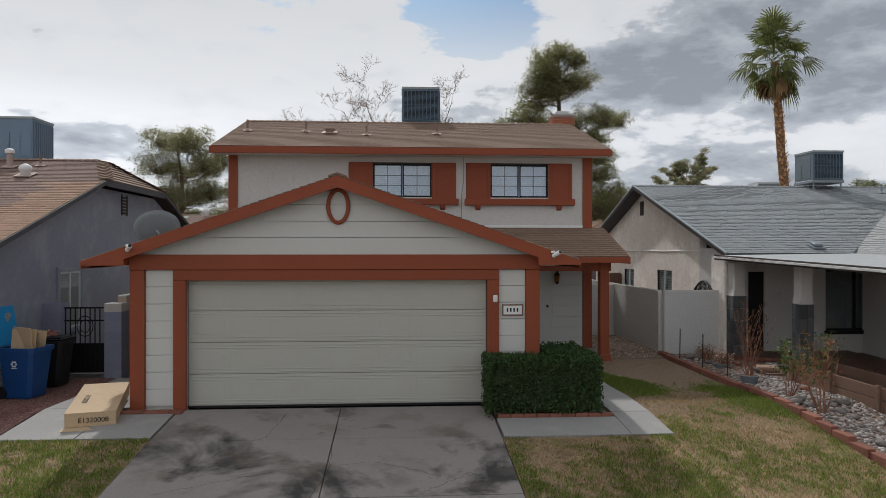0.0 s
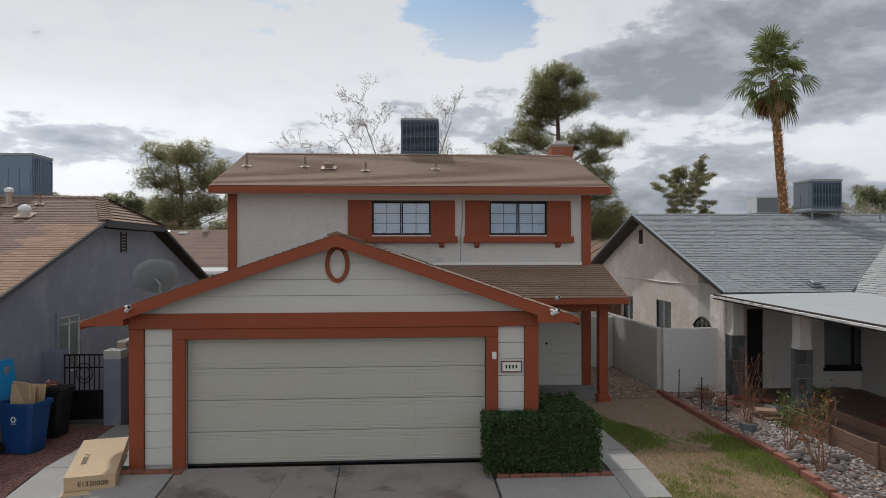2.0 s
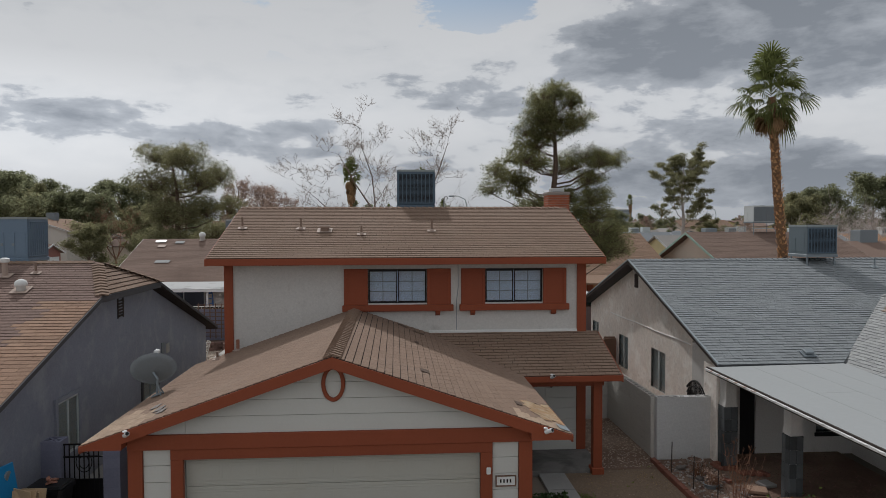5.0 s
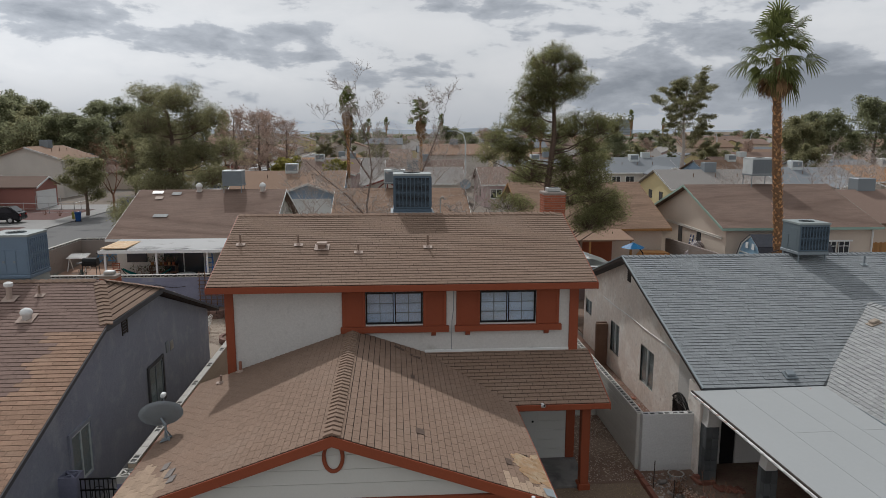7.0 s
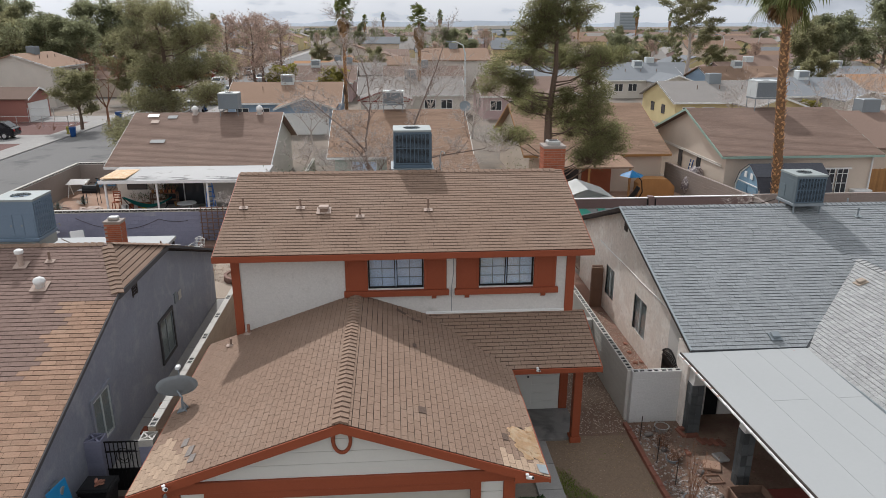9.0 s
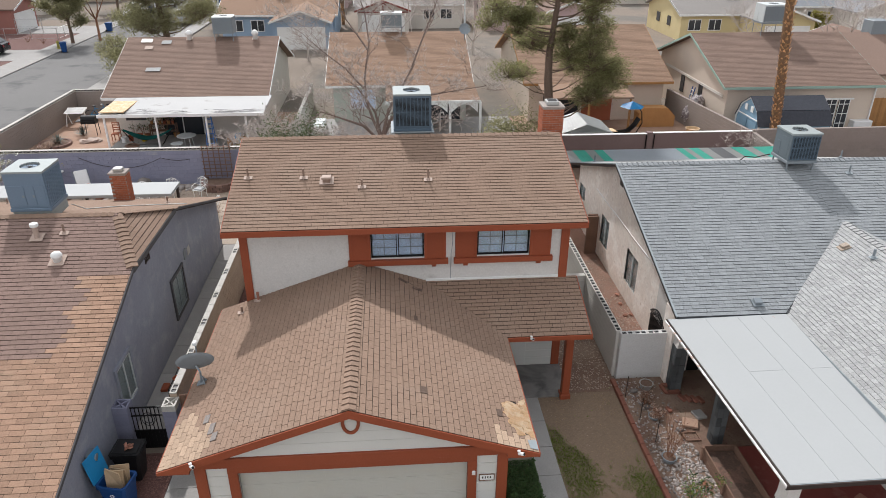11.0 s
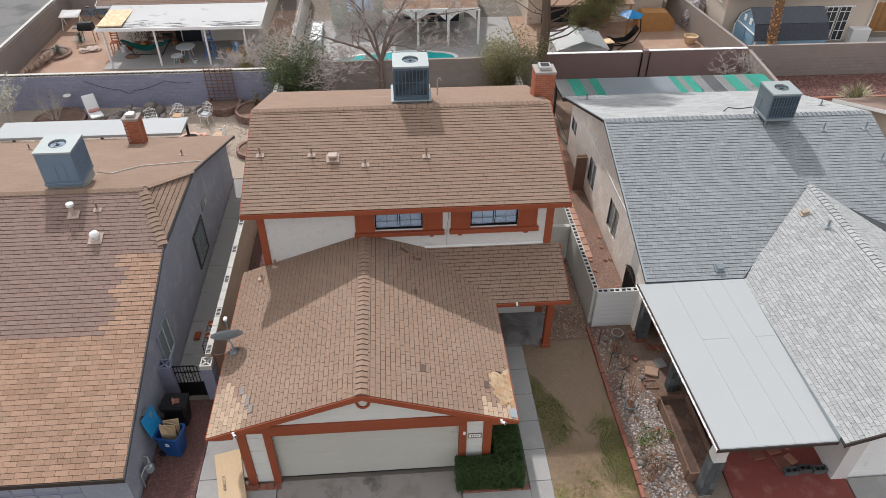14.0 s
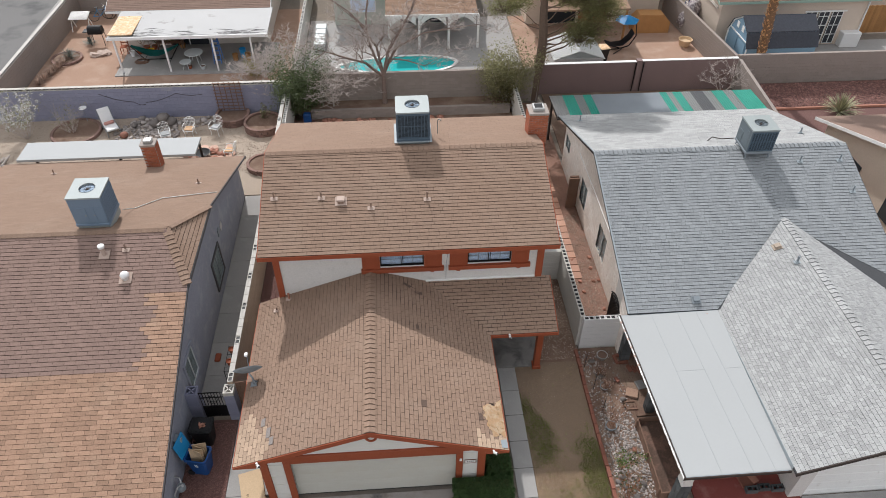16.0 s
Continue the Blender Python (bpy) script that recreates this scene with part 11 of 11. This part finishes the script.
PAINTS = [mat("dark_car_paint", (0.02, 0.022, 0.026), 0.25, 0.3, bump=None), mat("white_car_paint", (0.65, 0.65, 0.65), 0.3, bump=None), mat("silver_car_paint", (0.35, 0.36, 0.37), 0.3, 0.5, bump=None), mat("red_car_paint", (0.25, 0.03, 0.025), 0.3, bump=None)]
car((-38.7, 70.6, 0.03), 3, PAINTS[0], "dark sport utility car parked on a driveway")
rng = random.Random(77)
protos = [car((-33.0 + 0.6, 96, 0.0), 90, PAINTS[1], "white car parked at the kerb"), car((-24.8, 101, 0.0), -90, PAINTS[2], "silver car parked at the kerb"), car((-37.2, 122.5, 0.02), 0, PAINTS[3], "red car parked on a driveway")]
for i, y in enumerate((104, 112, 121, 130, 139, 150, 160, 172, 186, 200, 90, 116)):
    x, a = ((-31.0, 90), (-24.5, -90), (-37.8, 4))[i % 3]
    copy_thing(protos[i % 3], pose(x + rng.uniform(-0.2, 0.2), y if x > -33 else (148, 164, 197, 230)[i // 4], 0.02 if x < -33 else 0.01, 0, 0, a + rng.uniform(-3, 3)))
b0 = wheeled_bin((-31.5, 71.4, 0.01), BLUEPLASTIC, BLUEPLASTIC, 200, False, "blue wheeled recycling bin at the kerb")
for i, y in enumerate((84, 92, 99, 107, 115, 124, 133, 142, 150)):
    copy_thing(b0, pose(-23.9 if i % 2 else -31.6, y, 0.01, 0, 0, 180 * (i % 2) + 90))
hyd = thing("fire_hydrant", (-32.6, 72.8, 0.09), "yellow fire hydrant at the kerb", "hydrant", local=True)
bm = B()
lathe(bm, (0, 0, 0), [(0.17, 0), (0.17, 0.05), (0.12, 0.06), (0.12, 0.55), (0.16, 0.57), (0.16, 0.62), (0.10, 0.72), (0.03, 0.78)], 14)
part("barrel", bm, LEAF_YELLOW, hyd)


def yard_fence(p, q, h, label):
    """A low wire fence: posts with caps, a top rail and a bottom wire."""
    u = thing("wire_fence", ((p[0] + q[0]) / 2, (p[1] + q[1]) / 2, 0), label, "fence", "wire fences")
    a, b = Vector((*p, 0)), Vector((*q, 0))
    n = max(2, int((b - a).length / 2.2))
    for i in range(n + 1):
        bm = B()
        c = a.lerp(b, i / n)
        tube(bm, [c, c + Vector((0, 0, h + 0.06))], 0.035, 6)
        part("post", bm, GALV, u)
    for z, r in ((h, 0.028), (h * 0.5, 0.008), (0.08, 0.012)):
        bm = B()
        tube(bm, [a + Vector((0, 0, z)), b + Vector((0, 0, z))], r, 5)
        part("rail", bm, GALV, u)


yard_fence((-46.0, 79.0), (-35.2, 79.0), 1.1, "low galvanised wire fence across a front garden")
yard_fence((-35.2, 79.0), (-35.2, 82.4), 1.1, "low galvanised wire fence beside a driveway")
yard_fence((-41.0, 82.5), (-35.4, 82.5), 1.6, "taller galvanised wire fence beside a driveway")
for i, (x, y) in enumerate(((-41.5, 77.6), (-39.6, 76.9), (-37.6, 77.4), (-35.6, 76.4))):
    bush(x, y, 0.75, 0.5, 14, 40, "small dry twiggy shrub in a gravel front garden", "dry_shrub", leaf_mats=(LEAF_RUST,), stem=TWIG, seed=80 + i, lsize=0.05, up=0.6)


def street_lamp(at, h, turn):
    u = thing("street_lamp", at, "tall grey street lamp with a curved arm", "street lamp", "street lamps", local=True)
    bm = B()
    tube(bm, [(0, 0, 0), (0, 0, h * 0.86), (-0.25, 0, h * 0.96), (-1.0, 0, h), (-1.5, 0, h)], [0.11, 0.08, 0.07, 0.05, 0.05], 8)
    part("pole", bm, PALESTEEL, u)
    bm = B()
    box(bm, -2.0, -1.4, -0.13, 0.13, h - 0.08, h + 0.06, 0.03)
    part("lamp_head", bm, GREYSTEEL, u)
    u.rotation_euler[2] = radians(turn)
    return u


lamp0 = street_lamp((7.9, 75.0, 0), 9.0, 0)
for x, y, a in ((-21.9, 96, 180), (-22.0, 160, 180), (-33.5, 128, 0), (62, 130, 0), (95, 180, 180), (30, 210, 0)):
    copy_thing(lamp0, pose(x, y, 0, 0, 0, a))


def far_house(wallm, roofm, label, w, d, seed, wing=1, timber=None, two=False):
    """A plain suburban house with a forward garage wing, seen from afar; front towards -y."""
    h = thing("house", (0, 0, 0), label, "house", "neighbourhood houses", local=True)
    ze = 2.7 if not two else 5.2
    zr = ze + d * 0.17
    x0, x1 = -w / 2, w / 2
    bm = B()
    box(bm, x0 + 0.4, x1 - 0.4, 0.4, d - 0.4, -0.1, ze)
    for x in (x0 + 0.4, x1 - 0.42):
        prism(bm, [(x, 0.4, ze), (x, d - 0.4, ze), (x, d / 2, zr - 0.12)], (0.02, 0, 0))
    part("wall", bm, wallm, h)
    bm = B()
    roof_slab(bm, [(x0, 0, ze), (x1, 0, ze), (x1, d / 2, zr), (x0, d / 2, zr)], 0.14)
    roof_slab(bm, [(x0, d / 2, zr), (x1, d / 2, zr), (x1, d, ze), (x0, d, ze)], 0.14)
    part("roof", bm, roofm, h)
    for x in (x0, x1 - 0.03):
        bm = B()
        prism(bm, [(x, -0.01, ze), (x, d / 2, zr + 0.01), (x, d / 2, zr - 0.2), (x, -0.01, ze - 0.2)], (0.03, 0, 0))
        part("barge_board", bm, WHITEPAINT, h)
    one("fascia", h, WHITEPAINT, x0, x1, -0.04, 0, ze - 0.18, ze, 0)
    if wing:
        g0, g1 = (x0 + 0.3, x0 + 6.5) if wing < 0 else (x1 - 6.5, x1 - 0.3)
        gm, gz = (g0 + g1) / 2, 2.6 + 3.1 * 0.36
        bm = B()
        box(bm, g0 + 0.3, g1 - 0.3, -4.2, 0.6, -0.1, 2.6)
        prism(bm, [(g0 + 0.3, -4.2, 2.6), (g1 - 0.3, -4.2, 2.6), (gm, -4.2, gz - 0.1)], (0, 0.2, 0))
        part("garage_wall", bm, wallm, h)
        bm = B()
        roof_slab(bm, [(g0, -4.7, 2.62), (gm, -4.7, gz), (gm, d * 0.3, gz), (g0, d * 0.3, 2.62)], 0.12)
        roof_slab(bm, [(gm, -4.7, gz), (g1, -4.7, 2.62), (g1, d * 0.3, 2.62), (gm, d * 0.3, gz)], 0.12)
        part("garage_roof", bm, roofm, h)
        for xa, xb in ((g0, gm), (g1, gm)):
            bm = B()
            prism(bm, [(xa, -4.74, 2.63), (xb, -4.74, gz + 0.01), (xb, -4.74, gz - 0.18), (xa, -4.74, 2.44)], (0, 0.04, 0))
            part("barge_board", bm, WHITEPAINT if not timber else timber, h)
        bm = B()
        box(bm, gm - 2.35, gm + 2.35, -4.26, -4.2, -0.05, 2.1)
        for i in range(4):
            box(bm, gm - 2.3, gm + 2.3, -4.28, -4.26, 0.02 + i * 0.53, 0.48 + i * 0.53)
        part("garage_door", bm, WHITEPAINT, h)
        if timber:
            for a, b in (((g0 + 0.4, 2.4), (g1 - 0.4, 2.4)), ((gm - 1.2, 2.4), (gm, gz - 0.3)), ((gm + 1.2, 2.4), (gm, gz - 0.3)), ((gm, 2.4), (gm, gz - 0.3))):
                bm = B()
                tube(bm, [(a[0], -4.23, a[1]), (b[0], -4.23, b[1])], 0.09, 4)
                part("timber", bm, timber, h)
    for x in ([x0 + 1.2, x0 + 3.4] if wing > 0 else [x1 - 3.0, x1 - 5.0]):
        for z in ((1.0,) if not two else (1.0, 3.6)):
            win = one("window", h, WHITEPAINT, x, x + 1.4, 0.34, 0.40, z, z + 1.15, 0)
            one("pane", win, DARKGLASS, x + 0.07, x + 0.66, 0.325, 0.34, z + 0.07, z + 1.08, 0)
            one("pane", win, DARKGLASS, x + 0.74, x + 1.33, 0.325, 0.34, z + 0.07, z + 1.08, 0)
    for y in (d * 0.3, d * 0.6):
        one("side_window", h, DARKGLASS, x0 + 0.36, x0 + 0.4, y, y + 1.0, 1.1, 2.1, 0)
    bm = B()
    for k in range(3):
        x, y = x0 + w * (0.3 + 0.2 * k), d * 0.3
        tube(bm, [(x, y, ze), (x, y, ze + (zr - ze) * 0.6 + 0.4)], 0.05, 6)
    part("vent_pipe", bm, PIPE, h, kind="stuff")
    bm = B()
    box(bm, -0.7, 0.7, d * 0.42, d * 0.42 + 1.2, zr - 0.3, zr + 0.85, 0.03)
    ac = part("roof_unit", bm, PALESTEEL if seed % 2 else GREYSTEEL, h, "rooftop air conditioner")
    one("grille", ac, GREYSTEEL, -0.6, 0.6, d * 0.42 - 0.02, d * 0.42, zr + 0.05, zr + 0.7, 0)
    return h


BLUEW = mat("pale_blue_stucco", (0.30, 0.40, 0.52), 0.9, bump=None)
YELLOWW = mat("pale_yellow_stucco", (0.62, 0.52, 0.29), 0.9, bump=None)
GOLDW = mat("golden_tan_stucco", (0.50, 0.33, 0.17), 0.9, bump=None)
PINKW = mat("dusty_pink_stucco", (0.50, 0.37, 0.36), 0.9, bump=None)
REDW = mat("brick_pink_stucco", (0.36, 0.17, 0.14), 0.9, bump=None)
TIMB = mat("dark_red_timber", (0.22, 0.05, 0.04), 0.8, bump=None)
ROOF_SLATE = mat("far_slate_shingle", (0.20, 0.215, 0.23), 0.95, big=(0.4, 0.12), small=(10, 0.14), bump=None, each=0.25)
kinds = [
    far_house(BLUEW, ROOF_TAN, "pale blue house with a tan shingle roof", 12.5, 10.5, 1, 1),
    far_house(STUCCO_PALE, ROOF_GREY, "white house with a grey roof and red timbers", 13.0, 10.5, 2, -1, TIMB),
    far_house(PINKW, ROOF_BROWN, "dusty pink house with a brown roof", 13.0, 11.0, 3, 1),
    far_house(YELLOWW, ROOF_GREY, "pale yellow house with a taupe roof", 13.0, 11.0, 4, 1),
    far_house(GOLDW, ROOF_ORANGE, "golden tan house with an orange roof and timbered gable", 13.5, 11.0, 5, 1, WOODWEATHER),
    far_house(STUCCO_BEIGE, ROOF_BROWN, "beige house with a brown shingle roof", 12.5, 11.0, 6, -1),
    far_house(STUCCO_PALE, ROOF_SLATE, "white house with a slate-grey roof", 12.5, 10.5, 7, 1),
    far_house(STUCCO_PALE, ROOF_TAN, "two-storey cream house with a tan roof", 11.5, 10.0, 8, 0, None, True),
    far_house(REDW, ROOF_BROWN, "brick-pink house with a brown roof", 12.0, 10.0, 9, 1),
]
placed = [(0, -11.5, 76, 0), (1, 2.5, 84, 0), (2, 17.0, 82, 0), (3, 37.0, 74, 0), (6, 51, 80, 0), (4, 66, 84, 0), (5, 36.0, 56, 180), (5, 49.5, 43, 0), (4, 60, 62, 180), (8, -45.4, 82.9, 90), (7, -44.5, 103.5, 90), (5, -44.5, 118, 90), (2, -46.0, 67.2, 90)]
for i, (k, x, y, a) in enumerate(placed):
    if any(p[0] == k for p in placed[:i]):
        copy_thing(kinds[k], pose(x, y, 0, 0, 0, a))
    else:
        kinds[k].matrix_basis = pose(x, y, 0, 0, 0, a)
rng = random.Random(91)
near, far_w, far_r = 0, {}, {}
WALLS, ROOFS = (STUCCO_PALE, STUCCO_BEIGE, PINKW, YELLOWW), (ROOF_BROWN, ROOF_TAN, ROOF_GREY, ROOF_SLATE)


def rooftop(x, y, turn):
    """One of the far houses, kept as part of a joined mass."""
    i, j = rng.randrange(4), rng.randrange(4)
    bw, br = far_w.setdefault(i, B()), far_r.setdefault(j, B())
    w, d, ze = rng.uniform(10, 14), rng.uniform(9, 11), rng.choice((2.7, 2.7, 2.7, 5.2))
    zr = ze + rng.uniform(1.5, 2.0)
    if turn:
        w, d = d, w
    box(bw, x - w / 2 + 0.4, x + w / 2 - 0.4, y - d / 2 + 0.4, y + d / 2 - 0.4, 0, ze)
    if turn:
        prism(bw, [(x - w / 2 + 0.4, y - d / 2 + 0.4, ze), (x + w / 2 - 0.4, y - d / 2 + 0.4, ze), (x, y - d / 2 + 0.4, zr - 0.15)], (0, d - 0.8, 0))
        for s in (-1, 1):
            roof_slab(br, [(x + s * w / 2, y - d / 2, ze), (x, y - d / 2, zr), (x, y + d / 2, zr), (x + s * w / 2, y + d / 2, ze)], 0.14)
    else:
        prism(bw, [(x - w / 2 + 0.4, y - d / 2 + 0.4, ze), (x - w / 2 + 0.4, y + d / 2 - 0.4, ze), (x - w / 2 + 0.4, y, zr - 0.15)], (w - 0.8, 0, 0))
        for s in (-1, 1):
            roof_slab(br, [(x - w / 2, y + s * d / 2, ze), (x + w / 2, y + s * d / 2, ze), (x + w / 2, y, zr), (x - w / 2, y, zr)], 0.14)


for row in range(20):
    y = 106 + row * 21 + (row // 2) * 5
    span = 30 + y * 0.62
    x = -span - 12
    while x < span + 45 + 0.1 * y:
        x += 16.0 + rng.uniform(-1.0, 2.0)
        if -50 < x < -15 or rng.random() < 0.05:
            continue
        yy = y + rng.uniform(-2, 2)
        if y < 150:
            k = rng.choice((0, 1, 2, 3, 1, 5, 5, 5, 6, 7, 2, 2, 1))
            copy_thing(kinds[k], pose(x, yy, 0, 0, 0, (0 if row % 2 == 0 else 180) + rng.uniform(-2, 2)))
        else:
            rooftop(x, yy, rng.random() < 0.35)
for row in range(14):
    for sgn in (-1, 1):
        y = 132 + row * 16.5
        if row < 4:
            copy_thing(kinds[(row * 3 + (sgn > 0)) % 8], pose(-44.5 if sgn < 0 else -14.5, y, 0, 0, 0, 90 if sgn < 0 else -90))
        else:
            rooftop(-42.5 if sgn < 0 else -14.5, y, True)
for group, mats, nm, lb in ((far_w, WALLS, "far_house_walls", "stucco walls of far houses"), (far_r, ROOFS, "far_roofs", "low shingle roofs of far houses")):
    for i, bm in group.items():
        tagged(new(nm, finish(nm, bm, mats[i])), lb, "houses", kind="stuff")

# trees among the houses
far_kinds = [
    leafy_tree("round_tree", (-62, 90, 0), 11, "dark green broad tree among the houses", BARK, LEAF_DARK, 51, 14, trunk_r=0.3, clump=1.6, per=260, size=0.34, aspect=0.4, squash=0.7, first=0.2, reach=1.35, sub=2, group="neighbourhood trees"),
    leafy_tree("round_tree", (-72, 112, 0), 9, "olive-green broad tree among the houses", BARK, LEAF_OLIVE, 52, 12, trunk_r=0.25, clump=1.4, per=260, size=0.32, aspect=0.4, squash=0.65, first=0.25, reach=1.3, sub=2, group="neighbourhood trees"),
    leafy_tree("rusty_tree", (-20.3, 92, 0), 11.5, "tall tree with sparse rusty leaves", BARK, LEAF_RUST, 53, 14, trunk_r=0.28, clump=1.15, per=60, size=0.28, aspect=0.4, squash=0.9, first=0.25, reach=0.75, sub=3, group="neighbourhood trees", lift=0.2),
    bare_tree("bare_tree", (-30.5, 78, 0), 7.5, "leafless reddish street tree", TWIG, 54, spread=0.6, r=0.13, fork=0.28, depth=4, kids=(3, 3), group="neighbourhood trees", minr=0.012),
    bare_tree("bare_tree", (38, 58, 0), 7.5, "leafless pale tree beside the roofs", PALEBARK, 55, spread=0.8, r=0.13, fork=0.2, depth=4, kids=(3, 4), group="neighbourhood trees", minr=0.012),
    leafy_tree("conifer_tree", (-9, 150, 0), 11, "narrow dark conifer above the roofs", BARK, LEAF_DARK, 56, 14, trunk_r=0.2, clump=0.7, per=130, size=0.34, aspect=0.35, squash=0.8, first=0.12, reach=0.5, sub=1, group="neighbourhood trees"),
    leafy_tree("bright_tree", (-14.5, 98, 0), 4.6, "low bright yellow-green tree", BARK, LEAF_YELLOW, 57, 10, trunk_r=0.18, clump=1.0, per=90, size=0.5, aspect=0.5, squash=0.7, first=0.25, reach=1.6, sub=2, group="neighbourhood trees"),
]
p0 = palm((-5.5, 88, 0), 12.15, "distant fan palm with a long brown skirt of dead fronds", 3, crown=1.75, n=44, tr=0.17, skirt=110, hang=2.1, low=1.75)
for x, y, h in ((3.6, 88, 0.91), (32, 150, 0.8), (-40, 170, 0.9), (58, 220, 1.0), (18, 260, 1.1), (-10, 290, 1.0), (90, 260, 1.2), (-3, 330, 1.1), (130, 330, 1.1), (30, 150, 0.6), (-75, 240, 1.1)):
    c = copy_thing(p0, pose(x, y, 0, 0, 0, rng.uniform(0, 360)))
    c.scale = (1, 1, h)
woods = [(0, -58, 104, 1.15), (0, -74, 128, 1.35), (1, -66, 130, 1.3), (0, -86, 120, 1.35), (0, -96, 140, 1.3), (1, -52, 150, 1.3), (0, -80, 150, 1.4), (2, -19.5, 104, 1.0), (2, -20.8, 118, 1.05), (2, -35.0, 112, 0.9), (0, -36.5, 124, 0.8), (2, -20, 134, 0.95), (1, -36, 100, 0.75), (3, -44, 74, 0.9), (4, 44, 62, 1.0), (4, 33, 62, 0.8), (1, 72, 118, 1.1), (0, 88, 122, 1.25), (1, 100, 126, 1.4), (0, 112, 140, 1.5), (1, 60, 96, 0.7), (4, 13, 96, 0.9), (4, 2.0, 61.5, 1.15), (4, 8, 68, 0.8), (4, -7.5, 66, 0.7), (6, -8, 102, 0.9), (5, -7, 170, 1.0), (6, 47, 76, 0.5), (6, 69, 79, 0.6), (1, 12, 60.5, 0.55),
         (0, -77, 140, 1.2), (1, -60, 120, 1.1), (0, -70, 140, 1.25), (0, -54.5, 119, 1.0), (1, -64, 141, 1.2), (0, -49.5, 118, 0.95), (0, -56.5, 142, 1.25), (1, -46, 126, 0.9), (0, -49.5, 143, 1.2), (5, -40, 122, 0.9), (1, 84, 139, 1.2), (0, 77, 120, 1.05)]
for k, x, y, s in woods:
    c = copy_thing(far_kinds[k], pose(x, y, 0, 0, 0, rng.uniform(0, 360)))
    c.scale = (s, s, s)
for i in range(400):
    y = 120 + 460 * rng.random()
    x = rng.uniform(-(45 + 0.7 * y), 60 + 0.75 * y)
    if -36 < x < -20 and y < 300:
        continue
    k = rng.choice((0, 0, 1, 1, 1, 2, 2, 4, 5))
    s = rng.uniform(0.45, 0.85)
    c = copy_thing(far_kinds[k], pose(x, y, 0, 0, 0, rng.uniform(0, 360)))
    c.scale = (s, s, s)

# the last trees and roofs melt into one low belt
bm = B()
for i in range(420):
    y = rng.uniform(560, 1000)
    x = rng.uniform(-0.75 * y, 0.85 * y)
    tufts(bm, rng, (x, y, rng.uniform(1.5, 4.0)), rng.uniform(4.0, 8.0), 60, 1.9, 0.5, 0.6)
tagged(new("far_woods", finish("far_woods", bm, LEAF_DARK)), "low belt of dark trees near the horizon", "trees", kind="stuff")

# large buildings and hills on the horizon
for x, y, w, d, h, m, label in ((298, 900, 24, 20, 25, MIDSTEEL, "pale grey office block far off"), (120, 760, 60, 20, 9, STUCCO_PALE, "long pale warehouse far off"), (-60, 820, 70, 20, 8, STUCCO_BEIGE, "long beige warehouse far off"), (330, 700, 60, 20, 9, STUCCO_BEIGE, "long beige warehouse far off")):
    hb = thing("distant_building", (x, y, 0), label, "building", "distant buildings", local=True)
    bm = B()
    box(bm, -w / 2, w / 2, -d / 2, d / 2, 0, h)
    part("wall", bm, m, hb)
    bm = B()
    for j in range(int(h / 3.5)):
        box(bm, -w / 2 + 1, w / 2 - 1, -d / 2 - 0.1, -d / 2, 1.2 + j * 3.5, 2.8 + j * 3.5)
    part("window_band", bm, GREYSTEEL, hb, kind="stuff")
    one("parapet", hb, WHITEPAINT, -w / 2, w / 2, -d / 2 - 0.2, d / 2, h, h + 0.6, 0)
HILL = mat("hazy_blue_hills", (0.44, 0.49, 0.55), 1.0, big=(0.002, 0.1), bump=None)
bm = B()
n = 120
low = [bm.verts.new((-3600 + 7200 * i / n, 3600, -5)) for i in range(n + 1)]
top = [bm.verts.new((-3600 + 7200 * i / n, 3650, 22 + 24 * noise.noise(Vector((i * 0.11, 2.0, 0))) + 9 * noise.noise(Vector((i * 0.5, 9.0, 0))))) for i in range(n + 1)]
for i in range(n):
    bm.faces.new((low[i], low[i + 1], top[i + 1], top[i]))
tagged(new("backdrop", finish("backdrop", bm, HILL)), "low hazy blue hills on the horizon", "hills", kind="structure")

# the neighbour at the far right, a corner of roof and wall
h5 = gable_house("house", 20.6, 33.0, 15.6, 28.4, 2.35, 4.55, 22.0, STUCCO_BEIGE, ROOF_BROWN, "beige stucco house with a brown roof beside gravel", False, trim=WHITEPAINT)
for y in (18.5, 21.6, 24.6):
    one("side_window", h5, DARKGLASS, 21.0, 21.045, y, y + 0.9, 1.0, 2.0, 0.01)
